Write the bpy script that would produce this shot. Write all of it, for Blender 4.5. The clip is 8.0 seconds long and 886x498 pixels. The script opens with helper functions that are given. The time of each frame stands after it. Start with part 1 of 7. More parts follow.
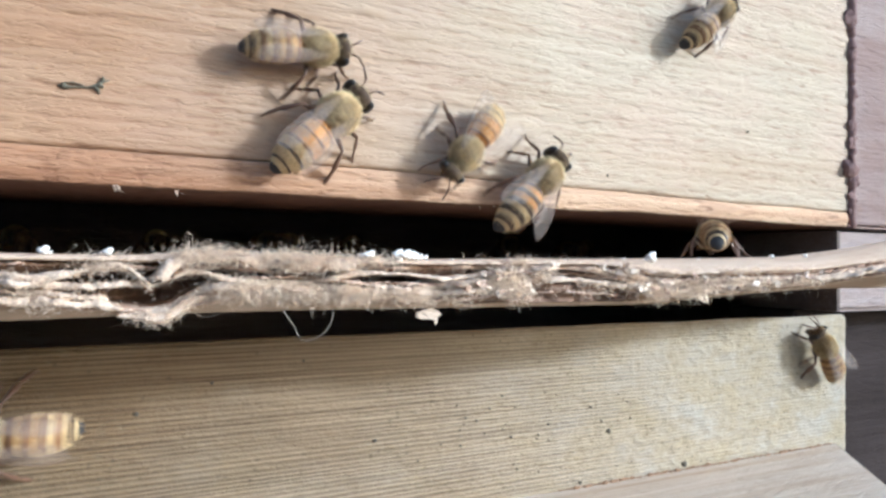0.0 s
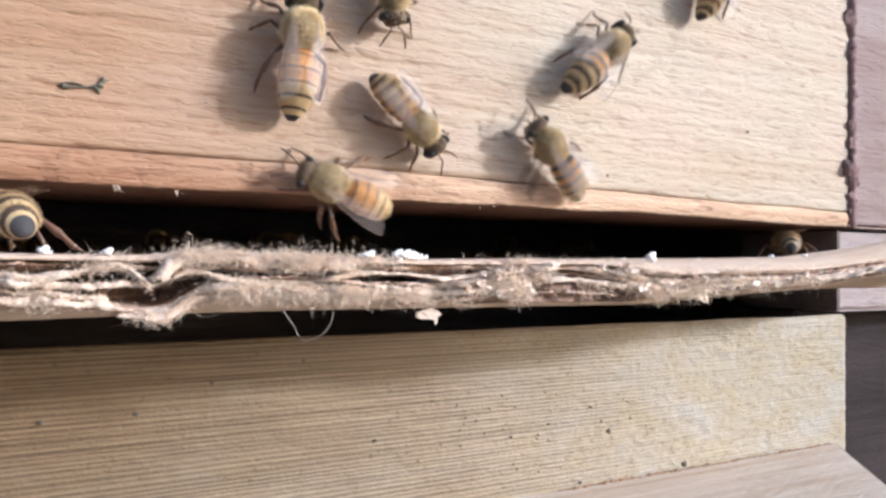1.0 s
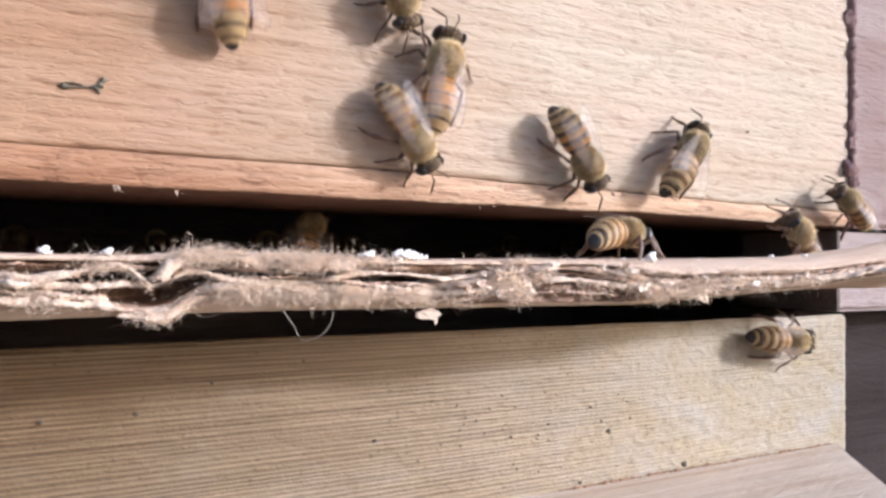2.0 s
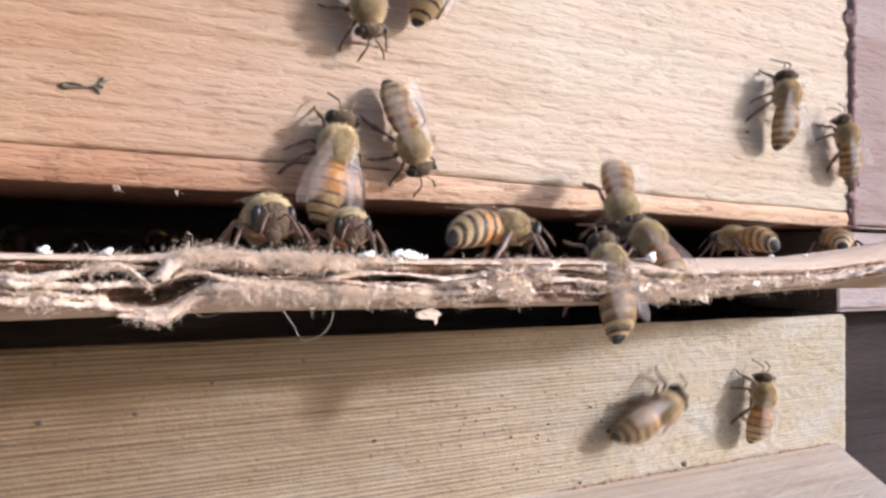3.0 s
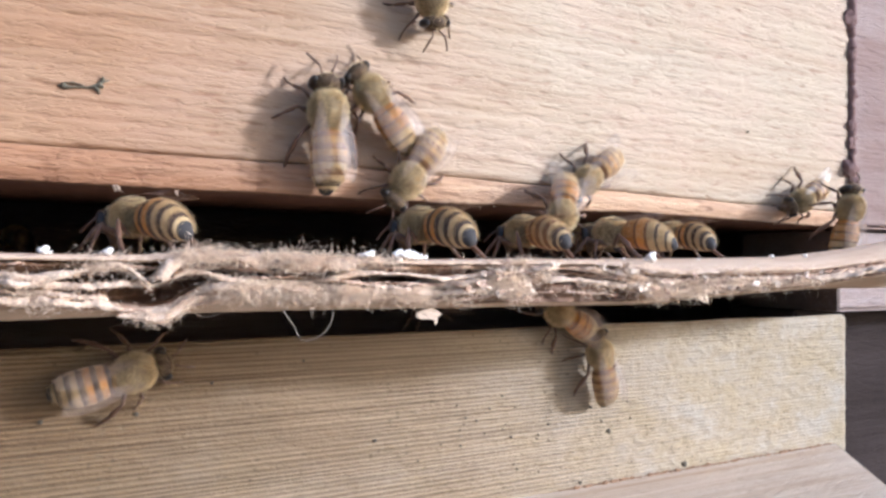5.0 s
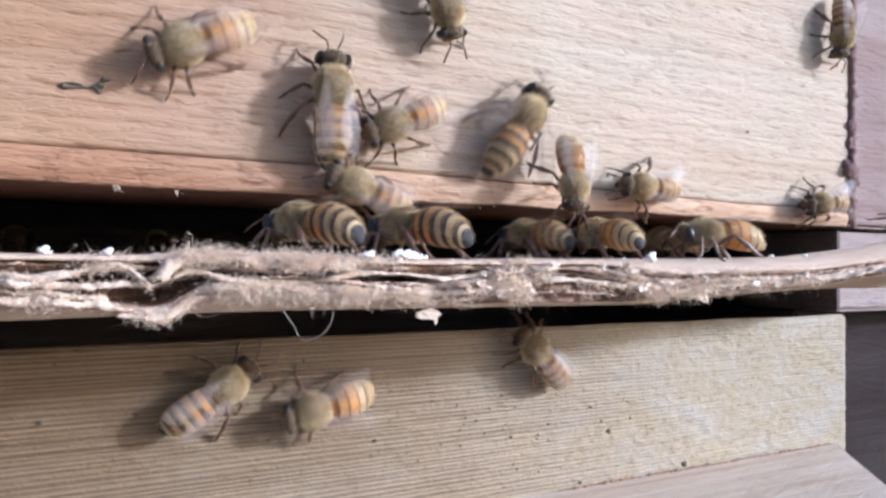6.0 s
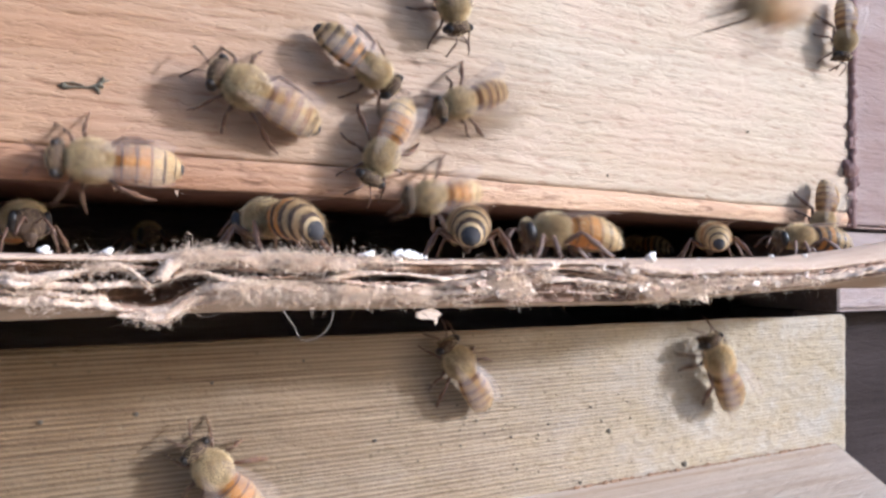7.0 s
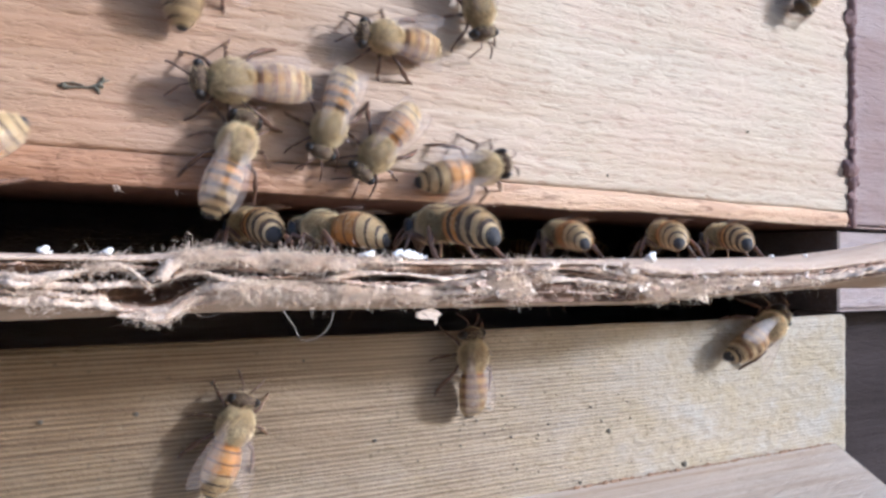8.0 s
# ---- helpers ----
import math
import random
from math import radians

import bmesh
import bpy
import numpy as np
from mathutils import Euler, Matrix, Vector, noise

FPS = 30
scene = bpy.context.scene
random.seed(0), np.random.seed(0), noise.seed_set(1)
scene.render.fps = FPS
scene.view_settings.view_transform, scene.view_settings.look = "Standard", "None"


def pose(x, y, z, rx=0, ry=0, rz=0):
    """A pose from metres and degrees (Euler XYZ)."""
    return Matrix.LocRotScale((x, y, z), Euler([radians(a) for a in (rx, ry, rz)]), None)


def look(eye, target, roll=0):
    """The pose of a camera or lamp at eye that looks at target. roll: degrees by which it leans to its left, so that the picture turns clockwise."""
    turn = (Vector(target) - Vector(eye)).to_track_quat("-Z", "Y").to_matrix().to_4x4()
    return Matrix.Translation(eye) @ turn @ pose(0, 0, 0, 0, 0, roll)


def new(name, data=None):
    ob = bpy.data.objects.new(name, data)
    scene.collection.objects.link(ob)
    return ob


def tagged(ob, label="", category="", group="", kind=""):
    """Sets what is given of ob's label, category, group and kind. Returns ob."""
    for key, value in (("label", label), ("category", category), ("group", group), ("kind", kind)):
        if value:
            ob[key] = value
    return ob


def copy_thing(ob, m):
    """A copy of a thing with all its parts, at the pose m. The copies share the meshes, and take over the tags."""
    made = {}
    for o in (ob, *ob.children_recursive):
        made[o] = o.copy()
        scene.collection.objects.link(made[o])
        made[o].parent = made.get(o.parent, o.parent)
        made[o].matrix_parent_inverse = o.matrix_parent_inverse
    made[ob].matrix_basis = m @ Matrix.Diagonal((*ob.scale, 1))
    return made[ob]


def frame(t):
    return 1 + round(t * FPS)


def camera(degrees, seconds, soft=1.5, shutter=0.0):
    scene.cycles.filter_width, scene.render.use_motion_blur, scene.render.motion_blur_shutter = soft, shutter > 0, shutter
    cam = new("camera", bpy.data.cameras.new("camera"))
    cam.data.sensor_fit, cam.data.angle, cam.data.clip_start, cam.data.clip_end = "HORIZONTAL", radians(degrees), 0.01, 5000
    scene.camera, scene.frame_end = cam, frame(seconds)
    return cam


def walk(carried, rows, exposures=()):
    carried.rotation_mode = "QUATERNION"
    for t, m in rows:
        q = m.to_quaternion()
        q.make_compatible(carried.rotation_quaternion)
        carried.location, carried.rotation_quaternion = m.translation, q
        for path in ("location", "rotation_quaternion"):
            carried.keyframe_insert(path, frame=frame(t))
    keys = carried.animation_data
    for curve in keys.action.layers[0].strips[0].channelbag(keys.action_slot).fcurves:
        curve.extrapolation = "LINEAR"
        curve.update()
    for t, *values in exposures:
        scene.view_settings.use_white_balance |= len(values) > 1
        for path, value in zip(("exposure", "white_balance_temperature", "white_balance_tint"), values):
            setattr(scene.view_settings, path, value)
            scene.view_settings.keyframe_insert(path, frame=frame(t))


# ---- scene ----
# ---------- camera ----------
MM = 0.001
SUN = Vector((1.28, -1.0, 0.53)).normalized()      # towards the sun

cam = camera(65, 8.0, soft=2.8, shutter=0.4)
EYE = (0.0, -78 * MM, 0.0)
AIM = (math.sin(radians(27)), -78 * MM + math.cos(radians(27)), math.tan(radians(1.0)))
walk(cam, [(0, look(EYE, AIM, 0.57)), (8.0, look(EYE, AIM, 0.57))], [
    (0, 0.37, 4705, 2), (0.5, 0.39, 4845, 6), (1.0, 0.40, 4970, 10), (1.5, 0.40, 5040, 14), (3.0, 0.40, 5145, 15), (3.5, 0.39, 4970, 12.5), (4.0, 0.38, 4925, 10),
    (4.5, 0.38, 5095, 12), (6.0, 0.32, 4665, 12.5), (6.5, 0.36, 4895, 12.5), (7.0, 0.37, 4925, 13.5), (8.0, 0.29, 4690, 11.5)])

# ---------- light ----------
world = bpy.data.worlds.new("world")
scene.world = world
world.use_nodes = True
sky = world.node_tree.nodes.new("ShaderNodeTexSky")
sky.sky_type, sky.sun_disc = "NISHITA", False
sky.air_density, sky.dust_density, sky.ozone_density = 0.9, 2.5, 0.7
sky.sun_elevation = math.asin(SUN.z)
sky.sun_rotation = math.atan2(SUN.x, SUN.y)
world.node_tree.links.new(sky.outputs[0], world.node_tree.nodes["Background"].inputs[0])
world.node_tree.nodes["Background"].inputs[1].default_value = 0.20

sun = new("sun", bpy.data.lights.new("sun", "SUN"))
sun.data.energy, sun.data.angle, sun.data.color = 3.9, radians(4.2), (1.0, 0.945, 0.87)
sun.matrix_world = look(SUN, (0, 0, 0))


# ---------- node helpers ----------
class Nodes:
    """A new material and short calls for its nodes. Positions are in millimetres of the object's own space."""

    def __init__(self, name, rough=0.7, metal=0.0):
        self.m = bpy.data.materials.new(name)
        self.m.use_nodes = True
        self.t = self.m.node_tree
        self.b = self.t.nodes["Principled BSDF"]
        self.b.inputs["Roughness"].default_value = rough
        self.b.inputs["Metallic"].default_value = metal
        self.co = self.t.nodes.new("ShaderNodeTexCoord").outputs["Object"]

    def put(self, socket, value):
        if isinstance(value, bpy.types.NodeSocket):
            self.t.links.new(value, socket)
        else:
            socket.default_value = value

    def mapped(self, sx, sy, sz, turn=0.0, shift=0.0):
        n = self.t.nodes.new("ShaderNodeMapping")
        self.put(n.inputs["Vector"], self.co)
        n.inputs["Scale"].default_value = (sx * 1000, sy * 1000, sz * 1000)
        n.inputs["Rotation"].default_value = (0, radians(turn), 0)
        n.inputs["Location"].default_value = (shift, shift, shift)
        return n.outputs[0]

    def noise(self, vector, detail=3.0, rough=0.55, warp=0.0, scale=1.0):
        n = self.t.nodes.new("ShaderNodeTexNoise")
        self.put(n.inputs["Vector"], vector)
        n.inputs["Scale"].default_value = scale
        n.inputs["Detail"].default_value = detail
        n.inputs["Roughness"].default_value = rough
        n.inputs["Distortion"].default_value = warp
        return n.outputs["Fac"]

    def wave(self, vector, scale=1.0, warp=1.0, detail=2.0, fine=1.0):
        n = self.t.nodes.new("ShaderNodeTexWave")
        n.wave_type, n.bands_direction, n.wave_profile = "BANDS", "Z", "SIN"
        self.put(n.inputs["Vector"], vector)
        n.inputs["Scale"].default_value = scale
        n.inputs["Distortion"].default_value = warp
        n.inputs["Detail"].default_value = detail
        n.inputs["Detail Scale"].default_value = fine
        return n.outputs["Fac"]

    def dots(self, vector, scale=1.0):
        n = self.t.nodes.new("ShaderNodeTexVoronoi")
        self.put(n.inputs["Vector"], vector)
        n.inputs["Scale"].default_value = scale
        return n.outputs["Distance"]

    def ramp(self, fac, *stops):
        n = self.t.nodes.new("ShaderNodeValToRGB")
        self.put(n.inputs[0], fac)
        while len(n.color_ramp.elements) < len(stops):
            n.color_ramp.elements.new(0.5)
        for e, (p, c) in zip(n.color_ramp.elements, stops):
            e.position = p
            e.color = (*c, 1) if isinstance(c, tuple) else (c, c, c, 1)
        return n.outputs[0]

    def mix(self, fac, a, b, how="MIX"):
        n = self.t.nodes.new("ShaderNodeMix")
        n.data_type, n.blend_type = "RGBA", how
        self.put(n.inputs[0], fac)
        for socket, v in ((n.inputs[6], a), (n.inputs[7], b)):
            self.put(socket, (*v, 1) if isinstance(v, tuple) else v)
        return n.outputs[2]

    def math(self, how, a, b=0.0):
        n = self.t.nodes.new("ShaderNodeMath")
        n.operation = how
        self.put(n.inputs[0], a)
        self.put(n.inputs[1], b)
        return n.outputs[0]

    def axis(self, which, vector=None):
        n = self.t.nodes.new("ShaderNodeSeparateXYZ")
        self.put(n.inputs[0], vector or self.co)
        return n.outputs[which]

    def own(self):
        """A number of its own for every object."""
        return self.t.nodes.new("ShaderNodeObjectInfo").outputs["Random"]

    def bump(self, height, strength, reach):
        n = self.t.nodes.new("ShaderNodeBump")
        self.put(n.inputs["Height"], height)
        n.inputs["Strength"].default_value = strength
        n.inputs["Distance"].default_value = reach * MM
        self.put(self.b.inputs["Normal"], n.outputs[0])

    def colour(self, value):
        self.put(self.b.inputs["Base Color"], (*value, 1) if isinstance(value, tuple) else value)
        return self.m


def pine(name, pale, warm, dark, stain, ring=0.16, dash=0.5, turn=0.0, left_tint=None, relief=0.6, gloss=0.25):
    """Rough-sawn pine: growth bands, fibres, short torn dashes and broad stains."""
    k = Nodes(name, 0.9)
    k.b.inputs["Specular IOR Level"].default_value = gloss
    bands = k.noise(k.mapped(0.008, 0.3, ring, turn), 2.5, 0.5, 0.4)
    fibre = k.noise(k.mapped(0.10, 2.0, 1.9, turn), 4.0, 0.6, 0.2)
    fine = k.noise(k.mapped(0.5, 6.0, 6.0, turn), 3.0, 0.6)
    chip = k.noise(k.mapped(0.8, 3.2, 3.2, turn, 17.0), 2.0, 0.5)
    torn = k.noise(k.mapped(0.30, 1.6, 1.5, turn, 7.0), 2.0, 0.5, 0.3)
    broad = k.noise(k.mapped(0.035, 0.06, 0.06, 0, 3.0), 3.0, 0.6)
    c = k.mix(k.ramp(bands, (0.35, 0.0), (0.68, 1.0)), pale, warm)
    light = k.noise(k.mapped(0.022, 0.7, 0.62, turn, 31.0), 3.0, 0.55, 0.6)
    c = k.mix(k.math("MULTIPLY", k.ramp(light, (0.50, 0.0), (0.66, 1.0)), 0.8), c, tuple(min(0.85, v * 1.08) for v in pale))
    patch = k.ramp(k.noise(k.mapped(0.05, 0.12, 0.16, turn, 41.0), 3.0, 0.6), (0.35, 0.25), (0.65, 1.0))
    c = k.mix(k.math("MULTIPLY", k.math("MULTIPLY", k.ramp(fibre, (0.42, 0.0), (0.74, 1.0)), 0.52), patch), c, dark)
    c = k.mix(k.math("MULTIPLY", k.ramp(torn, (0.57, 0.0), (0.72, 1.0)), k.math("MULTIPLY", patch, dash)), c, dark)
    c = k.mix(k.math("MULTIPLY", k.ramp(broad, (0.45, 0.0), (0.75, 1.0)), 0.55), c, stain)
    # Multiplies in a darker, redder tint towards the left end.
    if left_tint:
        end = k.math("ADD", k.axis(0, k.mapped(0.0125, 0.01, 0.01)), k.math("MULTIPLY", broad, 0.5))
        c = k.mix(k.math("MULTIPLY", k.ramp(end, (0.25, 1.0), (0.95, 0.0)), 0.75), c, left_tint, "MULTIPLY")
    h = k.math("ADD", k.math("MULTIPLY", fibre, -0.8), k.math("MULTIPLY", fine, 0.35))
    h = k.math("ADD", h, k.math("MULTIPLY", k.ramp(torn, (0.5, 0.0), (0.72, 1.0)), -0.9 * dash))
    h = k.math("ADD", h, k.math("MULTIPLY", k.ramp(chip, (0.55, 0.0), (0.7, 1.0)), -0.7 * dash))
    k.bump(h, relief, 0.45)
    return k.colour(c)


def weathered(name):
    """Grey-green weathered softwood with close hard ridges and a grainy crust."""
    k = Nodes(name, 0.92)
    k.b.inputs["Specular IOR Level"].default_value = 0.2
    wave = k.wave(k.mapped(0.008, 0.3, 1.0), 0.60, 10.0, 4.0, 0.3)
    streak = k.noise(k.mapped(0.028, 0.9, 1.9, 0, 2.0), 3.0, 0.62, 0.5)
    broad = k.noise(k.mapped(0.03, 0.05, 0.05, 0, 9.0), 3.0, 0.6)
    rings = k.math("ADD", k.math("MULTIPLY", k.math("MULTIPLY", wave, k.ramp(broad, (0.35, 0.5), (0.6, 1.0))), 0.34), k.math("MULTIPLY", streak, 0.64))
    fibre = k.noise(k.mapped(0.09, 2.0, 1.7), 4.0, 0.65, 0.3)
    grit = k.noise(k.mapped(0.7, 1.1, 1.2, 0, 5.0), 4.0, 0.72)
    pits = k.noise(k.mapped(0.75, 0.9, 1.1, 30, 11.0), 4.0, 0.65)
    side = k.ramp(k.axis(0, k.mapped(0.01, 0.01, 0.01)), (0.36, 0.0), (0.85, 1.0))
    crust = k.math("MAXIMUM", k.math("MULTIPLY", k.ramp(broad, (0.45, 0.0), (0.7, 1.0)), 0.6), side)
    lines = k.mix(k.ramp(rings, (0.30, 0.0), (0.72, 1.0)), (0.42, 0.32, 0.205), (0.14, 0.092, 0.055))
    lines = k.mix(k.math("MULTIPLY", k.ramp(fibre, (0.4, 0.0), (0.75, 1.0)), 0.5), lines, (0.17, 0.12, 0.07))
    skin = k.mix(k.ramp(grit, (0.35, 0.0), (0.65, 1.0)), (0.385, 0.325, 0.235), (0.455, 0.40, 0.315))
    tint = k.noise(k.mapped(0.10, 0.15, 0.16, 0, 21.0), 3.0, 0.6)
    skin = k.mix(k.ramp(tint, (0.42, 0.0), (0.62, 1.0)), skin, (0.41, 0.335, 0.215))
    skin = k.mix(k.ramp(tint, (0.30, 1.0), (0.44, 0.0)), skin, (0.43, 0.39, 0.32))
    c = k.mix(k.math("MULTIPLY", crust, 0.75), lines, skin)
    # Shade and lens fall-off at the left are put into the colour.
    left_shade = k.math("ADD", k.axis(0, k.mapped(0.0125, 0.01, 0.01)), k.math("MULTIPLY", broad, 0.5))
    c = k.mix(k.math("MULTIPLY", k.ramp(left_shade, (0.2, 1.0), (0.85, 0.0)), 0.85), c, (0.47, 0.39, 0.285), "MULTIPLY")
    c = k.mix(k.math("MULTIPLY", k.math("MULTIPLY", k.ramp(pits, (0.52, 0.0), (0.76, 1.0)), k.ramp(tint, (0.40, 0.1), (0.54, 1.0))), 0.7), c, (0.20, 0.15, 0.09))
    dots = k.dots(k.mapped(1.0, 1.0, 1.1), 0.75)
    c = k.mix(k.math("MULTIPLY", k.math("MULTIPLY", k.ramp(dots, (0.10, 1.0), (0.22, 0.0)), k.ramp(tint, (0.46, 0.0), (0.58, 1.0))), 0.6), c, (0.10, 0.075, 0.045))
    h = k.math("ADD", k.math("MULTIPLY", k.math("MULTIPLY", rings, k.ramp(crust, (0.2, 1.0), (0.9, 0.5))), -0.75), k.math("MULTIPLY", grit, 0.9))
    h = k.math("ADD", h, k.math("MULTIPLY", pits, -0.6))
    k.bump(k.math("ADD", h, k.math("MULTIPLY", fibre, -0.4)), 0.85, 0.5)
    return k.colour(c)


def plain(name, a, b, scale, rough=0.6, bump=0.0, reach=0.1, gloss=0.5):
    k = Nodes(name, rough)
    k.b.inputs["Specular IOR Level"].default_value = gloss
    f = k.noise(k.mapped(scale, scale, scale), 3.0, 0.6)
    if bump:
        k.bump(f, bump, reach)
    return k.colour(k.mix(f, a, b))


UPPER_WOOD = pine("upper_wood", (0.50, 0.41, 0.295), (0.47, 0.358, 0.24), (0.32, 0.20, 0.13), (0.54, 0.39, 0.29), dash=0.85, left_tint=(0.66, 0.43, 0.285), relief=0.5)
STRIP_WOOD = pine("strip_wood", (0.67, 0.47, 0.30), (0.50, 0.295, 0.165), (0.25, 0.13, 0.075), (0.42, 0.235, 0.14), 0.7, 0.65, relief=0.7, left_tint=(0.46, 0.30, 0.21))
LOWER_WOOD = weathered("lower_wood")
LEDGE_WOOD = pine("ledge_wood", (0.60, 0.50, 0.39), (0.50, 0.38, 0.27), (0.30, 0.20, 0.13), (0.62, 0.54, 0.44), 0.2, 0.5, gloss=0.05)
# Near-black, as the shade of the recess is put into the post's colour.
SHADED_POST_WOOD = pine("shaded_post_wood", (0.045, 0.034, 0.030), (0.032, 0.024, 0.021), (0.018, 0.013, 0.012), (0.065, 0.05, 0.045), 0.3, 0.4, gloss=0.03)
RIM_WOOD = pine("rim_wood", (0.34, 0.27, 0.24), (0.32, 0.24, 0.21), (0.18, 0.12, 0.10), (0.40, 0.34, 0.31), 0.3, 0.4)
# Inside wood, darkened so that the slot and the gap look shaded.
SHADED_INNER_WOOD = pine("shaded_inner_wood", (0.15, 0.115, 0.095), (0.12, 0.09, 0.075), (0.07, 0.05, 0.04), (0.10, 0.075, 0.06))
PAINT = pine("old_pink_paint", (0.30, 0.215, 0.18), (0.25, 0.165, 0.135), (0.16, 0.105, 0.09), (0.42, 0.355, 0.32), 0.3, 0.4, turn=90, gloss=0.08)
CRUST = plain("propolis", (0.13, 0.07, 0.058), (0.30, 0.19, 0.165), 0.7, 0.8, 0.5, 0.2, gloss=0.1)
# Dark brown standing in for the shade below the entrance rail.
UNDER_SHADE = plain("underside_shade", (0.20, 0.105, 0.066), (0.095, 0.052, 0.034), 0.35, 0.75, 0.5, 0.25, gloss=0.15)
SOIL = plain("soil", (0.16, 0.12, 0.08), (0.09, 0.08, 0.045), 0.02, 0.95)
LINER = pine("liner_paper", (0.60, 0.45, 0.325), (0.53, 0.385, 0.265), (0.34, 0.21, 0.135), (0.56, 0.43, 0.31), 0.5, 0.15)
PLY = plain("torn_paper", (0.66, 0.48, 0.35), (0.42, 0.265, 0.18), 0.5, 0.9, 0.5, 0.2)
PALE_PLY = plain("pale_torn_paper", (0.74, 0.59, 0.45), (0.44, 0.315, 0.22), 1.3, 0.95, 0.9, 0.2, gloss=0.1)
SCRAP = plain("paper_scrap", (0.86, 0.72, 0.57), (0.70, 0.55, 0.42), 1.2, 0.95, 0.6, 0.15, gloss=0.1)
# Brown inner paper, with the shade of the open pockets in its colour.
HOLLOW = plain("shaded_inner_paper", (0.30, 0.185, 0.12), (0.17, 0.10, 0.065), 0.4, 0.95, 0.4, 0.2)


def see_through(m, share, tint):
    """Lets part of the light pass through a thin fibre or film."""
    t = m.node_tree
    out = t.nodes["Material Output"]
    glow, blend = t.nodes.new("ShaderNodeBsdfTranslucent"), t.nodes.new("ShaderNodeMixShader")
    glow.inputs[0].default_value = (*tint, 1)
    blend.inputs[0].default_value = share
    t.links.new(t.nodes["Principled BSDF"].outputs[0], blend.inputs[1])
    t.links.new(glow.outputs[0], blend.inputs[2])
    t.links.new(blend.outputs[0], out.inputs[0])
    return m


FIBRE = see_through(plain("paper_fibre", (0.95, 0.82, 0.67), (0.86, 0.70, 0.54), 0.3, 0.9, gloss=0.1), 0.5, (0.98, 0.86, 0.70))
CRUMB = plain("white_crumb", (0.86, 0.79, 0.70), (0.74, 0.67, 0.58), 2.0, 0.6)
HAIR_THREAD = plain("thread", (0.72, 0.64, 0.52), (0.58, 0.50, 0.38), 0.5, 0.5)
SEAM = plain("seam_dirt", (0.34, 0.20, 0.11), (0.20, 0.115, 0.06), 1.2, 0.95)
SPECK = plain("dark_speck", (0.05, 0.04, 0.03), (0.10, 0.08, 0.05), 1.0, 0.8)
TWIG = plain("twig", (0.02, 0.016, 0.012), (0.22, 0.19, 0.13), 2.4, 0.9, 0.8, 0.2, gloss=0.1)


# ---------- mesh helpers: all lengths in millimetres ----------
def mesh_of(name, bm, *materials, smooth=True):
    me = bpy.data.meshes.new(name)
    bm.to_mesh(me)
    bm.free()
    me.transform(Matrix.Scale(MM, 4))
    for m in materials:
        me.materials.append(m)
    if smooth:
        me.polygons.foreach_set("use_smooth", [True] * len(me.polygons))
    return me


def part(name, bm, materials, parent=None, label="", at=(0, 0, 0), smooth=True):
    """One mesh object, under a thing or a part where a parent is given. at: its place, in millimetres."""
    materials = materials if isinstance(materials, (tuple, list)) else (materials,)
    ob = new(name, mesh_of(name, bm, *materials, smooth=smooth))
    ob.location = Vector(at) * MM
    ob.parent = parent
    return tagged(ob, label)


def loft(bm, rings, index=0, caps=True):
    """A skin over rings of equal numbers of points."""
    rows = [[bm.verts.new(p) for p in ring] for ring in rings]
    n = len(rows[0])
    out = []
    for a, b in zip(rows, rows[1:]):
        for i in range(n):
            out.append(bm.faces.new((a[i], a[(i + 1) % n], b[(i + 1) % n], b[i])))
    if caps:
        out.append(bm.faces.new(rows[0][::-1]))
        out.append(bm.faces.new(rows[-1]))
    for face in out:
        face.material_index = index
    return out


def ring_x(x, y, z, ry, rz, n=14):
    return [(x, y + ry * math.cos(2 * math.pi * i / n), z + rz * math.sin(2 * math.pi * i / n)) for i in range(n)]


def blob(bm, c, r, n=12, m=8, index=0, rough=0.0):
    """A closed round body of radii r about c, its ends along x."""
    rings = []
    for j in range(m + 1):
        a = math.pi * (0.04 + 0.92 * j / m)
        k = math.sin(a)
        ring = ring_x(c[0] + r[0] * math.cos(a), c[1], c[2], r[1] * k, r[2] * k, n)
        if rough:
            ring = [tuple(Vector(p) + noise.noise_vector(Vector(p) * 1.7) * rough) for p in ring]
        rings.append(ring)
    loft(bm, rings, index)


def tube(bm, path, radii, n=6, flat=1.0, index=0):
    """A tapered tube along a path."""
    path = [Vector(p) for p in path]
    rings = []
    for i, p in enumerate(path):
        d = (path[min(i + 1, len(path) - 1)] - path[max(i - 1, 0)]).normalized()
        a = d.orthogonal().normalized() if abs(d.y) > 0.9 else d.cross(Vector((0, 1, 0))).normalized()
        b = d.cross(a)
        r = radii[i]
        rings.append([tuple(p + a * (r * math.cos(q)) + b * (r * flat * math.sin(q)))
                      for q in (2 * math.pi * k / n for k in range(n))])
    loft(bm, rings, index)


def bristle(bm, p, d, length, width, index=0, bend=None):
    """One hair: a slim three-sided spike, bent at half its length."""
    d = d.normalized()
    a = d.orthogonal().normalized()
    b = d.cross(a)
    mid = p + d * (length * 0.55)
    tip = p + d * length + (bend or Vector((0, 0, 0))) * length
    lo, hi = [], []
    for q in (0.0, 2.094, 4.189):
        o = a * math.cos(q) + b * math.sin(q)
        lo.append(bm.verts.new(p + o * width))
        hi.append(bm.verts.new(mid + o * (width * 0.7)))
    end = bm.verts.new(tip)
    for i in range(3):
        j = (i + 1) % 3
        bm.faces.new((lo[i], lo[j], hi[j], hi[i])).material_index = index
        bm.faces.new((hi[i], hi[j], end)).material_index = index


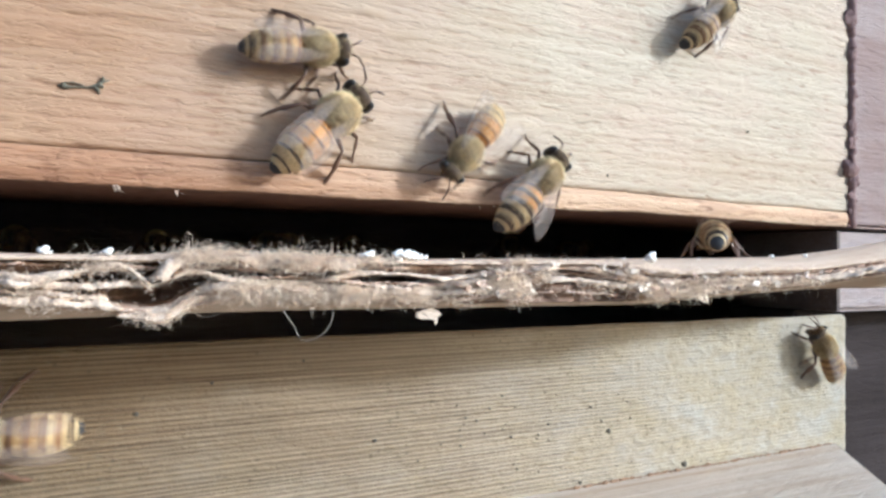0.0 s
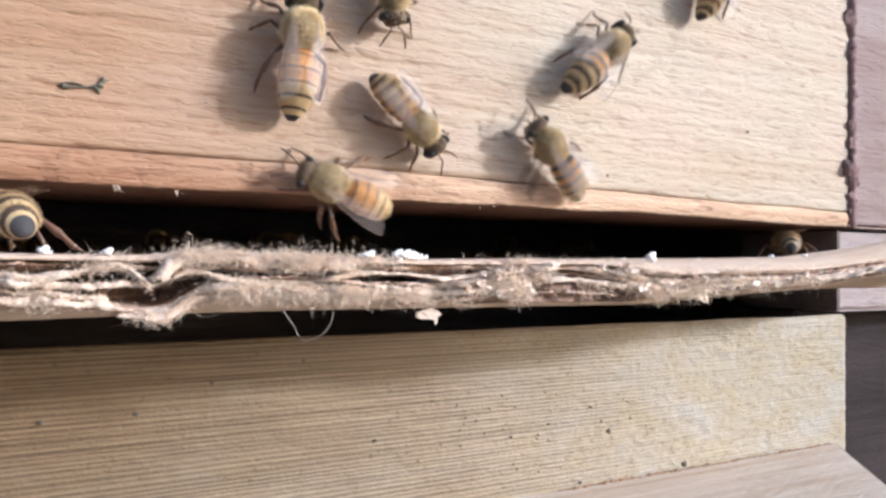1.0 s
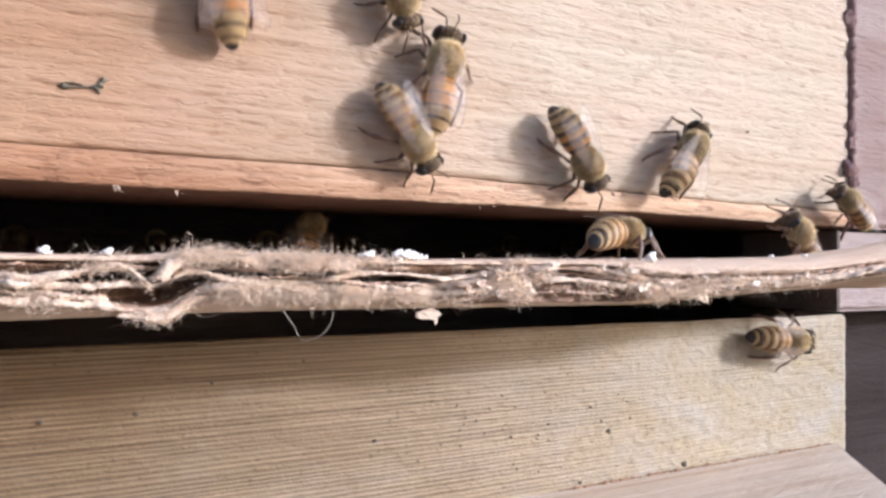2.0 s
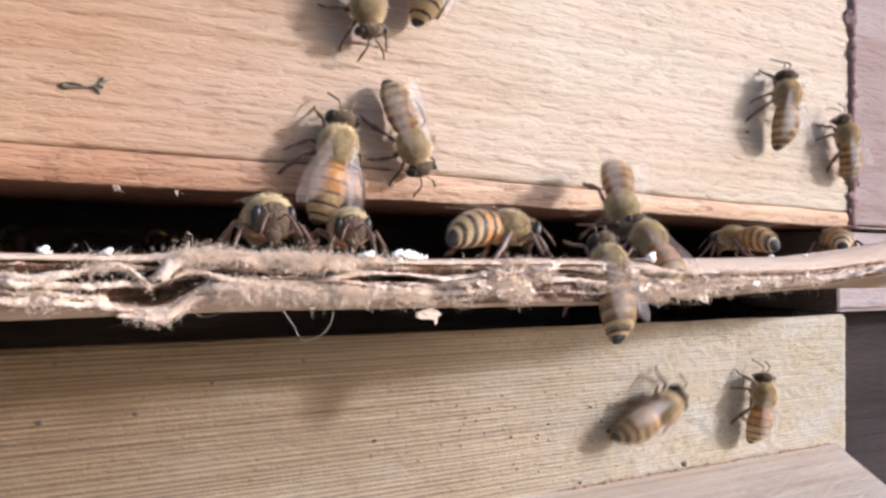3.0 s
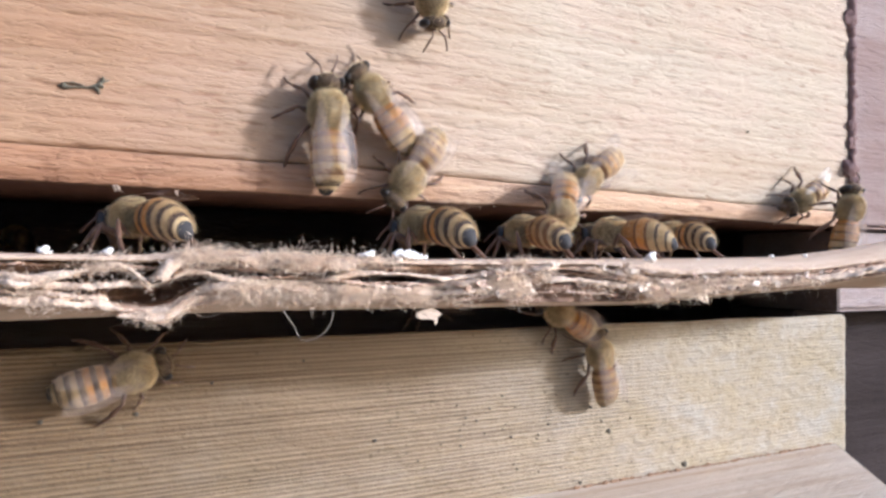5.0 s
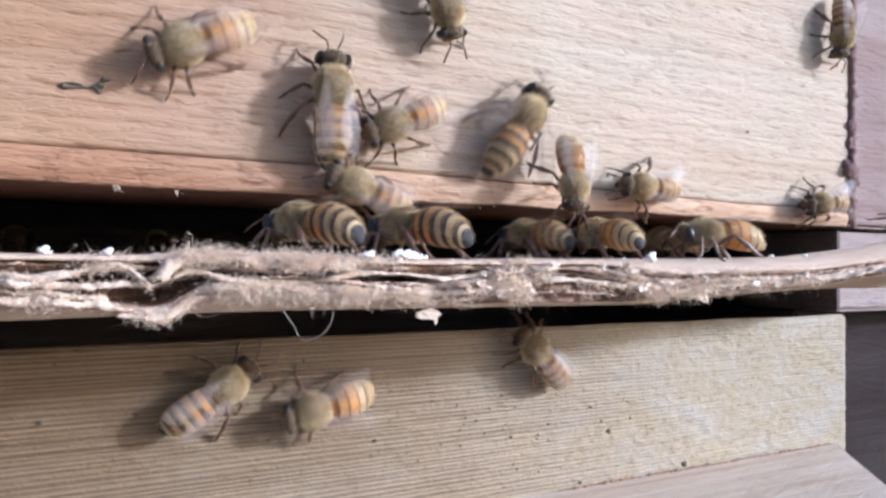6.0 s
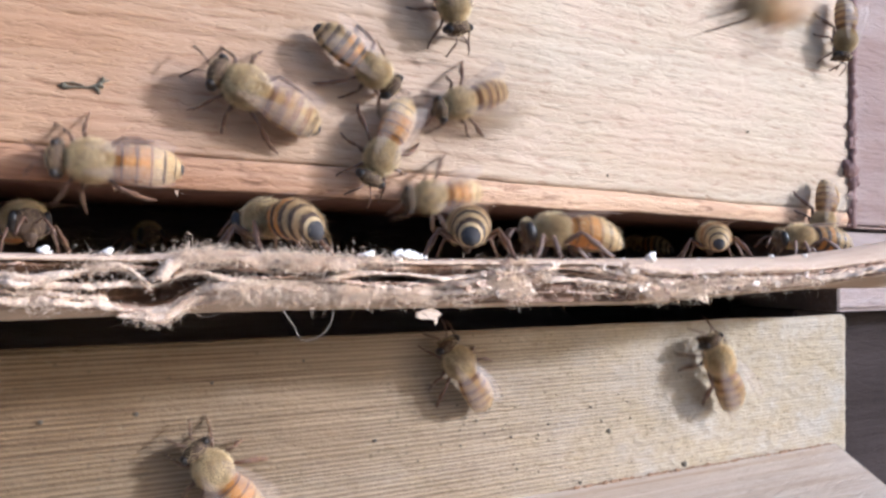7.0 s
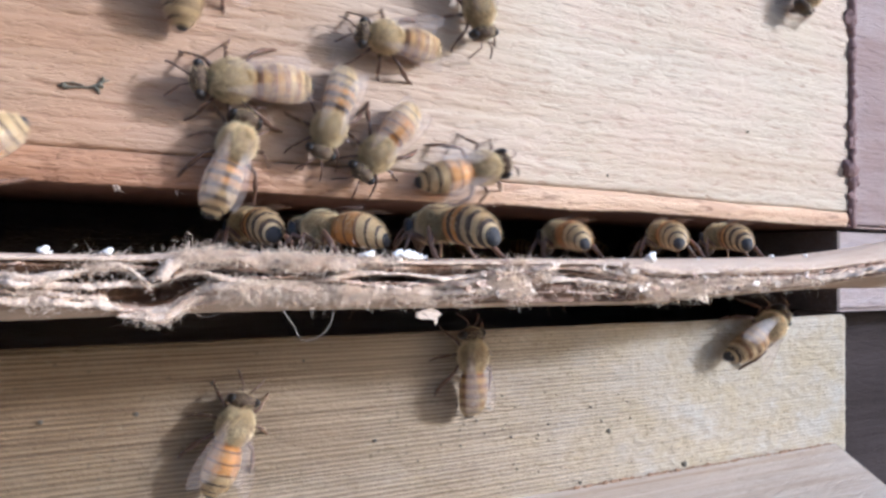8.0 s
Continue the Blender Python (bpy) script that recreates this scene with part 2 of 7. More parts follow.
def slab(bm, x0, x1, y0, y1, z0, z1, bevel=0.4):
    m = Matrix.LocRotScale(((x0 + x1) / 2, (y0 + y1) / 2, (z0 + z1) / 2), None, (x1 - x0, y1 - y0, z1 - z0))
    made = bmesh.ops.create_cube(bm, size=1.0, matrix=m)
    if bevel:
        edges = {e for v in made["verts"] for e in v.link_edges}
        bmesh.ops.bevel(bm, geom=list(edges), offset=bevel, segments=2, affect="EDGES")


def sheet_grid(xs, profile_rows):
    """A closed bar: for each x a closed outline of (y, z) points, skinned along x."""
    bm = bmesh.new()
    loft(bm, [[(x, y, z) for y, z in profile_rows(x)] for x in xs])
    return bm


def stations(lo, a, b, hi, step):
    return [lo, lo * 0.6 + a * 0.4] + [a + step * i for i in range(int((b - a) / step) + 1)] + ([hi] if hi > b + step else [])


# ---------- the hive ----------
def rough_wood(x, z, seed, coarse, fine):
    p = Vector((x * 0.05, z * 0.9, seed))
    q = Vector((x * 0.28, z * 2.1, seed + 9))
    return coarse * noise.noise(p) + fine * (noise.noise(q) - 0.4 * abs(noise.noise(q * 1.9)))


def upper_board():
    def outline(x):
        worn = noise.noise(Vector((x * 0.06, 0, 4))) * 0.25
        base = 11.0 + worn * 0.4 - 1.5 * max(0.0, min(1.0, (x - 30) / 90))
        zs = np.concatenate([np.linspace(base, 50, 132), [60, 78, 100]])
        front = [(rough_wood(x, z, 1, 0.16, 0.13), z) for z in zs[::-1]]
        ragged = 0.25 * max(0, noise.noise(Vector((x * 0.5, 2, 2))))
        front[-1] = (0.30 + ragged, base)
        return front + [(18.0, base), (18.0, 100.0)]

    xs = stations(-70, -12, 121.2, 121.2, 0.42)
    board = part("upper_board", sheet_grid(xs, outline), UPPER_WOOD)
    tagged(board, "pale rough-sawn pine front board above the entrance slot", "board", kind="structure")

    def rail(x):
        worn = noise.noise(Vector((x * 0.06, 0, 4))) * 0.25
        top = 10.86 + worn * 0.4 - 1.5 * max(0.0, min(1.0, (x - 30) / 90))
        low = 7.25 + 0.16 * noise.noise(Vector((x * 0.09, 5, 1))) + 0.09 * noise.noise(Vector((x * 0.9, 5, 1))) - 0.55 * max(0.0, min(1.0, (x - 78) / 30))
        top += 0.13 * max(0.0, min(1.0, 0.70 + 1.6 * noise.noise(Vector((x * 0.07, 8, 8))) + 0.5 * noise.noise(Vector((x * 0.4, 8, 3)))))
        pts = [(0.5, top), (-0.05, top - 0.12)]
        for i in range(1, 9):
            z = top - 0.12 - (top - 0.7 - low) * i / 9
            pts.append((-0.12 - 0.2 * math.sin(math.pi * i / 9) + rough_wood(x, z, 6, 0.10, 0.10), z))
        for a in (0, 22, 45, 68, 90):     # rounded lower edge, then the flat underside
            c, s = math.cos(radians(a)), math.sin(radians(a))
            pts.append((0.75 - 0.85 * c + 0.08 * noise.noise(Vector((x * 0.5, a * 0.03, 8))), low + 0.6 - 0.6 * s))
        pts += [(y, low + 0.10 * noise.noise(Vector((x * 0.2, y * 0.3, 3)))) for y in (3.0, 7.0, 14.0, 24.0)]
        return pts + [(34.0, low + 0.4), (34.0, top - 1.5), (17.0, top)]

    bm = sheet_grid(stations(-70, -12, 121, 121, 0.42), rail)
    ring = len(rail(0.0))
    for i, face in enumerate(bm.faces):     # the shade under the rail is put into its underside's colour
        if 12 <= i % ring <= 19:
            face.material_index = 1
    rail_ob = part("bottom_rail", bm, (STRIP_WOOD, UNDER_SHADE))
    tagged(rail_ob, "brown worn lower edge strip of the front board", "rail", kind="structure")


def lower_board():
    def outline(x):
        top = -8.85 + 0.15 * noise.noise(Vector((x * 0.08, 3, 3)))
        zs = np.linspace(top - 0.9, -45, 110)
        front = []
        for a in (90, 60, 30):
            front.append((0.9 - 0.9 * math.cos(radians(a)), top - 0.9 + 0.9 * math.sin(radians(a))))
        for z in zs:
            lumps = noise.noise(Vector((x * 0.43 + 0.31 * z, z * 0.57 - 0.2 * x, 2))) + 0.6 * noise.noise(Vector((x * 0.9 - 0.5 * z, z * 1.3 + 0.3 * x, 7)))
            crust = 0.12 * max(0.0, min(1.0, x / 60)) * lumps
            front.append((rough_wood(x, z, 12, 0.06, 0.07) + crust, z))
        return front + [(20.0, -45.0), (20.0, top - 12.0)]

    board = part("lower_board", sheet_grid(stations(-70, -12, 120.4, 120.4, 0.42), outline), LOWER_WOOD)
    tagged(board, "grey weathered wooden board below the entrance", "board", kind="structure")


def hive_shell():
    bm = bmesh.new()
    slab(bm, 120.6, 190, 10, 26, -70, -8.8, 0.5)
    tagged(part("side_post", bm, SHADED_POST_WOOD, smooth=False), "recessed corner post beside the weathered board, recess shade in its colour", "post", kind="structure")
    bm = bmesh.new()
    slab(bm, 121.4, 190, 2.2, 22, -8.6, 6.2, 0.8)
    tagged(part("floor_rim", bm, RIM_WOOD, smooth=False), "grey worn end of the hive floor rim", "rim", kind="structure")
    bm = bmesh.new()
    slab(bm, 122.8, 190, 1.0, 22, 6.8, 100, 0.7)
    tagged(part("corner_post", bm, PAINT, smooth=False), "faded pink painted corner post of the hive", "post", kind="structure")
    # the ledge at the foot has its end cut at a slant
    bm = bmesh.new()
    rim = [(-70, 12), (118.6, 12), (118.6, 0.3), (92, -30), (-70, -30)]
    lo = [bm.verts.new((x, y, -46)) for x, y in rim]
    hi = [bm.verts.new((x, y, -31.3)) for x, y in rim]
    n = len(rim)
    bm.faces.new(hi[::-1])
    bm.faces.new(lo)
    for i in range(n):
        bm.faces.new((hi[i], hi[(i + 1) % n], lo[(i + 1) % n], lo[i]))
    bmesh.ops.recalc_face_normals(bm, faces=bm.faces)
    bmesh.ops.bevel(bm, geom=list(bm.edges), offset=0.6, segments=2, affect="EDGES")
    tagged(part("ledge", bm, LEDGE_WOOD, smooth=False), "worn pale wooden ledge at the foot of the hive", "ledge", kind="structure")
    # added walls close the box and its stand; slot shade is in their colour
    # first two boxes: dark sheet standing for slot shade, dark backing of the gap
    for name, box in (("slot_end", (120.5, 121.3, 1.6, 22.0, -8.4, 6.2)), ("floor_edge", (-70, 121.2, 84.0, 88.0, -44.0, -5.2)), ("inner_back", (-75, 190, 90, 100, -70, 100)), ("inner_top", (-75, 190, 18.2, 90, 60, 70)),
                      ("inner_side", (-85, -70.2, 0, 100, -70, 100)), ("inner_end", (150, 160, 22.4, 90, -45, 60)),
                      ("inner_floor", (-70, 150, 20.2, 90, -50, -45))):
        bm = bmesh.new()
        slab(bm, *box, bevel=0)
        tagged(part(name, bm, SHADED_INNER_WOOD, smooth=False), "dark wood inside the hive, slot and gap shade in its colour", "wall", kind="structure")
    # unseen ground sheet, added to close the place below and bounce light
    bm = bmesh.new()
    bmesh.ops.create_grid(bm, x_segments=24, y_segments=24, size=60000, matrix=Matrix.Translation((0, 0, -70.3)))
    tagged(part("ground", bm, SOIL), "unseen brown soil sheet added below the hive", "ground", kind="structure")


def crust_lumps():
    """Broken resin along the joint between board and corner post: a ragged bead with lumps on it."""
    rnd = random.Random(31)
    bm = bmesh.new()
    path, radii = [], []
    for i in range(150):
        z = 6.9 + i * 0.31
        path.append((122.0 + 0.45 * noise.noise(Vector((z * 0.5, 1, 1))) + 0.25 * noise.noise(Vector((z * 1.7, 4, 1))), -0.05 + 0.3 * noise.noise(Vector((z * 0.7, 2, 5))), z))
        radii.append(max(0.25, 0.75 + 0.5 * noise.noise(Vector((z * 0.6, 7, 2))) + 0.35 * noise.noise(Vector((z * 2.1, 3, 3)))))
    tube(bm, path, radii, 9)
    tagged(part("resin_bead", bm, CRUST), "ragged brown bead of resin in the board joint", "resin", kind="stuff")
    z = 7.0
    while z < 52:
        size = rnd.choice((0.4, 0.5, 0.6, 0.8, 1.1, 1.5)) * rnd.uniform(0.8, 1.2)
        bm = bmesh.new()
        blob(bm, (0, 0, 0), (size * rnd.uniform(0.6, 1.2), size * 0.6, size * rnd.uniform(0.7, 1.6)), 10, 8, rough=0.55 * size)
        ob = part("resin_lump", bm, CRUST, at=(121.9 + rnd.uniform(-1.0, 0.9), -0.3 + rnd.uniform(-0.2, 0.2), z))
        tagged(ob, "crumbly brown resin lump in the board joint", "resin", "resin lumps in the joint")
        z += rnd.choice((0.5, 0.8, 1.2, 2.0, 3.2)) * rnd.uniform(0.7, 1.3)


upper_board()
lower_board()
hive_shell()
crust_lumps()


# ---------- the frayed cardboard ----------
def knots(text):
    pts = [tuple(float(v) for v in p.split(",")) for p in text.split()]
    return [p[0] for p in pts], [p[1] for p in pts]


def smooth_line(text, wobble=0.0, seed=0.0):
    ax, az = knots(text)

    def z(x):
        # rounded corners: mean of near-by stretches of the line
        v = sum(float(np.interp(x + o, ax, az)) * w for o, w in ((-0.8, 1), (-0.4, 2), (0, 3), (0.4, 2), (0.8, 1))) / 9
        return v + wobble * noise.noise(Vector((x * 0.8, seed, 0))) + wobble * 0.5 * noise.noise(Vector((x * 2.6, seed, 5)))
    return z


TOP = smooth_line("-70,0 -6,0 4,-0.05 6,0.15 10,0.2 16,0.15 21,-0.1 30,-0.15 59,0.1 84,0.75 98,2.1 116,4.6", 0.08, 1)
BASE = smooth_line("-70,-4.9 -6,-4.8 7,-4.55 17,-4.5 32,-4.6 55,-4.75 68,-4.1 83,-3.4 98,-1.8 116,-1.4", 0.06, 2)


def rim(x):
    """Height of the torn upper edge: past the middle it droops below the sheet's top."""
    s = max(0.0, min(1.0, (x - 46) / 16))
    return TOP(x) - 1.25 * s * s * (3 - 2 * s)


def squash(x, z):
    """Presses a ply's height into the drooping edge."""
    b = BASE(x)
    return b + (z - b) * (rim(x) - b) / (TOP(x) - b)


def top_back(x):
    return min(TOP(x), 0.35)


def base_back(x):
    return min(BASE(x), -3.6)


STRANDS = (
    ("flute", smooth_line("-70,-1.3 -6,-1.2 -4,-1.55 -2.6,-1.5 -1,-1.15 0.4,-0.85 1.8,-0.45 2.8,-0.7 3.6,-1.5 4.3,-2.4", 0.08, 3), 0.5, -70, 4.3, 0.5, PALE_PLY),
    ("flute", smooth_line("4.1,-2.2 5.2,-1.8 6.8,-1.1 7.7,-0.95 8.6,-1.15 10,-1.7 13.6,-2.0 17.4,-2.0 21,-1.1 26,-1.2 30,-1.7 36,-1.1 43,-0.5 50,-0.9 59,-1.4 68,-1.0 84,-0.9 98,0.6 116,3.4", 0.10, 4), 0.42, 4.1, 114, 0.3, PALE_PLY),
    ("flute", smooth_line("6.2,-3.7 7,-3.3 8.6,-2.3 11,-2.0 17,-2.5 24,-2.8 30,-3.0 37,-2.1 43,-1.7 50,-2.2 55,-2.8 68,-2.0 84,-1.5 98,0.1 116,3.0", 0.16, 5), 0.6, 6.2, 114, 0.6, PALE_PLY),
    ("ply", smooth_line("-70,-0.5 -6,-0.45 4,-0.7 6,-0.8 10,-0.6 14,-1.1 20,-0.7 30,-0.6 43,-0.3 59,-0.4 84,0.3 98,1.6 116,4.2", 0.10, 6), 0.16, -70, 114, -0.6, PLY),
    ("ply", smooth_line("-70,-3.6 -6,-3.4 0,-3.9 6,-4.1 12,-3.0 17,-3.3 24,-3.5 32,-3.6 43,-3.0 55,-3.7 68,-2.9 84,-2.1 98,-0.2 116,2.8", 0.12, 7), 0.22, -70, 114, -0.4, PLY),
    ("ply", smooth_line("-70,-1.9 -6,-1.7 -3,-2.0 0,-2.2 3,-1.9 5,-2.3", 0.2, 11), 0.55, -70, 4.6, 0.4, PALE_PLY),
    ("ply", smooth_line("-70,-3.2 -6,-3.1 -3,-3.3 0,-3.4 2.5,-3.9", 0.2, 12), 0.75, -70, 2.4, 0.7, PALE_PLY),
    ("ply", smooth_line("22,-2.2 26,-2.7 30,-2.3 33,-1.9 37,-2.6 40,-2.9", 0.2, 13), 0.5, 22, 40, 0.6, PALE_PLY),
    ("ply", smooth_line("52,-2.0 56,-2.6 60,-3.0 64,-2.4 70,-2.2 76,-1.6", 0.2, 14), 0.6, 52, 76, 0.7, PALE_PLY),
    ("flute", smooth_line("4.3,-1.8 5.0,-1.2 5.8,-0.5 7.2,0.1 8.5,0.22 10,0.2 13,-0.2 17,-0.3 21,-0.5", 0.12, 15), 1.1, 4.3, 21, 0.5, PALE_PLY),
    ("flute", smooth_line("-70,-2.5 -6,-2.4 -2,-2.7 0,-3.0 1.6,-3.2", 0.16, 25), 0.42, -70, 1.6, 0.6, PALE_PLY),
    ("ply", smooth_line("12,-1.5 17,-1.5 21,-2.0 26,-2.1 32,-2.3 38,-1.6 45,-1.2 52,-1.6 60,-2.1 68,-1.5 84,-0.4 90,0.3 116,3.6", 0.12, 8), 0.18, 12, 114, -0.2, PLY),
)


def front_y(x, seed, reach):
    return -19.6 - reach - 1.5 * noise.noise(Vector((x * 0.33, seed * 7, 1))) - 0.35 * noise.noise(Vector((x * 0.9, seed, 2)))


def ribbon(z, thick, lo, hi, seed, reach):
    def outline(x):
        y, zz = front_y(x, seed, reach), squash(x, z(x))
        t = thick * max(0.3, 0.85 + 0.9 * noise.noise(Vector((x * 0.55, seed * 5, 9))) + 0.35 * noise.noise(Vector((x * 1.5, seed * 3, 4))))
        t *= max(0.25, min(1.0, (x - lo) / 1.2 + 0.2, (hi - x) / 1.2 + 0.2))
        back = (rim(x) + BASE(x)) / 2
        j, k = (Vector((noise.noise(Vector((x * 2.7, seed * 11, n))), noise.noise(Vector((x * 3.1, seed * 13, n + 3))), 0)) * 0.22 for n in (0, 1))
        return [(y + j.x, zz - t * 0.2 + j.y), (y + 0.1 + k.x, zz + t * 0.4 + k.y), (y + 1.2, zz + t * 0.5), (y + 4.0, zz * 0.92 + back * 0.08 + t * 0.4),
                (y + 10.0, zz * 0.8 + back * 0.2), (y + 10.0, zz * 0.8 + back * 0.2 - t * 0.5), (y + 4.0, zz * 0.92 + back * 0.08 - t * 0.4),
                (y + 1.2, zz - t * 0.5), (y + 0.1, zz - t * 0.5)]
    xs = [lo, lo * 0.5 - 4] if lo < -20 else [lo]
    xs += [max(lo, -9) + 0.16 * i for i in range(1, int((min(hi, 100) - max(lo, -9)) / 0.16))]
    if hi > 100:
        xs += [103, 108, hi]
    return sheet_grid(xs, outline)


FUZZY = (   # middle, spread and density of the fuzzy stretches, by strand: 0 to 11 plies, 12 upper edge, 13 lower liner, 14 curled ply
    (12, 8.0, 2.6, 1.8), (12, 15.0, 3.5, 1.8), (12, 1.0, 2.0, 0.3), (12, 22.0, 2.5, 1.3), (12, 38.0, 3.0, 0.5), (12, 60.0, 20.0, 0.15),
    (0, 1.5, 2.0, 0.8), (0, -5.0, 3.0, 0.3), (0, 4.6, 1.0, 0.7), (1, 8.0, 2.0, 0.35), (1, 16.0, 4.0, 0.8), (1, 36.5, 2.2, 2.2), (1, 50.0, 6.0, 0.5), (1, 66.0, 8.0, 0.7),
    (10, -3.0, 4.0, 0.4), (2, 12.0, 3.0, 1.2), (2, 19.0, 5.0, 2.4), (2, 36.5, 2.0, 2.6), (2, 55.0, 2.6, 2.4), (2, 63.0, 4.0, 1.0), (2, 80.0, 8.0, 0.5),
    (4, 18.0, 5.0, 1.7), (4, 27.0, 4.0, 0.5), (4, 56.0, 3.0, 0.8), (11, 34.0, 4.0, 0.5), (13, 12.0, 4.0, 0.6), (13, 19.0, 4.0, 1.5), (13, 26.0, 3.5, 1.0), (13, 36.5, 1.6, 0.7), (13, 55.5, 1.6, 0.7),
    (14, 6.0, 3.0, 0.7), (14, 12.0, 5.0, 0.7), (3, 40.0, 40.0, 0.4), (11, 60.0, 15.0, 0.3),
    (5, -3.0, 5.0, 0.4), (6, -3.5, 4.0, 0.5), (7, 31.0, 6.0, 1.2), (8, 64.0, 8.0, 2.2), (8, 56.0, 2.5, 2.4), (1, 62.0, 12.0, 1.0), (2, 70.0, 12.0, 1.0), (7, 36.5, 2.2, 2.4), (11, 36.5, 2.5, 1.8), (13, 62.0, 10.0, 0.08), (12, 70.0, 14.0, 0.2), (9, 9.0, 4.0, 1.2), (9, 16.0, 4.0, 2.2), (0, -2.0, 5.0, 0.3),
)


def fibres(lines, count, seed):
    """Fine torn fibres, dense where the edge is fuzzy."""
    rnd = random.Random(seed)
    bm = bmesh.new()
    weights = [d * w for _, _, w, d in FUZZY]
    for _ in range(count):
        k, mid, spread, _d = rnd.choices(FUZZY, weights)[0]
        z, thick, lo, hi, reach = lines[k]
        x = rnd.gauss(mid, spread * 0.6)
        if not max(lo, -9) < x < min(hi, 101):
            continue
        y = tongue_y(x) + rnd.uniform(0, 0.3) if k == 14 else front_y(x, reach, reach) + rnd.uniform(-0.15, 0.8)
        p = Vector((x, y, squash(x, z(x)) + rnd.gauss(0, 0.3) * thick))
        lean = noise.noise(Vector((x * 0.9, k, 4)))
        d = Vector((1.3 * lean + rnd.gauss(0, 0.9), rnd.gauss(-0.35, 0.4), (0.25 if k == 12 else -0.2) + rnd.gauss(0, 0.5)))
        length = rnd.uniform(0.16, 0.5) if rnd.random() < 0.95 else rnd.uniform(0.6, 1.5)
        bristle(bm, p, d, length, rnd.uniform(0.014, 0.032), bend=Vector((rnd.gauss(0, 0.5), 0, rnd.gauss(0, 0.5))))
    return bm


HOLLOWS = (   # middle and half-width, along the edge and up, of the open flutes
    (-2.2, -1.55, 2.4, 0.35), (2.3, -1.25, 1.9, 0.55), (3.6, -2.9, 2.4, 0.9), (7.2, -2.5, 2.9, 1.1), (5.0, -1.3, 0.8, 0.4), (10.8, -0.85, 3.0, 0.6), (-1.8, -3.0, 2.0, 0.35),
    (-8.5, -1.4, 1.6, 0.5), (-8.8, -3.0, 1.4, 0.4), (24.6, -1.9, 2.6, 0.5), (29.6, -2.1, 2.2, 0.5), (18.6, -1.0, 1.4, 0.3), (44.5, -0.9, 3.0, 0.3), (46.5, -1.7, 4.0, 0.3), (35.0, -1.0, 1.6, 0.35),
    (57.5, -0.5, 3.2, 0.4), (66.0, -0.3, 2.2, 0.3), (86.0, 0.2, 3.5, 0.45), (52.0, -1.4, 1.2, 0.5),
)
TONGUE = smooth_line("2,-4.5 3,-4.65 4.2,-5.0 5.0,-5.1 5.8,-4.95 6.6,-4.2 7.6,-3.4 9.5,-2.7 13,-2.5 17,-2.8 21,-3.0", 0.06, 21)
TONGUE_T = smooth_line("2,0.15 3,0.6 4,1.1 5.5,1.3 7,0.8 9,0.6 14,0.6 21,0.3", 0.1, 22)


def tongue_y(x):
    return -19.7 - 0.55 * math.exp(-((x - 5) / 2.0) ** 2) - 0.25 * noise.noise(Vector((x * 0.7, 3, 3)))


def tongue():
    """The torn inner ply that curls down over the lower liner."""
    def outline(x):
        y = tongue_y(x)
        z, t = TONGUE(x), TONGUE_T(x)
        ruff = [0.13 * noise.noise(Vector((x * 1.3, k * 0.8, 9))) for k in range(5)]
        return [(y + 0.1 + ruff[0], z), (y + ruff[1], z + t * 0.3), (y + 0.25 + ruff[2], z + t * 0.7), (y + 1.0 + ruff[3], z + t), (y + 4.5, z + t + 0.1), (y + 4.5, z + t - 0.2), (y + 1.2, z + t * 0.6), (y + 0.5, z + t * 0.1)]
    return sheet_grid([2 + 0.22 * i for i in range(86)], outline)


def flake(rnd):
    """A crumpled scrap of torn paper, ragged all round and curled."""
    bm = bmesh.new()
    n, w, h = 8, rnd.uniform(0.2, 0.75), rnd.uniform(0.12, 0.40)
    seed, curl = rnd.uniform(0, 50), rnd.uniform(-0.9, 0.9)
    grids = []
    for dy in (0.0, 0.09):
        grid = []
        for j in range(4):
            row = []
            for i in range(n):
                u, v = 2 * i / (n - 1) - 1, 2 * j / 3 - 1
                rag = 1 + 1.0 * noise.noise(Vector((u * 2.3, v * 2.3, seed)))
                p = Vector((u * w * rag, dy + curl * 0.35 * u * u - 0.3 * v * v * h + 0.3 * noise.noise(Vector((u * 2.2, v * 1.9, seed + 4))), v * h * rag * (1 - 0.35 * u * u) + 0.2 * u * noise.noise(Vector((seed, 1, 1)))))
                row.append(bm.verts.new(p))
            grid.append(row)
        grids.append(grid)
    for k, grid in enumerate(grids):
        for a, b in zip(grid, grid[1:]):
            for i in range(n - 1):
                q = (a[i], a[i + 1], b[i + 1], b[i])
                bm.faces.new(q if k == 0 else q[::-1])
    f, g = grids
    rim = [(0, i) for i in range(n)] + [(j, n - 1) for j in range(1, 4)] + [(3, i) for i in range(n - 2, -1, -1)] + [(j, 0) for j in (2, 1)]
    for (a, b), (c, d) in zip(rim, rim[1:] + rim[:1]):
        bm.faces.new((f[c][d], f[a][b], g[a][b], g[c][d]))
    return bm


CLUMPS = (   # middle, height, spread, number of the clumps of torn scraps
    (36.3, -1.2, 2.0, 9), (37.4, -2.6, 1.7, 9), (40.5, -0.9, 1.2, 4), (33.5, -2.6, 1.5, 3), (54.6, -2.6, 1.6, 9), (57.5, -2.6, 1.8, 6), (61.0, -2.7, 1.8, 6), (65.5, -1.9, 2.6, 6),
    (72.0, -1.6, 3.5, 7), (81.0, -1.0, 3.5, 5), (51.0, -0.6, 1.3, 4), (62.0, -0.9, 3.0, 4),
)


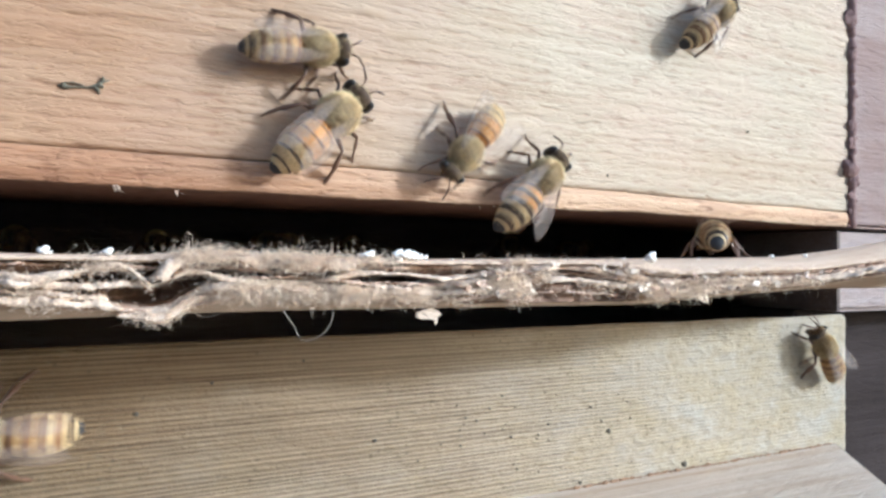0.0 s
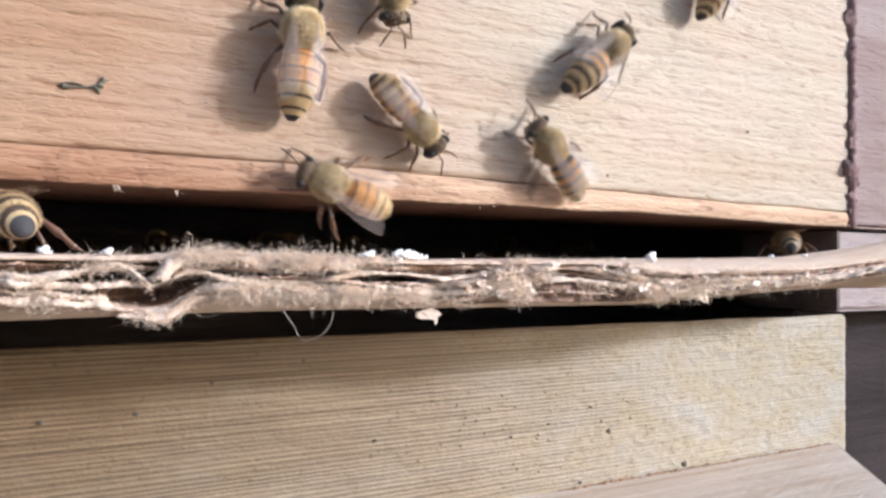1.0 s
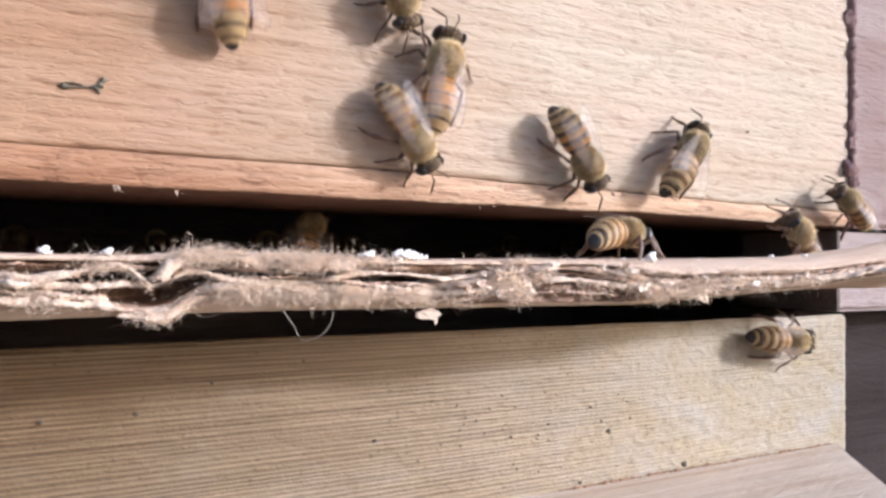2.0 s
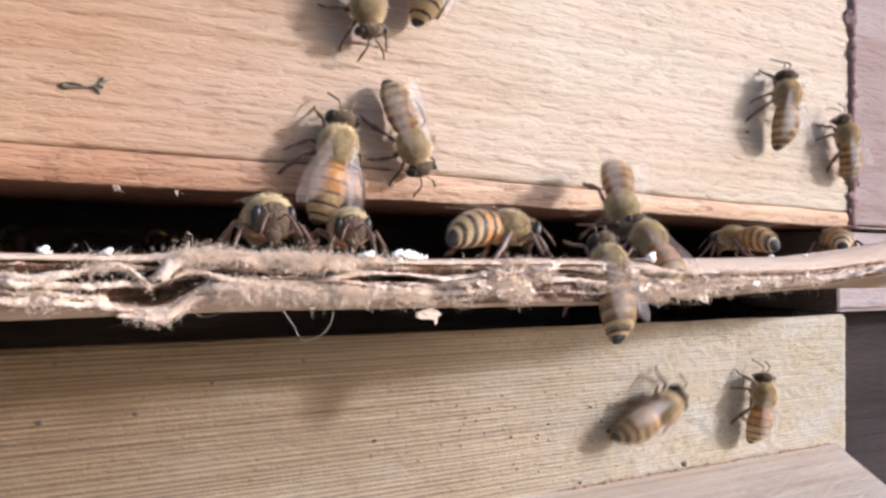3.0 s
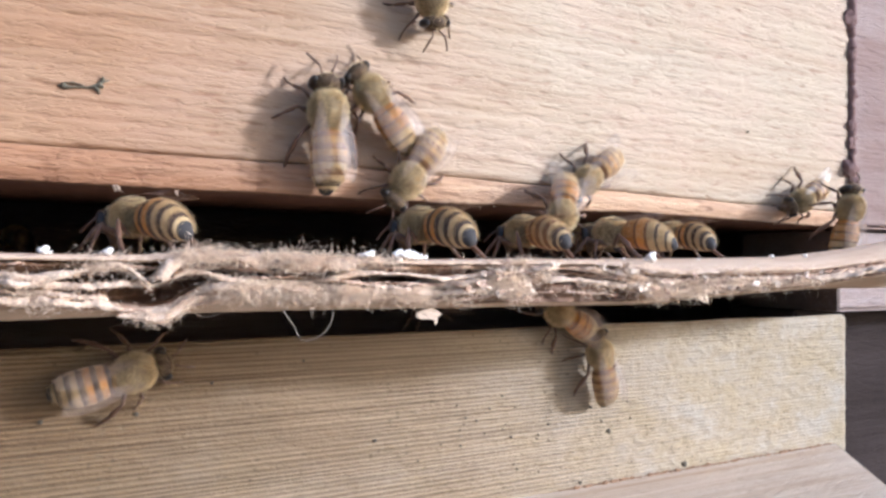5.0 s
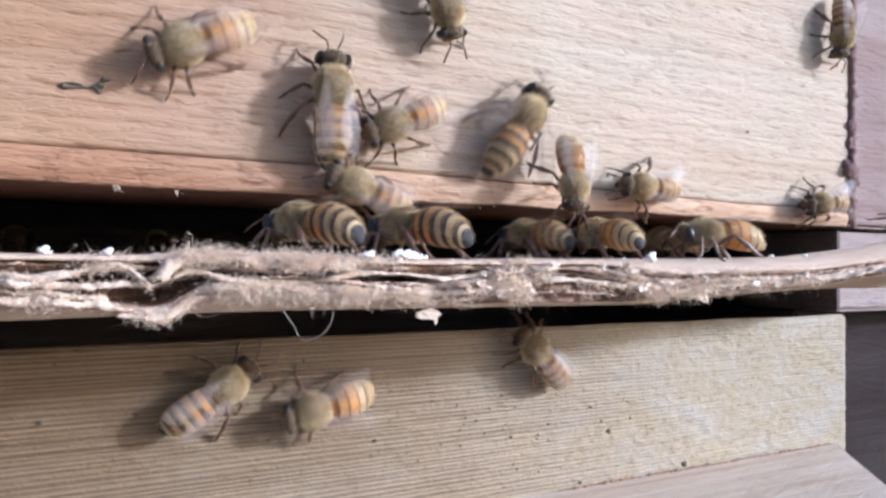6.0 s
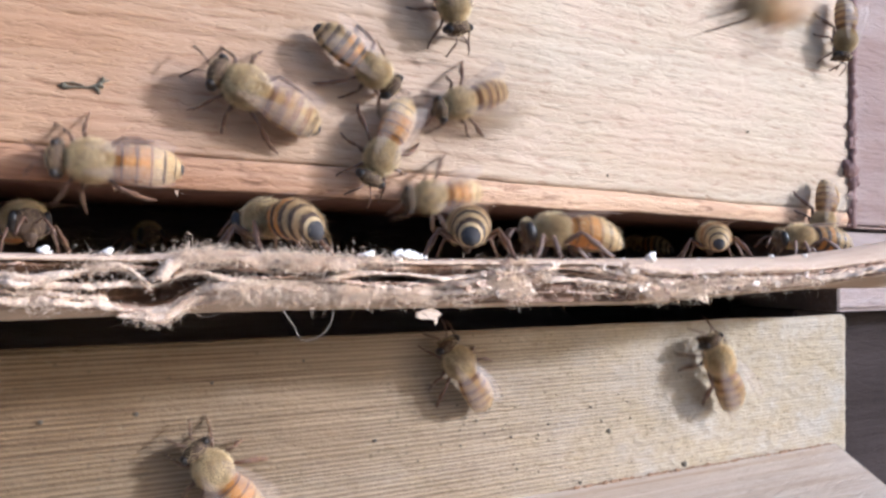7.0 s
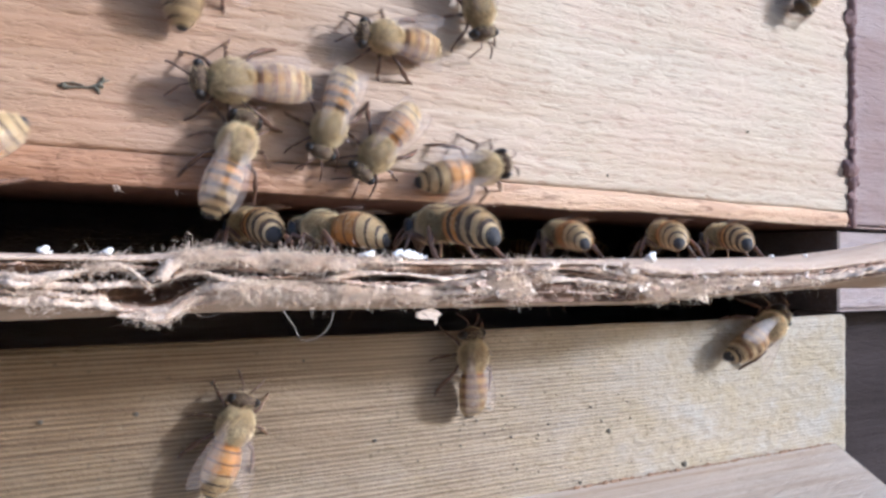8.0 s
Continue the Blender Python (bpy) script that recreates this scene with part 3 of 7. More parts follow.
def cardboard():
    base = new("cardboard_sheet")
    tagged(base, "frayed corrugated cardboard sheet laid on the hive floor", "cardboard")

    def core(x):
        t, b = rim(x), BASE(x)
        pts = [(88.0, base_back(x) + 0.4), (-12.0, base_back(x) * 0.6 + b * 0.4 + 0.4)]
        for i in range(19):
            z = b + 0.5 + (t - b - 0.7) * i / 18
            deep = max(math.exp(-((x - cx) / rx) ** 4 - ((z - cz) / rz) ** 4) for cx, cz, rx, rz in HOLLOWS)
            pts.append((-17.6 - 1.2 * max(0.0, min(1.0, (x - 28) / 10)) + 5.0 * deep + 0.9 * noise.noise(Vector((x * 0.4, z * 0.9, 3))) + 0.5 * noise.noise(Vector((x * 1.6, z * 2.6, 6))), z))
        return pts + [(-12.0, top_back(x) * 0.6 + t * 0.4 - 0.2), (88.0, top_back(x) - 0.2)]

    xs = [-70, -40] + [-10 + 0.3 * i for i in range(370)] + [105, 115]
    part("core", sheet_grid(xs, core), HOLLOW, base, "brown inside of the corrugation, pocket shade in its colour")

    def liner(x):
        t, b = TOP(x), top_back(x)
        y = -19.9 - 0.35 * noise.noise(Vector((x * 0.5, 2, 2))) - 0.25 * noise.noise(Vector((x * 2.0, 2, 7)))
        e = rim(x)
        return [(y, e - 0.12), (y + 0.15, e + 0.12), (-17.5, e * 0.45 + t * 0.55 + 0.26), (-14.5, t + 0.30), (-10.0, b + 0.32), (88.0, b + 0.32), (88.0, b), (-10.0, b), (-14.5, t), (-17.5, e * 0.45 + t * 0.55 - 0.05), (y + 0.3, e - 0.22)]

    part("top_liner", sheet_grid([-70, -30] + [-9 + 0.3 * i for i in range(364)] + [103, 108, 115], liner), LINER, base)

    def under(x):
        b, k = BASE(x), base_back(x)
        lift = (1.5 + 0.35 * noise.noise(Vector((x * 0.12, 3, 3)))) * (1 - 0.5 * math.exp(-((x - 3.6) / 3.2) ** 2))
        y = -18.4 - 0.15 * noise.noise(Vector((x * 0.2, 7, 2)))
        return [(y, b + lift), (y + 0.12, b + lift * 0.55), (y + 0.6, b + 0.12), (y + 1.6, b), (-10.0, k), (88.0, k), (88.0, k + 0.3), (-10.0, k + 0.3),
                (y + 1.7, b + 0.32), (y + 0.8, b + 0.42), (y + 0.35, b + lift * 0.7), (y + 0.2, b + lift)]

    part("bottom_liner", sheet_grid([-70, -30] + [-9 + 0.3 * i for i in range(364)] + [103, 108, 115], under), LINER, base)
    for i, (name, z, thick, lo, hi, reach, m) in enumerate(STRANDS):
        part(name, ribbon(z, thick, lo, hi, reach, reach), m, base, "pale frayed paper ply" if m is PALE_PLY else "brown paper ply")
    lines = [(z, thick, lo, hi, reach) for _, z, thick, lo, hi, reach, _m in STRANDS]
    lines += [(TOP, 0.7, -70, 114, 0.1), (lambda x: BASE(x) + 1.5, 0.8, -70, 114, 0.0), (lambda x: TONGUE(x) + 0.35, 1.2, 2.2, 20.5, 0.5)]
    fuzz = part("fibre_fuzz", fibres(lines, 70000, 3), FIBRE, base, "whitish torn paper fibres")
    fuzz["kind"] = "stuff"
    part("curled_ply", tongue(), PALE_PLY, base, "smooth pale curled paper ply")
    rnd = random.Random(77)
    for cx, cz, spread, n in CLUMPS:
        for _ in range(n * 2):
            x = rnd.gauss(cx, spread * 0.8)
            ob = part("paper_flake", flake(rnd), SCRAP if rnd.random() < 0.75 else PLY, base, "pale torn paper scrap", at=(x, front_y(x, 0.6, 0.6) + rnd.uniform(-0.5, 0.3), squash(x, cz) + rnd.gauss(0, 0.4)))
            ob.rotation_euler = (rnd.gauss(0, 0.5), rnd.gauss(0, 0.3), rnd.gauss(0, 0.4))
    # tufts that hang over the lower liner and stand on the upper edge
    bm = bmesh.new()
    rnd = random.Random(8)
    for cx, cz, spread, n in ((37.5, -3.0, 1.5, 160), (55.5, -3.0, 1.2, 130), (7.5, 0.35, 2.2, 130), (14.5, 0.1, 3.0, 130),
                              (62, -2.3, 2.4, 120), (-3.0, -3.4, 1.6, 40), (17, -2.9, 4.0, 330), (21.5, -3.1, 3.0, 180), (26.5, -3.2, 3.0, 200), (11, -2.4, 2.5, 250), (17, 0.05, 4.0, 380), (22, -0.1, 2.5, 220), (8.5, 0.3, 2.2, 260), (31, -3.2, 2.0, 120), (1.5, -0.5, 2.0, 120), (48, -2.4, 5.0, 180)) + tuple((a, b - 0.1, c * 1.2, d * 22) for a, b, c, d in CLUMPS):
        for _ in range(n):
            x = cx + rnd.gauss(0, spread * 0.55)
            p = Vector((x, -20.4 - rnd.uniform(0, 0.9), squash(x, cz) + rnd.gauss(0, 0.5)))
            d = Vector((rnd.gauss(0, 0.8), rnd.gauss(-0.5, 0.4), rnd.gauss(0.1 if cz > -1 else -0.5, 0.7)))
            bristle(bm, p, d, rnd.uniform(0.2, 0.6) if cz > -1 else rnd.uniform(0.3, 0.9), rnd.uniform(0.018, 0.038), bend=Vector((rnd.gauss(0, 0.4), 0, rnd.gauss(0, 0.4))))
    tuft = part("fibre_tuft", bm, FIBRE, base, "whitish tufts of paper fibre")
    tuft["kind"] = "stuff"
    # a torn flap under the edge
    bm = bmesh.new()
    outline = [(-1.3, 0.55), (-0.7, 0.7), (0.1, 0.95), (0.7, 0.75), (1.35, 0.3), (0.9, 0.05), (0.95, -0.45), (0.75, -0.75), (0.6, -0.25), (0.1, -0.1), (-0.7, -0.12), (-1.25, 0.05)]
    for dy, rev in ((0.0, True), (0.16, False)):
        vs = [bm.verts.new((x, dy + 0.25 * x * x * 0.3 - 0.25 * z, z)) for x, z in outline]
        bm.faces.new(vs if not rev else vs[::-1])
    bm.verts.ensure_lookup_table()
    n = len(outline)
    for i in range(n):
        bm.faces.new((bm.verts[i], bm.verts[(i + 1) % n], bm.verts[n + (i + 1) % n], bm.verts[n + i]))
    bmesh.ops.recalc_face_normals(bm, faces=bm.faces)
    part("torn_flap", bm, PALE_PLY, base, "pale torn paper flap", at=(28.1, -20.2, -5.25), smooth=False)
    bm = bmesh.new()
    path = []
    for i in range(25):
        a = i / 24
        path.append((14.5 + 4.0 * a + 0.25 * math.sin(a * 9), -20.6 + 0.5 * math.sin(a * 5), -4.3 - 2.55 * math.sin(math.pi * a ** 1.15) ** 0.8))
    tube(bm, path, [0.017] * 25, 5)
    part("loose_thread", bm, HAIR_THREAD, base, "fine loose fibre loop")


cardboard()


def crumbs():
    rnd = random.Random(5)
    spots = [(-3.0, 0.30), (-2.6, 0.18), (0.9, 0.2), (1.3, 0.28), (21.9, 0.34), (22.4, 0.42), (22.7, 0.26), (25.2, 0.4), (25.9, 0.45), (26.5, 0.4), (27.0, 0.3),
             (27.6, 0.28), (28.2, 0.25), (30.8, 0.15), (37, 0.15), (40, 0.18), (52, 0.2), (56.2, 0.42), (55.6, 0.25), (63, 0.16), (75.6, 0.24), (82.6, 0.26), (44, 0.14), (34.2, 0.12)]
    for x, r in spots:
        bm = bmesh.new()
        r *= 1.5
        blob(bm, (0, 0, 0), (r, r * rnd.uniform(0.7, 1.0), r * rnd.uniform(0.6, 0.95)), 9, 7, rough=0.34)
        ob = part("crumb", bm, CRUMB, at=(x, -19.2 + rnd.uniform(-0.3, 0.6), TOP(x) + 0.24 + r * 0.55))
        tagged(ob, "small white wax crumb on the cardboard edge", "crumb", "white crumbs on the cardboard")


def specks():
    rnd = random.Random(2)
    for x, z, r in ((66.5, -24.0, 0.42), (4.6, -16.0, 0.32), (30.8, -21.5, 0.32), (12.0, -13.3, 0.26), (-3.9, -16.0, 0.3), (81.3, -30.5, 0.55),
                    (70.5, -22.5, 0.22), (61.5, -30.6, 0.35), (51, -27.4, 0.2), (56, -22.0, 0.2), (36.5, -24.6, 0.2), (22, -11.5, 0.22), (95.0, 21.5, 0.3), (66, 12.5, 0.25)) + tuple(
                        (rnd.gauss(52, 8), rnd.uniform(-29.5, -17.0), rnd.uniform(0.09, 0.24)) for _ in range(34)):
        bm = bmesh.new()
        blob(bm, (0, 0, 0), (r, 0.25, r * 0.85), 8, 6, rough=0.12)
        tagged(part("speck", bm, SPECK, at=(x, -0.05, z)), "small dark speck of dirt on the wood", "speck", "dirt specks on the boards")
    bm = bmesh.new()
    tube(bm, [(-2.5, -0.35, -0.25), (-1.9, -0.5, -0.42), (-1.0, -0.45, -0.3), (0.2, -0.5, -0.2), (1.0, -0.5, 0.1), (1.6, -0.55, 0.55), (2.1, -0.4, 0.8)], [0.08, 0.22, 0.10, 0.09, 0.2, 0.13, 0.06], 7)
    tube(bm, [(-2.2, -0.5, -0.05), (-1.2, -0.55, 0.12), (-0.2, -0.5, -0.05)], [0.06, 0.1, 0.05], 6)
    tube(bm, [(0.7, -0.5, 0.0), (1.1, -0.55, -0.35), (1.2, -0.4, -0.75)], [0.1, 0.2, 0.05], 6)
    tube(bm, [(1.3, -0.55, 0.4), (1.55, -0.6, 0.85), (1.45, -0.5, 1.1)], [0.1, 0.16, 0.05], 6)
    blob(bm, (-2.0, -0.45, -0.3), (0.4, 0.25, 0.28), 8, 6, rough=0.25)
    blob(bm, (1.25, -0.5, 0.1), (0.35, 0.25, 0.3), 8, 6, rough=0.25)
    tagged(part("plant_scrap", bm, TWIG, at=(-0.5, 0.3, 17.2)), "dark dry plant scrap stuck to the pale board", "scrap")
    for i in range(9):
        bm = bmesh.new()
        x = (2.3, 2.45, 2.6, 8.0, 8.2, 45, 47, 2.2, 2.7)[i]
        for k in range(3):
            bristle(bm, Vector((0, 0, 0)), Vector((rnd.gauss(0, 0.4), -0.3, rnd.gauss(-0.9, 0.3))), rnd.uniform(0.4, 1.0) if i < 5 else 0.4, 0.03, bend=Vector((rnd.gauss(0, 0.5), 0, 0)))
        tagged(part("splinter", bm, FIBRE, at=(x, -0.15, 7.3 + rnd.uniform(-0.2, 0.2))), "tiny pale wood splinter on the rail", "splinter", "splinters on the rail")


def dirt_seam():
    """Reddish dirt gathered where the ledge meets the weathered board."""
    bm, rnd = bmesh.new(), random.Random(12)
    for i in range(170):
        x = 58 + 58 * (i / 170) + rnd.uniform(-0.3, 0.3)
        size = rnd.uniform(0.12, 0.38) * (1.3 if noise.noise(Vector((x * 0.3, 1, 1))) > 0 else 0.7)
        blob(bm, (x, -0.15 + rnd.uniform(-0.25, 0.05), -31.25 + rnd.uniform(0, 0.12)), (size * 1.3, size * 0.6, size * 0.55), 7, 5, rough=0.12)
    tagged(part("dirt_seam", bm, SEAM), "reddish brown dirt along the ledge joint", "dirt", kind="stuff")


crumbs()
specks()
dirt_seam()


# ---------- the bees ----------
def hairy(name, a, b, rough=0.6, vary=None):
    k = Nodes(name, rough)
    f = k.ramp(k.noise(k.mapped(0.7, 0.7, 0.7), 4.0, 0.7), (0.34, 0.0), (0.66, 1.0))
    k.b.inputs["Specular IOR Level"].default_value = 0.2
    c = k.mix(f, a, b)
    if vary:
        c = k.mix(k.math("MULTIPLY", k.own(), 0.8), c, vary, "MULTIPLY")
    return k.colour(c)


def plate(name, a, b, rough=0.5, gloss=0.25):
    """Horny plate of the abdomen: mottled along its rings, a little different on each."""
    k = Nodes(name, rough)
    k.b.inputs["Specular IOR Level"].default_value = gloss
    f = k.noise(k.mapped(1.6, 0.7, 0.7), 3.0, 0.6)
    c = k.mix(f, a, b)
    c = k.mix(k.math("MULTIPLY", k.own(), 0.75), c, (0.66, 0.62, 0.60), "MULTIPLY")
    k.bump(k.noise(k.mapped(3.0, 3.0, 3.0), 2.0, 0.6), 0.35, 0.1)
    return k.colour(c)


FUR = hairy("golden_fur", (0.95, 0.75, 0.42), (0.54, 0.39, 0.195), vary=(0.66, 0.64, 0.60))
HIDE = plain("furry_hide", (0.30, 0.225, 0.125), (0.20, 0.145, 0.08), 1.5, 0.8, gloss=0.1)
FUR_PALE = hairy("pale_fur", (0.74, 0.55, 0.30), (0.54, 0.38, 0.19))
SHELL = plain("brown_shell", (0.06, 0.038, 0.025), (0.11, 0.07, 0.042), 0.9, 0.65, gloss=0.12)
ORANGE = plate("amber_band", (0.62, 0.285, 0.065), (0.46, 0.19, 0.042))
CREAM = plate("cream_band", (0.60, 0.44, 0.22), (0.46, 0.32, 0.15), 0.6)
BLACK = plate("dark_band", (0.058, 0.038, 0.026), (0.105, 0.068, 0.045), 0.5)
TAN = plate("tan_band", (0.54, 0.315, 0.105), (0.40, 0.215, 0.07))
BROWN = plate("brown_band", (0.26, 0.13, 0.054), (0.17, 0.083, 0.036))
TIP = plain("bluish_tip", (0.04, 0.036, 0.034), (0.065, 0.058, 0.055), 1.2, 0.6, gloss=0.08)
EYE_SHELL = plain("eye_shell", (0.018, 0.014, 0.012), (0.035, 0.028, 0.022), 2.0, 0.35, gloss=0.3)
LEG_SHELL = plain("leg_shell", (0.17, 0.085, 0.048), (0.085, 0.048, 0.029), 1.0, 0.45)


def wing_film():
    k = Nodes("wing_film", 0.38)
    k.b.inputs["Alpha"].default_value = 0.06
    k.b.inputs["Specular IOR Level"].default_value = 0.5
    k.b.inputs["IOR"].default_value = 1.5
    f = k.noise(k.mapped(0.8, 0.8, 0.8), 2.0, 0.5)
    k.bump(f, 0.3, 0.1)
    return k.colour(k.mix(f, (0.74, 0.60, 0.50), (0.60, 0.46, 0.37)))


WING = wing_film()
VEIN = plain("wing_vein", (0.20, 0.11, 0.06), (0.13, 0.07, 0.04), 1.0, 0.5)

ABDOMEN_X = (-1.85, -2.95, -4.3, -5.65, -6.85, -7.9, -8.5)
ABDOMEN_R = (1.05, 1.88, 2.12, 2.06, 1.80, 1.24, 0.66)
ABDOMEN_Z = (3.1, 3.28, 3.22, 3.0, 2.66, 2.2, 1.85)
BANDS = {
    "amber": (ORANGE, ORANGE, ORANGE, CREAM, CREAM, CREAM),
    "striped": (TAN, ORANGE, ORANGE, CREAM, CREAM, CREAM),
    "dusky": (TAN, TAN, TAN, CREAM, CREAM, CREAM),
}
DARK_SHARE = {"amber": 0.24, "striped": 0.46, "dusky": 0.50}


def at_x(x, table):
    return float(np.interp(-x, [-v for v in ABDOMEN_X], table))


def segment(i, kind):
    """One plate of the abdomen: coloured in front, dark behind, with a pale hair fringe."""
    bm = bmesh.new()
    rnd = random.Random(40 + i)
    a, b = ABDOMEN_X[i] + (0.15 if i else 0.0), ABDOMEN_X[i + 1]
    split = DARK_SHARE[kind]
    steps = [0.0, 0.2, 1 - split, 1 - split + 0.02, 0.93, 1.0]
    rings = []
    for s in steps:
        x = a + (b - a) * s
        r = at_x(x, ABDOMEN_R) + (0.07 * s if s < 1 else 0.0)
        ring = ring_x(x, 0, at_x(x, ABDOMEN_Z), r * 0.90, r * 0.9, 18)
        if 0.2 < s < 0.9:   # uneven rim of the dark band
            ring = [(px + 0.16 * noise.noise(Vector((py * 1.1, pz * 1.1, i * 3))), py, pz) for px, py, pz in ring]
        rings.append(ring)
    if i == 5:
        rings.append(ring_x(b - 0.22, 0, 1.78, 0.4, 0.4, 18))
    faces = loft(bm, rings)
    for k, face in enumerate(faces):
        face.material_index = 1 if k // 18 >= (2 if i == 5 else 3) and (k < len(faces) - 2 or (i == 5 and k == len(faces) - 1)) else 0
    for _ in range(420 if i < 5 else 60):
        q = rnd.uniform(-0.3, math.pi + 0.3)
        x = a + (b - a) * rnd.uniform(0.0, 0.7)
        r = at_x(x, ABDOMEN_R)
        p = Vector((x, 0.9 * r * math.cos(q), at_x(x, ABDOMEN_Z) + 0.9 * r * math.sin(q)))
        d = Vector((-1.5, math.cos(q) * 0.4 + rnd.gauss(0, 0.15), math.sin(q) * 0.4))
        bristle(bm, p, d, rnd.uniform(0.25, 0.55), 0.014, 2)
    return bm


def fur_over(bm, c, r, n, length, index, rnd, low=-0.6, width=0.022, bald=False):
    made = 0
    while made < n:
        v = Vector((rnd.gauss(0, 1), rnd.gauss(0, 1), rnd.gauss(0, 1))).normalized()
        if v.z < low or (bald and rnd.random() < 0.5 * min(1.0, max(0.0, (v.z - 0.72) / 0.24))):
            continue
        p = Vector(c) + Vector((v.x * r[0], v.y * r[1], v.z * r[2]))
        d = v + Vector((-0.35 + rnd.gauss(0, 0.3), rnd.gauss(0, 0.3), rnd.gauss(0, 0.3)))
        bristle(bm, p, d, length * rnd.uniform(0.6, 1.2), width, index)
        made += 1


def wing_mesh(length, width, lead):
    """A thin wing from its root at the origin back along -x: film and raised veins."""
    bm = bmesh.new()
    n = 16
    outer, inner = [], []
    for i in range(n + 1):
        s = i / n
        w = width * (0.12 + 0.88 * s ** 0.7) * math.sqrt(max(0.0, 1 - s ** 6))
        curve = lead * math.sin(math.pi * s) * 0.5
        outer.append((-length * s, curve + 0.22 * w))
        inner.append((-length * s, curve - 0.78 * w))

    def sag(x, y):
        return 0.10 * math.sin(x * 0.9) + 0.05 * math.sin(y * 2.2 + x)
    for z0, flip in ((0.018, False), (-0.018, True)):
        a = [bm.verts.new((x, y, z0 + sag(x, y))) for x, y in outer]
        m = [bm.verts.new((x, (y + w) / 2, z0 + sag(x, (y + w) / 2))) for (x, y), (_, w) in zip(outer, inner)]
        b = [bm.verts.new((x, y, z0 + sag(x, y))) for x, y in inner]
        for r0, r1 in ((a, m), (m, b)):
            for i in range(n):
                quad = (r0[i], r0[i + 1], r1[i + 1], r1[i])
                bm.faces.new(quad[::-1] if flip else quad)
    def vein(pts, r):
        tube(bm, [(x, y, sag(x, y)) for x, y in pts], [r] * len(pts), 4, index=1)
    vein(outer, 0.03)
    for share, end in ((0.3, 0.86), (0.55, 0.8), (0.8, 0.66)):
        vein([(x, y + (w - y) * share) for (x, y), (_, w) in list(zip(outer, inner))[1:int(n * end)]], 0.012)
    for s in (0.45, 0.62, 0.78):
        i = int(n * s)
        (x, y), (_, w) = outer[i], inner[i]
        vein([(x, y), (x - 0.25, y + (w - y) * 0.35), (x - 0.1, y + (w - y) * 0.7)], 0.011)
    return bm


LEGS = (   # root, knee, ankle, heel, foot for the side of +y
    ((1.1, 1.0, 1.9), (2.3, 2.2, 2.6), (3.1, 2.9, 1.1), (3.6, 3.2, 0.35), (4.2, 3.4, 0.0)),
    ((0.1, 1.2, 1.7), (0.3, 3.0, 2.7), (-0.1, 4.0, 1.0), (-0.4, 4.5, 0.3), (-0.7, 5.0, 0.0)),
    ((-0.9, 1.1, 1.8), (-2.2, 2.9, 2.9), (-3.8, 3.8, 1.3), (-4.7, 4.1, 0.4), (-5.5, 4.3, 0.0)),
)
LEG_R = ((0.30, 0.30, 0.22, 0.17, 0.08), (0.30, 0.30, 0.24, 0.18, 0.08), (0.30, 0.34, 0.44, 0.30, 0.09))
MESHES = {}


def shared(key, make, *materials):
    if key not in MESHES:
        MESHES[key] = mesh_of(key.split(":")[0], make(), *materials)
    return MESHES[key]


def bee_part(key, make, materials, parent, at=(0, 0, 0), turn=(0, 0, 0), label=""):
    ob = new(key.split(":")[0], shared(key, make, *materials))
    ob.matrix_basis = pose(*(Vector(at) * MM), *turn)
    ob.parent = parent
    return tagged(ob, label)


def head_mesh():
    bm, rnd = bmesh.new(), random.Random(1)
    blob(bm, (0, 0, 0), (0.95, 1.65, 1.6), 16, 9)
    blob(bm, (0.45, 0, -1.2), (0.55, 0.75, 0.7), 10, 6)
    tube(bm, [(0.6, 0.3, -1.6), (0.75, 0.15, -2.0), (0.6, 0.0, -2.2)], [0.22, 0.18, 0.08], 6)
    tube(bm, [(0.6, -0.3, -1.6), (0.75, -0.15, -2.0), (0.6, 0.0, -2.2)], [0.22, 0.18, 0.08], 6)
    fur_over(bm, (0, 0, 0.1), (0.9, 1.3, 1.55), 420, 0.36, 1, rnd, -0.6, 0.018)
    return bm


def thorax_mesh():
    bm, rnd = bmesh.new(), random.Random(2)
    blob(bm, (0, 0, 0), (2.1, 1.78, 1.82), 18, 12)
    fur_over(bm, (0, 0, 0), (2.1, 1.78, 1.82), 5200, 0.62, 1, rnd, -0.8, 0.018, True)
    return bm


def belly_mesh():
    bm = bmesh.new()
    loft(bm, [ring_x(-1.2, 0, 3.1, 0.55, 0.55, 12)] + [ring_x(x, 0, z, r * 0.83, r * 0.84, 12) for x, r, z in zip(ABDOMEN_X, ABDOMEN_R, ABDOMEN_Z)])
    return bm


def leg_mesh(i, side):
    bm, rnd = bmesh.new(), random.Random(i)
    root = Vector(LEGS[i][0])
    pts = [Vector(p) - root for p in LEGS[i]]
    pts = [Vector((p.x, p.y * side, p.z)) for p in pts]
    path = [pts[0], pts[0].lerp(pts[1], 0.55), pts[1], pts[1].lerp(pts[2], 0.25), pts[1].lerp(pts[2], 0.85), pts[2], pts[3], pts[4]]
    r = LEG_R[i]
    tube(bm, path, [r[0], r[0] * 1.05, r[1] * 0.7, r[1] * 0.8, r[2], r[2] * 0.6, r[3], r[4]], 7, 0.7)
    for _ in range(50):
        k = rnd.randrange(1, 6)
        p = path[k].lerp(path[k + 1], rnd.random())
        bristle(bm, p, Vector((rnd.gauss(0, 1), rnd.gauss(0, 1), rnd.gauss(0, 1))), rnd.uniform(0.3, 0.5), 0.018, 1)
    return bm


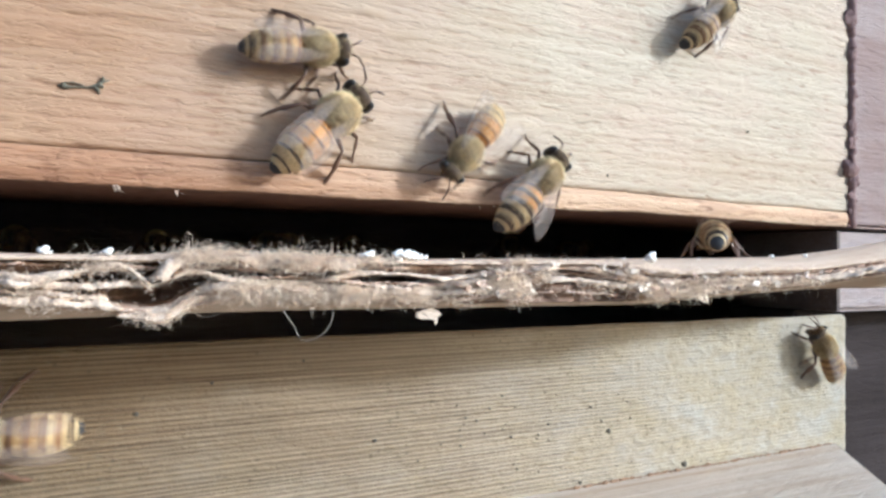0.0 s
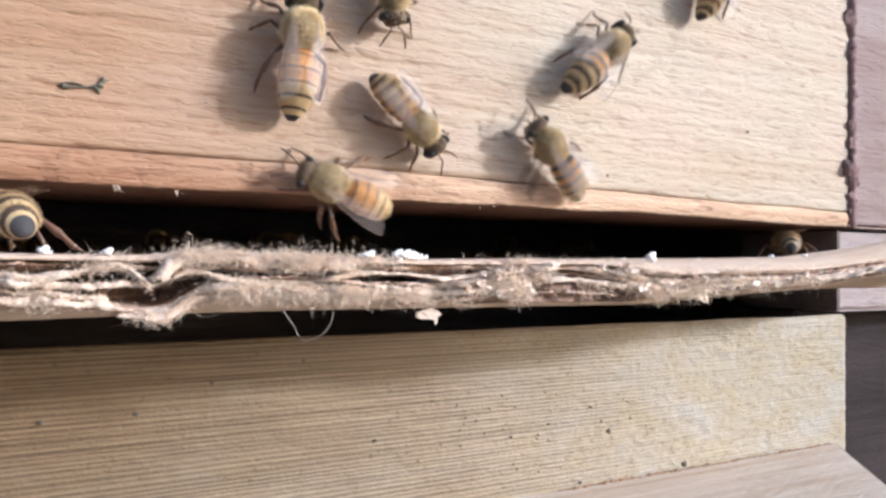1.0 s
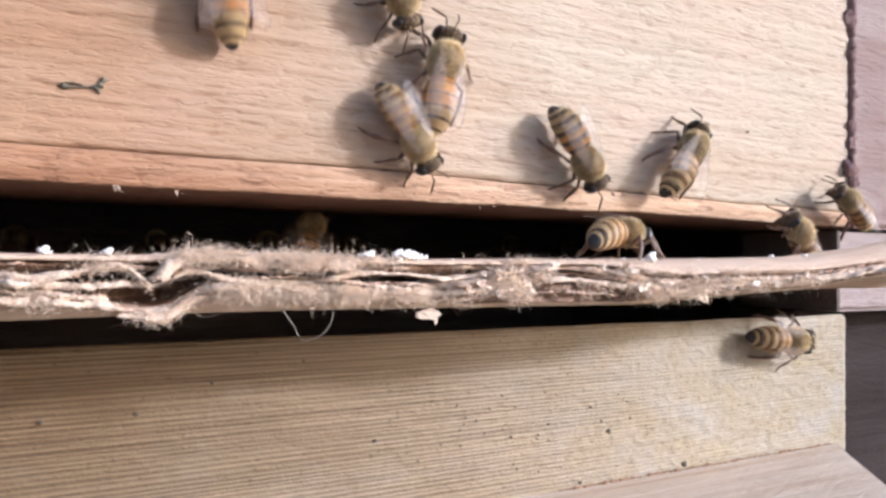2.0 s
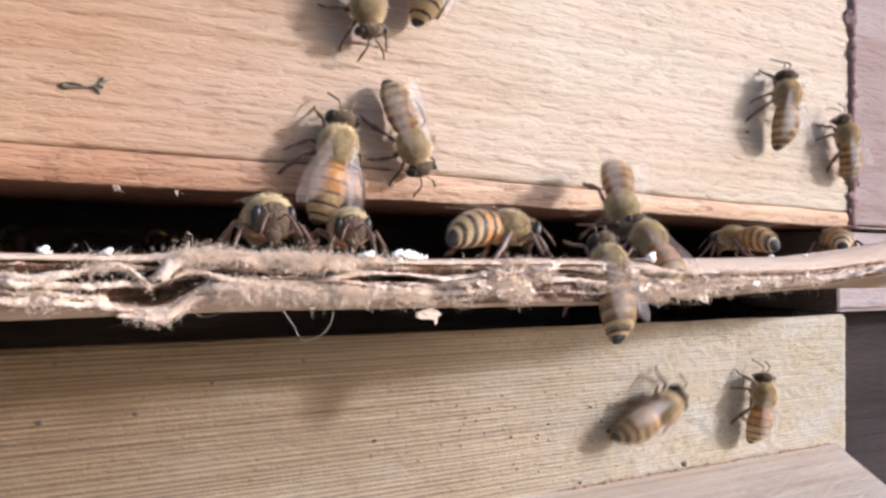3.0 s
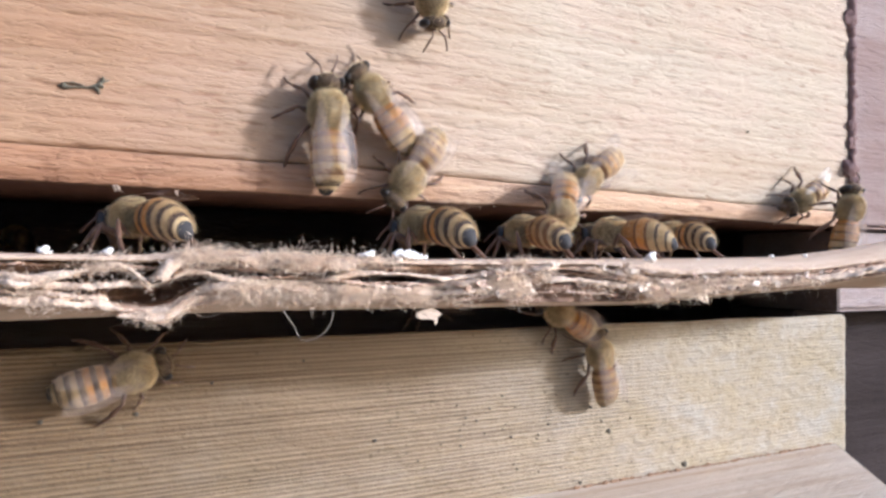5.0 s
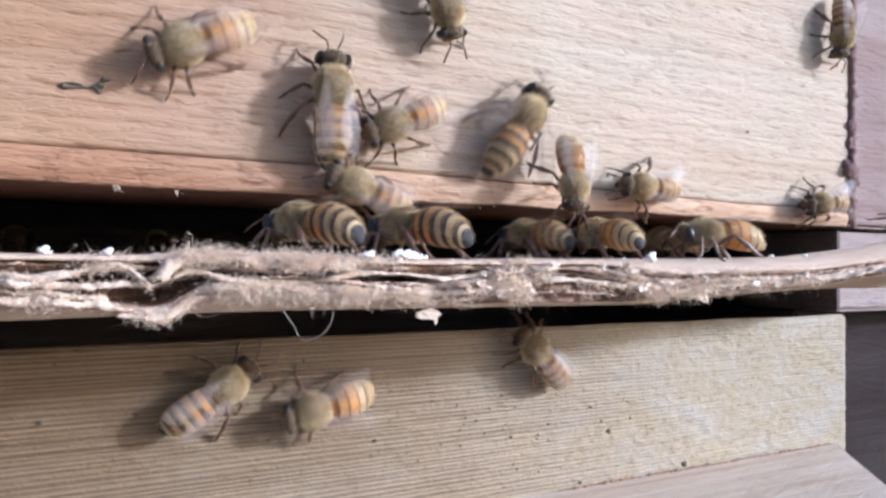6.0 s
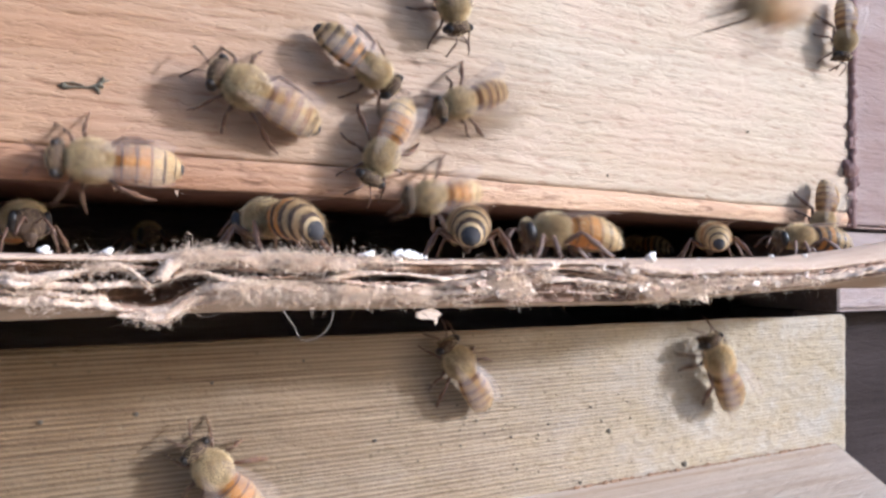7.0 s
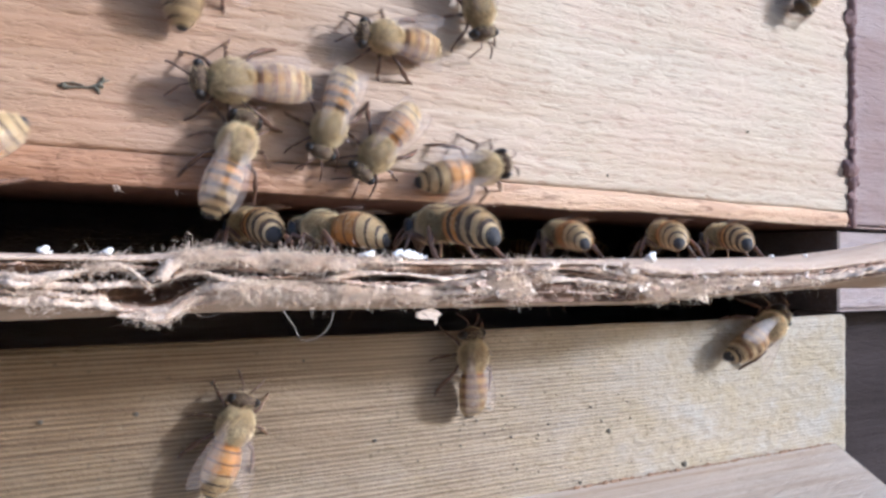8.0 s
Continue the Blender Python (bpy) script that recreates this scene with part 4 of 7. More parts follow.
def feeler_mesh(side):
    bm = bmesh.new()
    tube(bm, [(0, 0, 0), (0.7, 0.35 * side, 0.7), (0.95, 0.5 * side, 0.75), (1.7, 0.95 * side, 0.2), (2.5, 1.3 * side, -0.5)], [0.1, 0.09, 0.12, 0.13, 0.1], 6)
    return bm


def eye_mesh(side):
    bm = bmesh.new()
    blob(bm, (0, 0, 0), (0.55, 0.5, 1.15), 12, 8)
    return bm


WING_POSES = {   # yaw of fore wing, yaw of hind wing, pitch, roll
    "folded": (4, 0, 2, 15), "loose": (15, 8, 2, 12), "spread": (36, 27, 2, 8), "flight": (84, 70, 14, 0),
}


def honey_bee(kind, wings="folded", label=""):
    bee = tagged(new("honey_bee"), label, "bee", "bees at the hive entrance")
    bee_part("thorax", thorax_mesh, (HIDE, FUR), bee, (0, 0, 3.3), label="fuzzy golden-brown thorax")
    head = bee_part("head", head_mesh, (SHELL, FUR), bee, (2.85, 0, 2.95), (0, 14, 0))
    abdomen = bee_part("abdomen", belly_mesh, (SHELL,), bee, (0.2, 0, 0))
    for i in range(6):
        bee_part(f"segment:{i}{kind}", lambda: segment(i, kind), (BANDS[kind][i], TIP if i == 5 else BROWN if kind == "amber" and i < 3 or kind == "dusky" and i < 4 else BLACK, FUR_PALE), abdomen)
    for side in (1, -1):
        bee_part(f"eye:{side}", lambda: eye_mesh(side), (EYE_SHELL,), head, (0.05, 1.42 * side, 0.15), label="dark oval compound eye")
        bee_part(f"antenna:{side}", lambda: feeler_mesh(side), (LEG_SHELL,), head, (0.8, 0.35 * side, 0.2))
        fore, hind, pitch, roll = WING_POSES[wings]
        mirror = Matrix.Diagonal((1, side, 1, 1))
        for name, length, width, lead, root, yaw in (("forewing", 8.2, 2.5, 0.5, (0.7, 1.30, 5.05), fore), ("hindwing", 5.9, 2.2, 0.3, (-0.4, 1.25, 4.9), hind)):
            def made(length=length, width=width, lead=lead):
                bm = wing_mesh(length, width, lead)
                if side < 0:
                    bmesh.ops.transform(bm, matrix=mirror, verts=bm.verts)
                    bmesh.ops.reverse_faces(bm, faces=bm.faces)
                return bm
            at = (root[0], root[1] * side, root[2] + 0.07 * side)
            bee_part(f"{name}:{side}", made, (WING, VEIN), bee, at, (-roll * side, pitch, -yaw * side), "clear brownish veined wing")
        for i in range(3):
            root = LEGS[i][0]
            bee_part(f"leg:{i}{side}", lambda: leg_mesh(i, side), (LEG_SHELL, FUR_PALE), bee, (root[0], root[1] * side, root[2]))
    return bee


LABELS = {
    "amber": "honey bee with an amber abdomen and dark tip",
    "striped": "honey bee with a cream and dark striped abdomen",
    "dusky": "dusky honey bee with a dark banded abdomen",
}
FIRST = {}


def bee(kind, wings="folded", size=1.0):
    """A bee of that colouring, built once and then copied."""
    key = (kind, wings)
    if key not in FIRST:
        extra = {"folded": ", wings folded", "loose": ", wings half open", "spread": ", wings spread", "flight": ", in flight"}[wings]
        FIRST[key] = honey_bee(kind, wings, LABELS[kind] + extra)
        ob = FIRST[key]
    else:
        ob = copy_thing(FIRST[key], Matrix.Identity(4))
    ob.scale = (size, size, size)
    return ob


def at(t, x, y, z, a, b, c):
    return t, pose(x * MM, y * MM, z * MM, a, b, c)


def flap(ob, *spans):
    """Beats the wings of a bee during its flights."""
    for wing in [o for o in ob.children if "wing" in o.name]:
        home = wing.matrix_basis.copy()
        side = 1 if home.translation.y > 0 else -1
        keys = [(0.0, home)]
        for t0, t1 in spans:
            n = int((t1 - t0) * FPS / 2)
            keys += [(t0 + 2 * k / FPS, home @ pose(0, 0, 0, side * (38 if k % 2 else -30), 0, -side * 40)) for k in range(1, n)]
            keys.append((t1, home))
        walk(wing, keys + [(8.0, home)] if keys[-1][0] < 7.9 else keys)


def gait(ob, rows):
    """The legs of a walking bee swing in two alternating threes, the feelers sway."""
    phase = len(rows) % 2
    for leg in [o for o in ob.children if o.name.startswith("leg")]:
        home = leg.matrix_basis.copy()
        front = home.translation.x > 0.0005
        mid = abs(home.translation.x) <= 0.0005
        side = 1 if home.translation.y > 0 else -1
        swing = 1 if (side > 0) != mid else -1
        keys, step = [], 0
        for (t0, m0), (t1, m1) in zip(rows, rows[1:]):
            way = (m1.translation - m0.translation).length / max(0.05, t1 - t0)
            reach = min(16.0, 3.0 + way * 700)
            n = max(1, round((t1 - t0) / 0.2))
            for k in range(n):
                s = swing * (1 if (step + phase) % 2 else -1)
                keys.append((t0 + (t1 - t0) * k / n, home @ pose(0, 0, 0, 5 * s * side if way > 0.006 else 0, 0, reach * s)))
                step += 1
        keys.append((rows[-1][0], home))
        walk(leg, keys)
    head = [o for o in ob.children if o.name.startswith("head")][0]
    for feeler in [o for o in head.children if o.name.startswith("antenna")]:
        home = feeler.matrix_basis.copy()
        walk(feeler, [(0.4 * k, home @ pose(0, 0, 0, 0, 14 * math.sin(k * 1.9 + phase), 12 * math.sin(k * 2.7))) for k in range(21)])


# the bees that come into view
bee_a = bee('dusky', 'folded', 0.98)
bee_b = bee('amber', 'folded', 1.12)
bee_c = bee('amber', 'loose', 1.00)
bee_d = bee('striped', 'loose', 1.11)
bee_e = bee('dusky', 'loose', 1.00)
bee_f = bee('amber', 'flight', 1.00)
bee_g = bee('dusky', 'folded', 1.00)
bee_h = bee('dusky', 'loose', 0.92)
bee_i = bee('dusky', 'folded', 1.00)
bee_j = bee('striped', 'folded', 1.00)
bee_k = bee('striped', 'folded', 1.05)
bee_l = bee('dusky', 'folded', 1.00)
bee_m = bee('dusky', 'loose', 1.07)
bee_n = bee('dusky', 'folded', 1.00)
bee_o = bee('amber', 'folded', 1.00)
bee_p = bee('dusky', 'loose', 0.93)
bee_q = bee('dusky', 'loose', 1.04)
bee_r = bee('dusky', 'loose', 0.93)
bee_s = bee('amber', 'folded', 1.00)
bee_t = bee('dusky', 'folded', 0.92)
bee_u = bee('dusky', 'loose', 1.06)
bee_v = bee('amber', 'folded', 0.92)
bee_w = bee('striped', 'folded', 0.92)
bee_x = bee('amber', 'loose', 0.92)
bee_y = bee('dusky', 'loose', 1.10)
bee_z = bee('amber', 'loose', 1.05)
bee_aa = bee('dusky', 'folded', 1.08)
bee_bb = bee('amber', 'folded', 0.98)
bee_cc = bee('striped', 'loose', 0.92)
bee_dd = bee('striped', 'folded', 1.00)
bee_ee = bee('amber', 'folded', 1.00)
bee_ff = bee('amber', 'spread', 1.04)
bee_gg = bee('striped', 'folded', 0.97)
bee_hh = bee('striped', 'loose', 1.12)
bee_ii = bee('amber', 'loose', 0.92)
bee_jj = bee('amber', 'folded', 1.00)
bee_kk = bee('striped', 'folded', 1.00)
bee_ll = bee('dusky', 'loose', 0.92)
bee_nn = bee('amber', 'folded', 1.00)
bee_oo = bee('striped', 'folded', 1.00)
bee_pp = bee('striped', 'folded', 0.94)
bee_qq = bee('amber', 'loose', 1.03)
bee_mm = bee('amber', 'flight', 1.00)


def go(ob, rows):
    walk(ob, rows)
    gait(ob, rows)


def motions():
    go(bee_a, [
        at(0, 22.3, -0.0, 23.5, 90, -5, 0), at(0.1, 24.1, -0.0, 23.8, 90, -4, 0), at(0.2, 25.5, -0.0, 24.0, 90, 3, 0), at(0.3, 26.7, -0.0, 23.6, 90, 11, 0),
        at(0.4, 29.3, -0.0, 21.4, 90, 23, 0), at(0.5, 31.7, -0.0, 19.2, 90, 39, 0), at(0.6, 32.9, -0.0, 17.5, 90, 51, 0), at(0.7, 33.6, -0.0, 18.1, 90, 41, 0),
        at(0.8, 33.9, -0.0, 16.9, 90, 51, 0), at(1, 35.1, -0.0, 15.8, 90, 45, 0), at(1.2, 35.6, -0.0, 14.2, 90, 54, 0), at(1.4, 34.5, -0.0, 13.8, 90, 53, 0),
        at(1.7, 34.7, -0.0, 13.8, 90, 55, 0), at(2.8, 34.4, -0.0, 14.1, 90, 60, 0), at(3, 34.1, -0.0, 13.6, 90, 68, 0), at(3.2, 34.0, -0.0, 13.1, 90, 75, 0),
        at(3.5, 33.9, -0.0, 13.4, 90, 80, 0), at(3.8, 34.5, -0.0, 14.5, 90, 71, 0), at(4, 35.1, -0.0, 14.5, 90, 61, 0), at(4.2, 37.1, -0.0, 12.9, 90, 73, 0),
        at(4.4, 37.3, -0.0, 11.9, 90, 77, 0), at(4.6, 36.3, -0.0, 11.5, 90, 86, 0), at(4.7, 35.1, -0.0, 11.3, -90, 83, 180),
        at(5.2, 33.2, -0.0, 8.6, -90, 37, 180), at(5.8, 30.9, -0.0, 8.5, -90, -12, 180), at(6, 26.9, -0.0, 8.5, -90, -22, 180),
        at(6.1, 25.6, -3.4, 4.4, -39, -26, 135), at(6.2, 24.2, -6.7, 0.2, 0, -0, 102), at(6.4, 21.5, -7.7, 0.2, 0, -0, 100),
        at(6.6, 18.8, -7.7, 0.3, 0, -0, 98), at(6.8, 22.4, 4.3, 0.2, 0, -0, 96), at(8, 43.7, 77.1, 0.3, 0, -0, 114)])
    go(bee_b, [
        at(0, 24.6, -0.0, 16.3, 90, -44, 0), at(0.2, 24.5, -0.0, 16.0, 90, -51, 0), at(0.4, 24.0, -0.0, 17.2, 90, -61, 0),
        at(0.5, 23.3, -0.0, 17.6, 90, -65, 0), at(0.6, 22.1, -0.0, 20.5, 90, -78, 0), at(0.7, 20.8, -0.0, 23.2, 90, -87, 0),
        at(0.8, 21.4, -0.0, 24.7, 90, -84, 0), at(1, 20.4, -0.0, 24.9, 90, -86, 0), at(1.1, 21.2, -0.0, 25.7, 90, -82, 0),
        at(1.2, 29.3, -5.3, 16.7, 62, -52, 0), at(1.3, 40.3, -0.0, 21.9, -90, -65, 180), at(1.4, 37.7, -0.0, 20.6, 90, -87, 0),
        at(1.5, 37.2, -0.0, 20.9, 90, -89, 0), at(1.7, 37.9, -0.0, 21.3, 90, -83, 0), at(2.2, 38.0, -0.0, 26.3, 90, -79, 0),
        at(2.8, 37.2, -0.0, 32.5, 90, -68, 0), at(2.9, 38.1, -0.0, 35.0, 90, -72, 0), at(3, 37.4, -0.0, 37.6, 90, -74, 0),
        at(3.1, 37.8, -0.0, 40.0, 90, -78, 0), at(3.3, 38.1, -0.0, 45.6, 90, -81, 0), at(7.55, 38.1, -0.0, 45.6, 90, -81, 0),
        at(8, 38.1, -0.0, 45.9, 90, -81, 0)])
    go(bee_c, [
        at(0, 41.1, -0.0, 13.2, -90, 51, 180), at(0.1, 40.2, -0.0, 11.0, -90, 51, 180), at(0.2, 36.6, -0.0, 8.1, -90, 51, 180),
        at(0.3, 35.2, -0.0, 6.1, -90, 54, 180), at(0.4, 34.1, -0.0, 6.2, -90, 47, 180), at(0.5, 33.1, -0.0, 6.5, -90, 44, 180),
        at(0.6, 32.1, -0.0, 7.3, -90, 26, 180), at(0.7, 29.6, -0.0, 5.9, -90, -1, 180), at(0.8, 28.4, -0.0, 6.4, -90, -17, 180),
        at(0.9, 26.6, -0.0, 7.1, -90, -18, 180), at(1, 23.8, -0.0, 8.6, -90, -20, 180), at(1.1, 22.3, -0.0, 9.8, -90, -26, 180),
        at(1.2, 20.7, -0.0, 10.5, -90, -26, 180), at(1.3, 19.6, -0.0, 10.8, -90, -36, 180), at(1.4, 16.9, -0.0, 12.7, -90, -41, 180),
        at(1.5, 15.9, -0.0, 14.9, -90, -55, 180), at(1.6, 15.1, -0.0, 18.6, -90, -60, 180), at(1.7, 13.7, -0.0, 21.0, -90, -70, 180),
        at(2, 12.0, -0.0, 30.8, -90, -81, 180), at(2.3, 13.9, -0.0, 39.7, -90, -86, 180), at(2.533, 15.5, -0.0, 38.5, -90, -28, 180),
        at(2.767, 17.2, -0.0, 37.4, -90, 30, 180), at(3, 18.8, -0.0, 36.2, -90, 88, 180), at(3.2, 19.2, -0.0, 31.6, -90, 87, 180),
        at(3.3, 19.1, -0.0, 29.7, -90, 85, 180), at(3.4, 17.1, -0.0, 22.5, -90, 65, 180), at(3.5, 15.4, -0.0, 15.4, -90, 81, 180),
        at(3.6, 14.0, -0.0, 12.6, -90, 89, 180), at(3.7, 13.0, -0.0, 13.4, -90, 82, 180), at(3.8, 9.4, -0.0, 13.7, -90, 52, 180),
        at(3.9, 7.6, -0.0, 13.0, -90, 34, 180), at(4, 3.4, -0.0, 9.6, -90, 56, 180), at(4.1, 3.5, -0.0, 9.0, -90, 41, 180),
        at(4.2, -2.3, -0.0, 7.4, -90, 45, 180), at(4.3, -5.9, -0.0, 6.9, -90, 40, 180), at(4.4, -9.2, -0.0, 4.1, -90, 30, 180),
        at(4.5, -12.6, -0.0, 3.2, -90, 24, 180), at(4.7, -16.5, -0.0, 3.0, -90, 25, 180), at(7.55, -16.5, -0.0, 3.0, -90, 25, 180),
        at(8, -16.9, -0.0, 2.9, -90, 25, 180)])
    go(bee_d, [
        at(0, 52.6, -0.0, 11.1, 90, -48, 0), at(0.1, 52.7, -0.0, 12.5, 90, -55, 0), at(0.2, 52.9, -0.0, 13.9, 90, -44, 0),
        at(0.3, 53.6, -0.0, 15.2, 90, -47, 0), at(0.4, 55.0, -0.0, 16.8, 90, -49, 0), at(0.5, 55.9, -0.0, 17.7, 90, -46, 0),
        at(0.6, 56.4, -0.0, 19.0, 90, -44, 0), at(0.7, 56.0, -0.0, 19.3, 90, -42, 0), at(0.8, 57.2, -0.0, 21.7, 90, -50, 0),
        at(0.9, 59.8, -0.0, 25.7, 90, -47, 0), at(1, 63.6, -0.0, 29.6, 90, -43, 0), at(1.1, 65.9, -0.0, 32.5, 90, -44, 0),
        at(1.2, 69.5, -0.0, 34.7, 90, -44, 0), at(1.3, 71.4, -0.0, 37.7, 90, -50, 0), at(1.4, 73.7, -0.0, 41.3, 90, -50, 0),
        at(1.5, 75.9, -0.0, 46.7, 90, -50, 0), at(1.7, 75.8, -0.0, 55.1, 90, -51, 0), at(7.55, 75.8, -0.0, 55.1, 90, -51, 0),
        at(8, 75.8, -0.0, 55.9, 90, -51, 0)])
    go(bee_e, [
        at(0, 84.9, -0.0, 38.2, 90, -42, 0), at(0.1, 85.1, -0.0, 38.8, 90, -42, 0), at(0.3, 87.6, -0.0, 40.1, 90, -54, 0),
        at(0.5, 87.0, -0.0, 41.3, 90, -70, 0), at(0.7, 87.2, -0.0, 41.3, 90, -73, 0), at(0.8, 87.3, -0.0, 42.1, 90, -75, 0),
        at(0.9, 87.3, -0.0, 43.4, 90, -76, 0), at(1, 85.5, -0.0, 45.0, 90, -67, 0), at(1.2, 84.4, -0.0, 52.0, 90, -69, 0),
        at(7.55, 84.4, -0.0, 52.0, 90, -69, 0), at(8, 84.4, -0.0, 52.7, 90, -69, 0)])
    go(bee_f, [
        at(0, 57.9, -27.3, 55.4, -90, -11, -180), at(0.2, 62.9, -17.3, 34.1, -90, -28, -180), at(0.3, 60.6, -12.7, 21.0, -93, -20, -171),
        at(0.4, 65.4, -7.3, 26.4, -90, -54, 180), at(0.5, 69.8, -3.3, 34.5, -90, -64, 180), at(0.6, 73.0, -0.0, 38.1, -90, -78, 180),
        at(0.7, 72.3, -0.0, 40.3, -90, -80, 180), at(0.8, 69.7, -0.0, 42.3, -90, -81, 180), at(1, 69.6, -0.0, 50.7, -90, -80, 180),
        at(7.55, 69.6, -0.0, 50.7, -90, -80, 180), at(8, 69.6, -0.0, 51.4, -90, -80, 180)])
    go(bee_g, [
        at(0, 77.9, -8.3, 0.6, 0, -0, 46), at(0.2, 84.9, -6.3, 0.7, 0, -0, 46), at(0.4, 93.3, -2.4, 0.8, 0, -0, 44), at(0.6, 98.1, 0.6, 0.8, 0, -0, 44),
        at(0.8, 105.2, 3.6, 0.8, 0, -0, 44), at(1, 111.7, 5.6, 0.8, 0, -0, 44), at(1.2, 156.3, 38.2, 0.8, 0, -0, 50), at(1.55, 156.3, 38.2, 0.8, 0, -0, 50),
        at(2, 204.5, 76.9, 0.8, 0, -0, 52), at(7.55, 204.5, 76.9, 0.8, 0, -0, 52), at(8, 204.5, 76.9, 0.8, 0, -0, 52)])
    go(bee_h, [
        at(0, 110.2, 0.0, -13.6, -90, -56, 180), at(0.1, 107.5, 0.0, -11.4, -90, -56, 180), at(0.2, 106.0, 0.0, -9.0, -90, -57, 180),
        at(0.3, 105.9, 0.0, -8.6, -90, -56, 180), at(0.4, 105.4, 0.0, -7.0, -90, -65, 180), at(0.5, 105.8, 0.0, -5.7, -90, -63, 180),
        at(0.6, 106.2, 0.0, -2.8, -90, -66, 180), at(0.75, 163.8, 38.9, -5.8, -66, -34, 173), at(0.9, 221.4, 77.9, -8.9, -49, -3, 180),
        at(8, 222.8, 78.9, -9.0, -49, -3, 180)])
    go(bee_i, [
        at(0, -8.6, -0.0, -16.4, -90, -1, 180), at(0.1, -10.5, 0.0, -16.0, -90, -4, -180), at(0.2, -12.8, -0.0, -16.5, -90, -5, 180),
        at(0.3, -18.3, -0.0, -16.4, -90, -3, 180), at(7.55, -18.3, -0.0, -16.4, -90, -3, 180), at(8, -19.8, -0.0, -16.2, -90, -3, 180)])
    go(bee_j, [
        at(0, -16.5, -6.0, 0.3, 0, -0, 122), at(0.4, -15.3, -8.0, 0.3, 0, -0, 122), at(0.5, -12.7, -8.9, 0.3, 0, -0, 118),
        at(0.6, -7.5, -9.9, 0.3, 0, -0, 114), at(0.8, -7.6, -9.9, 0.3, 0, -0, 114), at(1, -7.3, -7.8, 0.3, 0, -0, 110), at(1.2, -9.0, -2.8, 0.3, 0, -0, 110),
        at(1.5, -10.2, 1.2, 0.3, 0, -0, 112), at(1.7, -10.2, 2.1, 0.3, 0, -0, 114), at(2.2, -17.3, -0.9, 0.3, 0, -0, 116),
        at(7.55, -17.3, -0.9, 0.3, 0, -0, 116), at(8, -18.3, 2.1, 0.3, 0, -0, 116)])
    go(bee_k, [
        at(0, 83.4, -22.2, 132.6, -90, 28, 180), at(0.4, 83.3, -22.2, 117.9, -90, 24, 180), at(0.6, 95.8, -15.8, 43.7, -49, 4, 180),
        at(0.7, 74.8, -11.9, 19.8, -49, -2, 180), at(0.8, 58.4, -8.8, 13.0, -50, -15, 180), at(0.9, 55.2, -4.8, 12.9, -51, -22, 180),
        at(1, 53.6, 0.0, 15.2, -90, -48, 180), at(1.1, 50.9, 0.0, 16.8, -90, -84, 180), at(1.2, 51.3, 0.0, 19.1, -90, -89, 180),
        at(1.3, 51.9, 0.0, 21.0, 90, -82, 0), at(1.4, 54.2, 0.0, 22.7, 90, -67, 0), at(1.5, 56.7, 0.0, 22.6, 90, -41, 0), at(1.6, 59.9, 0.0, 21.6, 90, -9, 0),
        at(1.7, 61.7, 0.0, 19.2, 90, 10, 0), at(2, 59.8, 0.0, 13.3, 90, 56, 0), at(2.3, 55.9, 0.0, 8.0, 90, 59, 0), at(2.6, 42.9, -9.9, 2.7, 49, 1, 0),
        at(2.8, 39.1, -10.7, 0.2, 0, -0, 32), at(2.9, 39.9, -11.1, 0.2, 0, -0, 22), at(3, 42.2, -11.4, 0.3, 0, -0, 14), at(3.1, 43.2, -11.4, 0.3, 0, -0, 14),
        at(3.3, 41.9, -12.1, 0.3, 0, -0, 22), at(3.5, 41.4, -11.8, 0.3, 0, -0, 28), at(3.6, 41.0, -11.6, 0.3, 0, -0, 34), at(3.8, 40.9, -11.4, 0.3, 0, -0, 40),
        at(4, 39.9, -10.8, 0.3, 0, -0, 62), at(4.1, 38.8, -10.7, 0.2, 0, -0, 68), at(4.2, 37.6, -10.6, 0.2, 0, -0, 76), at(4.3, 36.5, -10.5, 0.2, 0, -0, 86),
        at(4.4, 35.7, -10.5, 0.2, 0, -0, 92), at(4.6, 33.7, -10.5, 0.2, 0, -0, 96), at(4.7, 33.1, -10.5, 0.2, 0, -0, 96), at(5.2, 31.3, -9.6, 0.2, 0, -0, 104),
        at(5.8, 28.9, -9.7, 0.2, 0, -0, 114), at(6, 29.9, -9.8, 0.2, 0, -0, 116), at(6.2, 30.2, -10.7, 0.2, 0, -0, 110), at(6.3, 31.3, -11.6, 0.2, 0, -0, 100),
        at(6.4, 30.9, -13.5, 0.2, 0, -0, 92), at(6.5, 31.4, -14.5, 0.2, 0, -0, 86), at(6.6, 32.8, -14.6, 0.2, 0, -0, 76), at(6.7, 34.0, -14.7, 0.2, 0, -0, 70),
        at(6.8, 35.3, -13.7, 0.2, 0, -0, 68), at(6.9, 35.8, -13.8, 0.2, 0, -0, 62), at(7.1, 35.5, -13.8, 0.2, 0, -0, 64), at(7.3, 34.9, -13.7, 0.2, 0, -0, 68),
        at(7.5, 33.4, -14.6, 0.2, 0, -0, 78), at(7.7, 33.5, -13.5, 0.2, 0, -0, 86), at(7.8, 33.6, -13.5, 0.2, 0, -0, 90), at(8, 32.2, -13.6, 0.2, 0, -0, 102)])
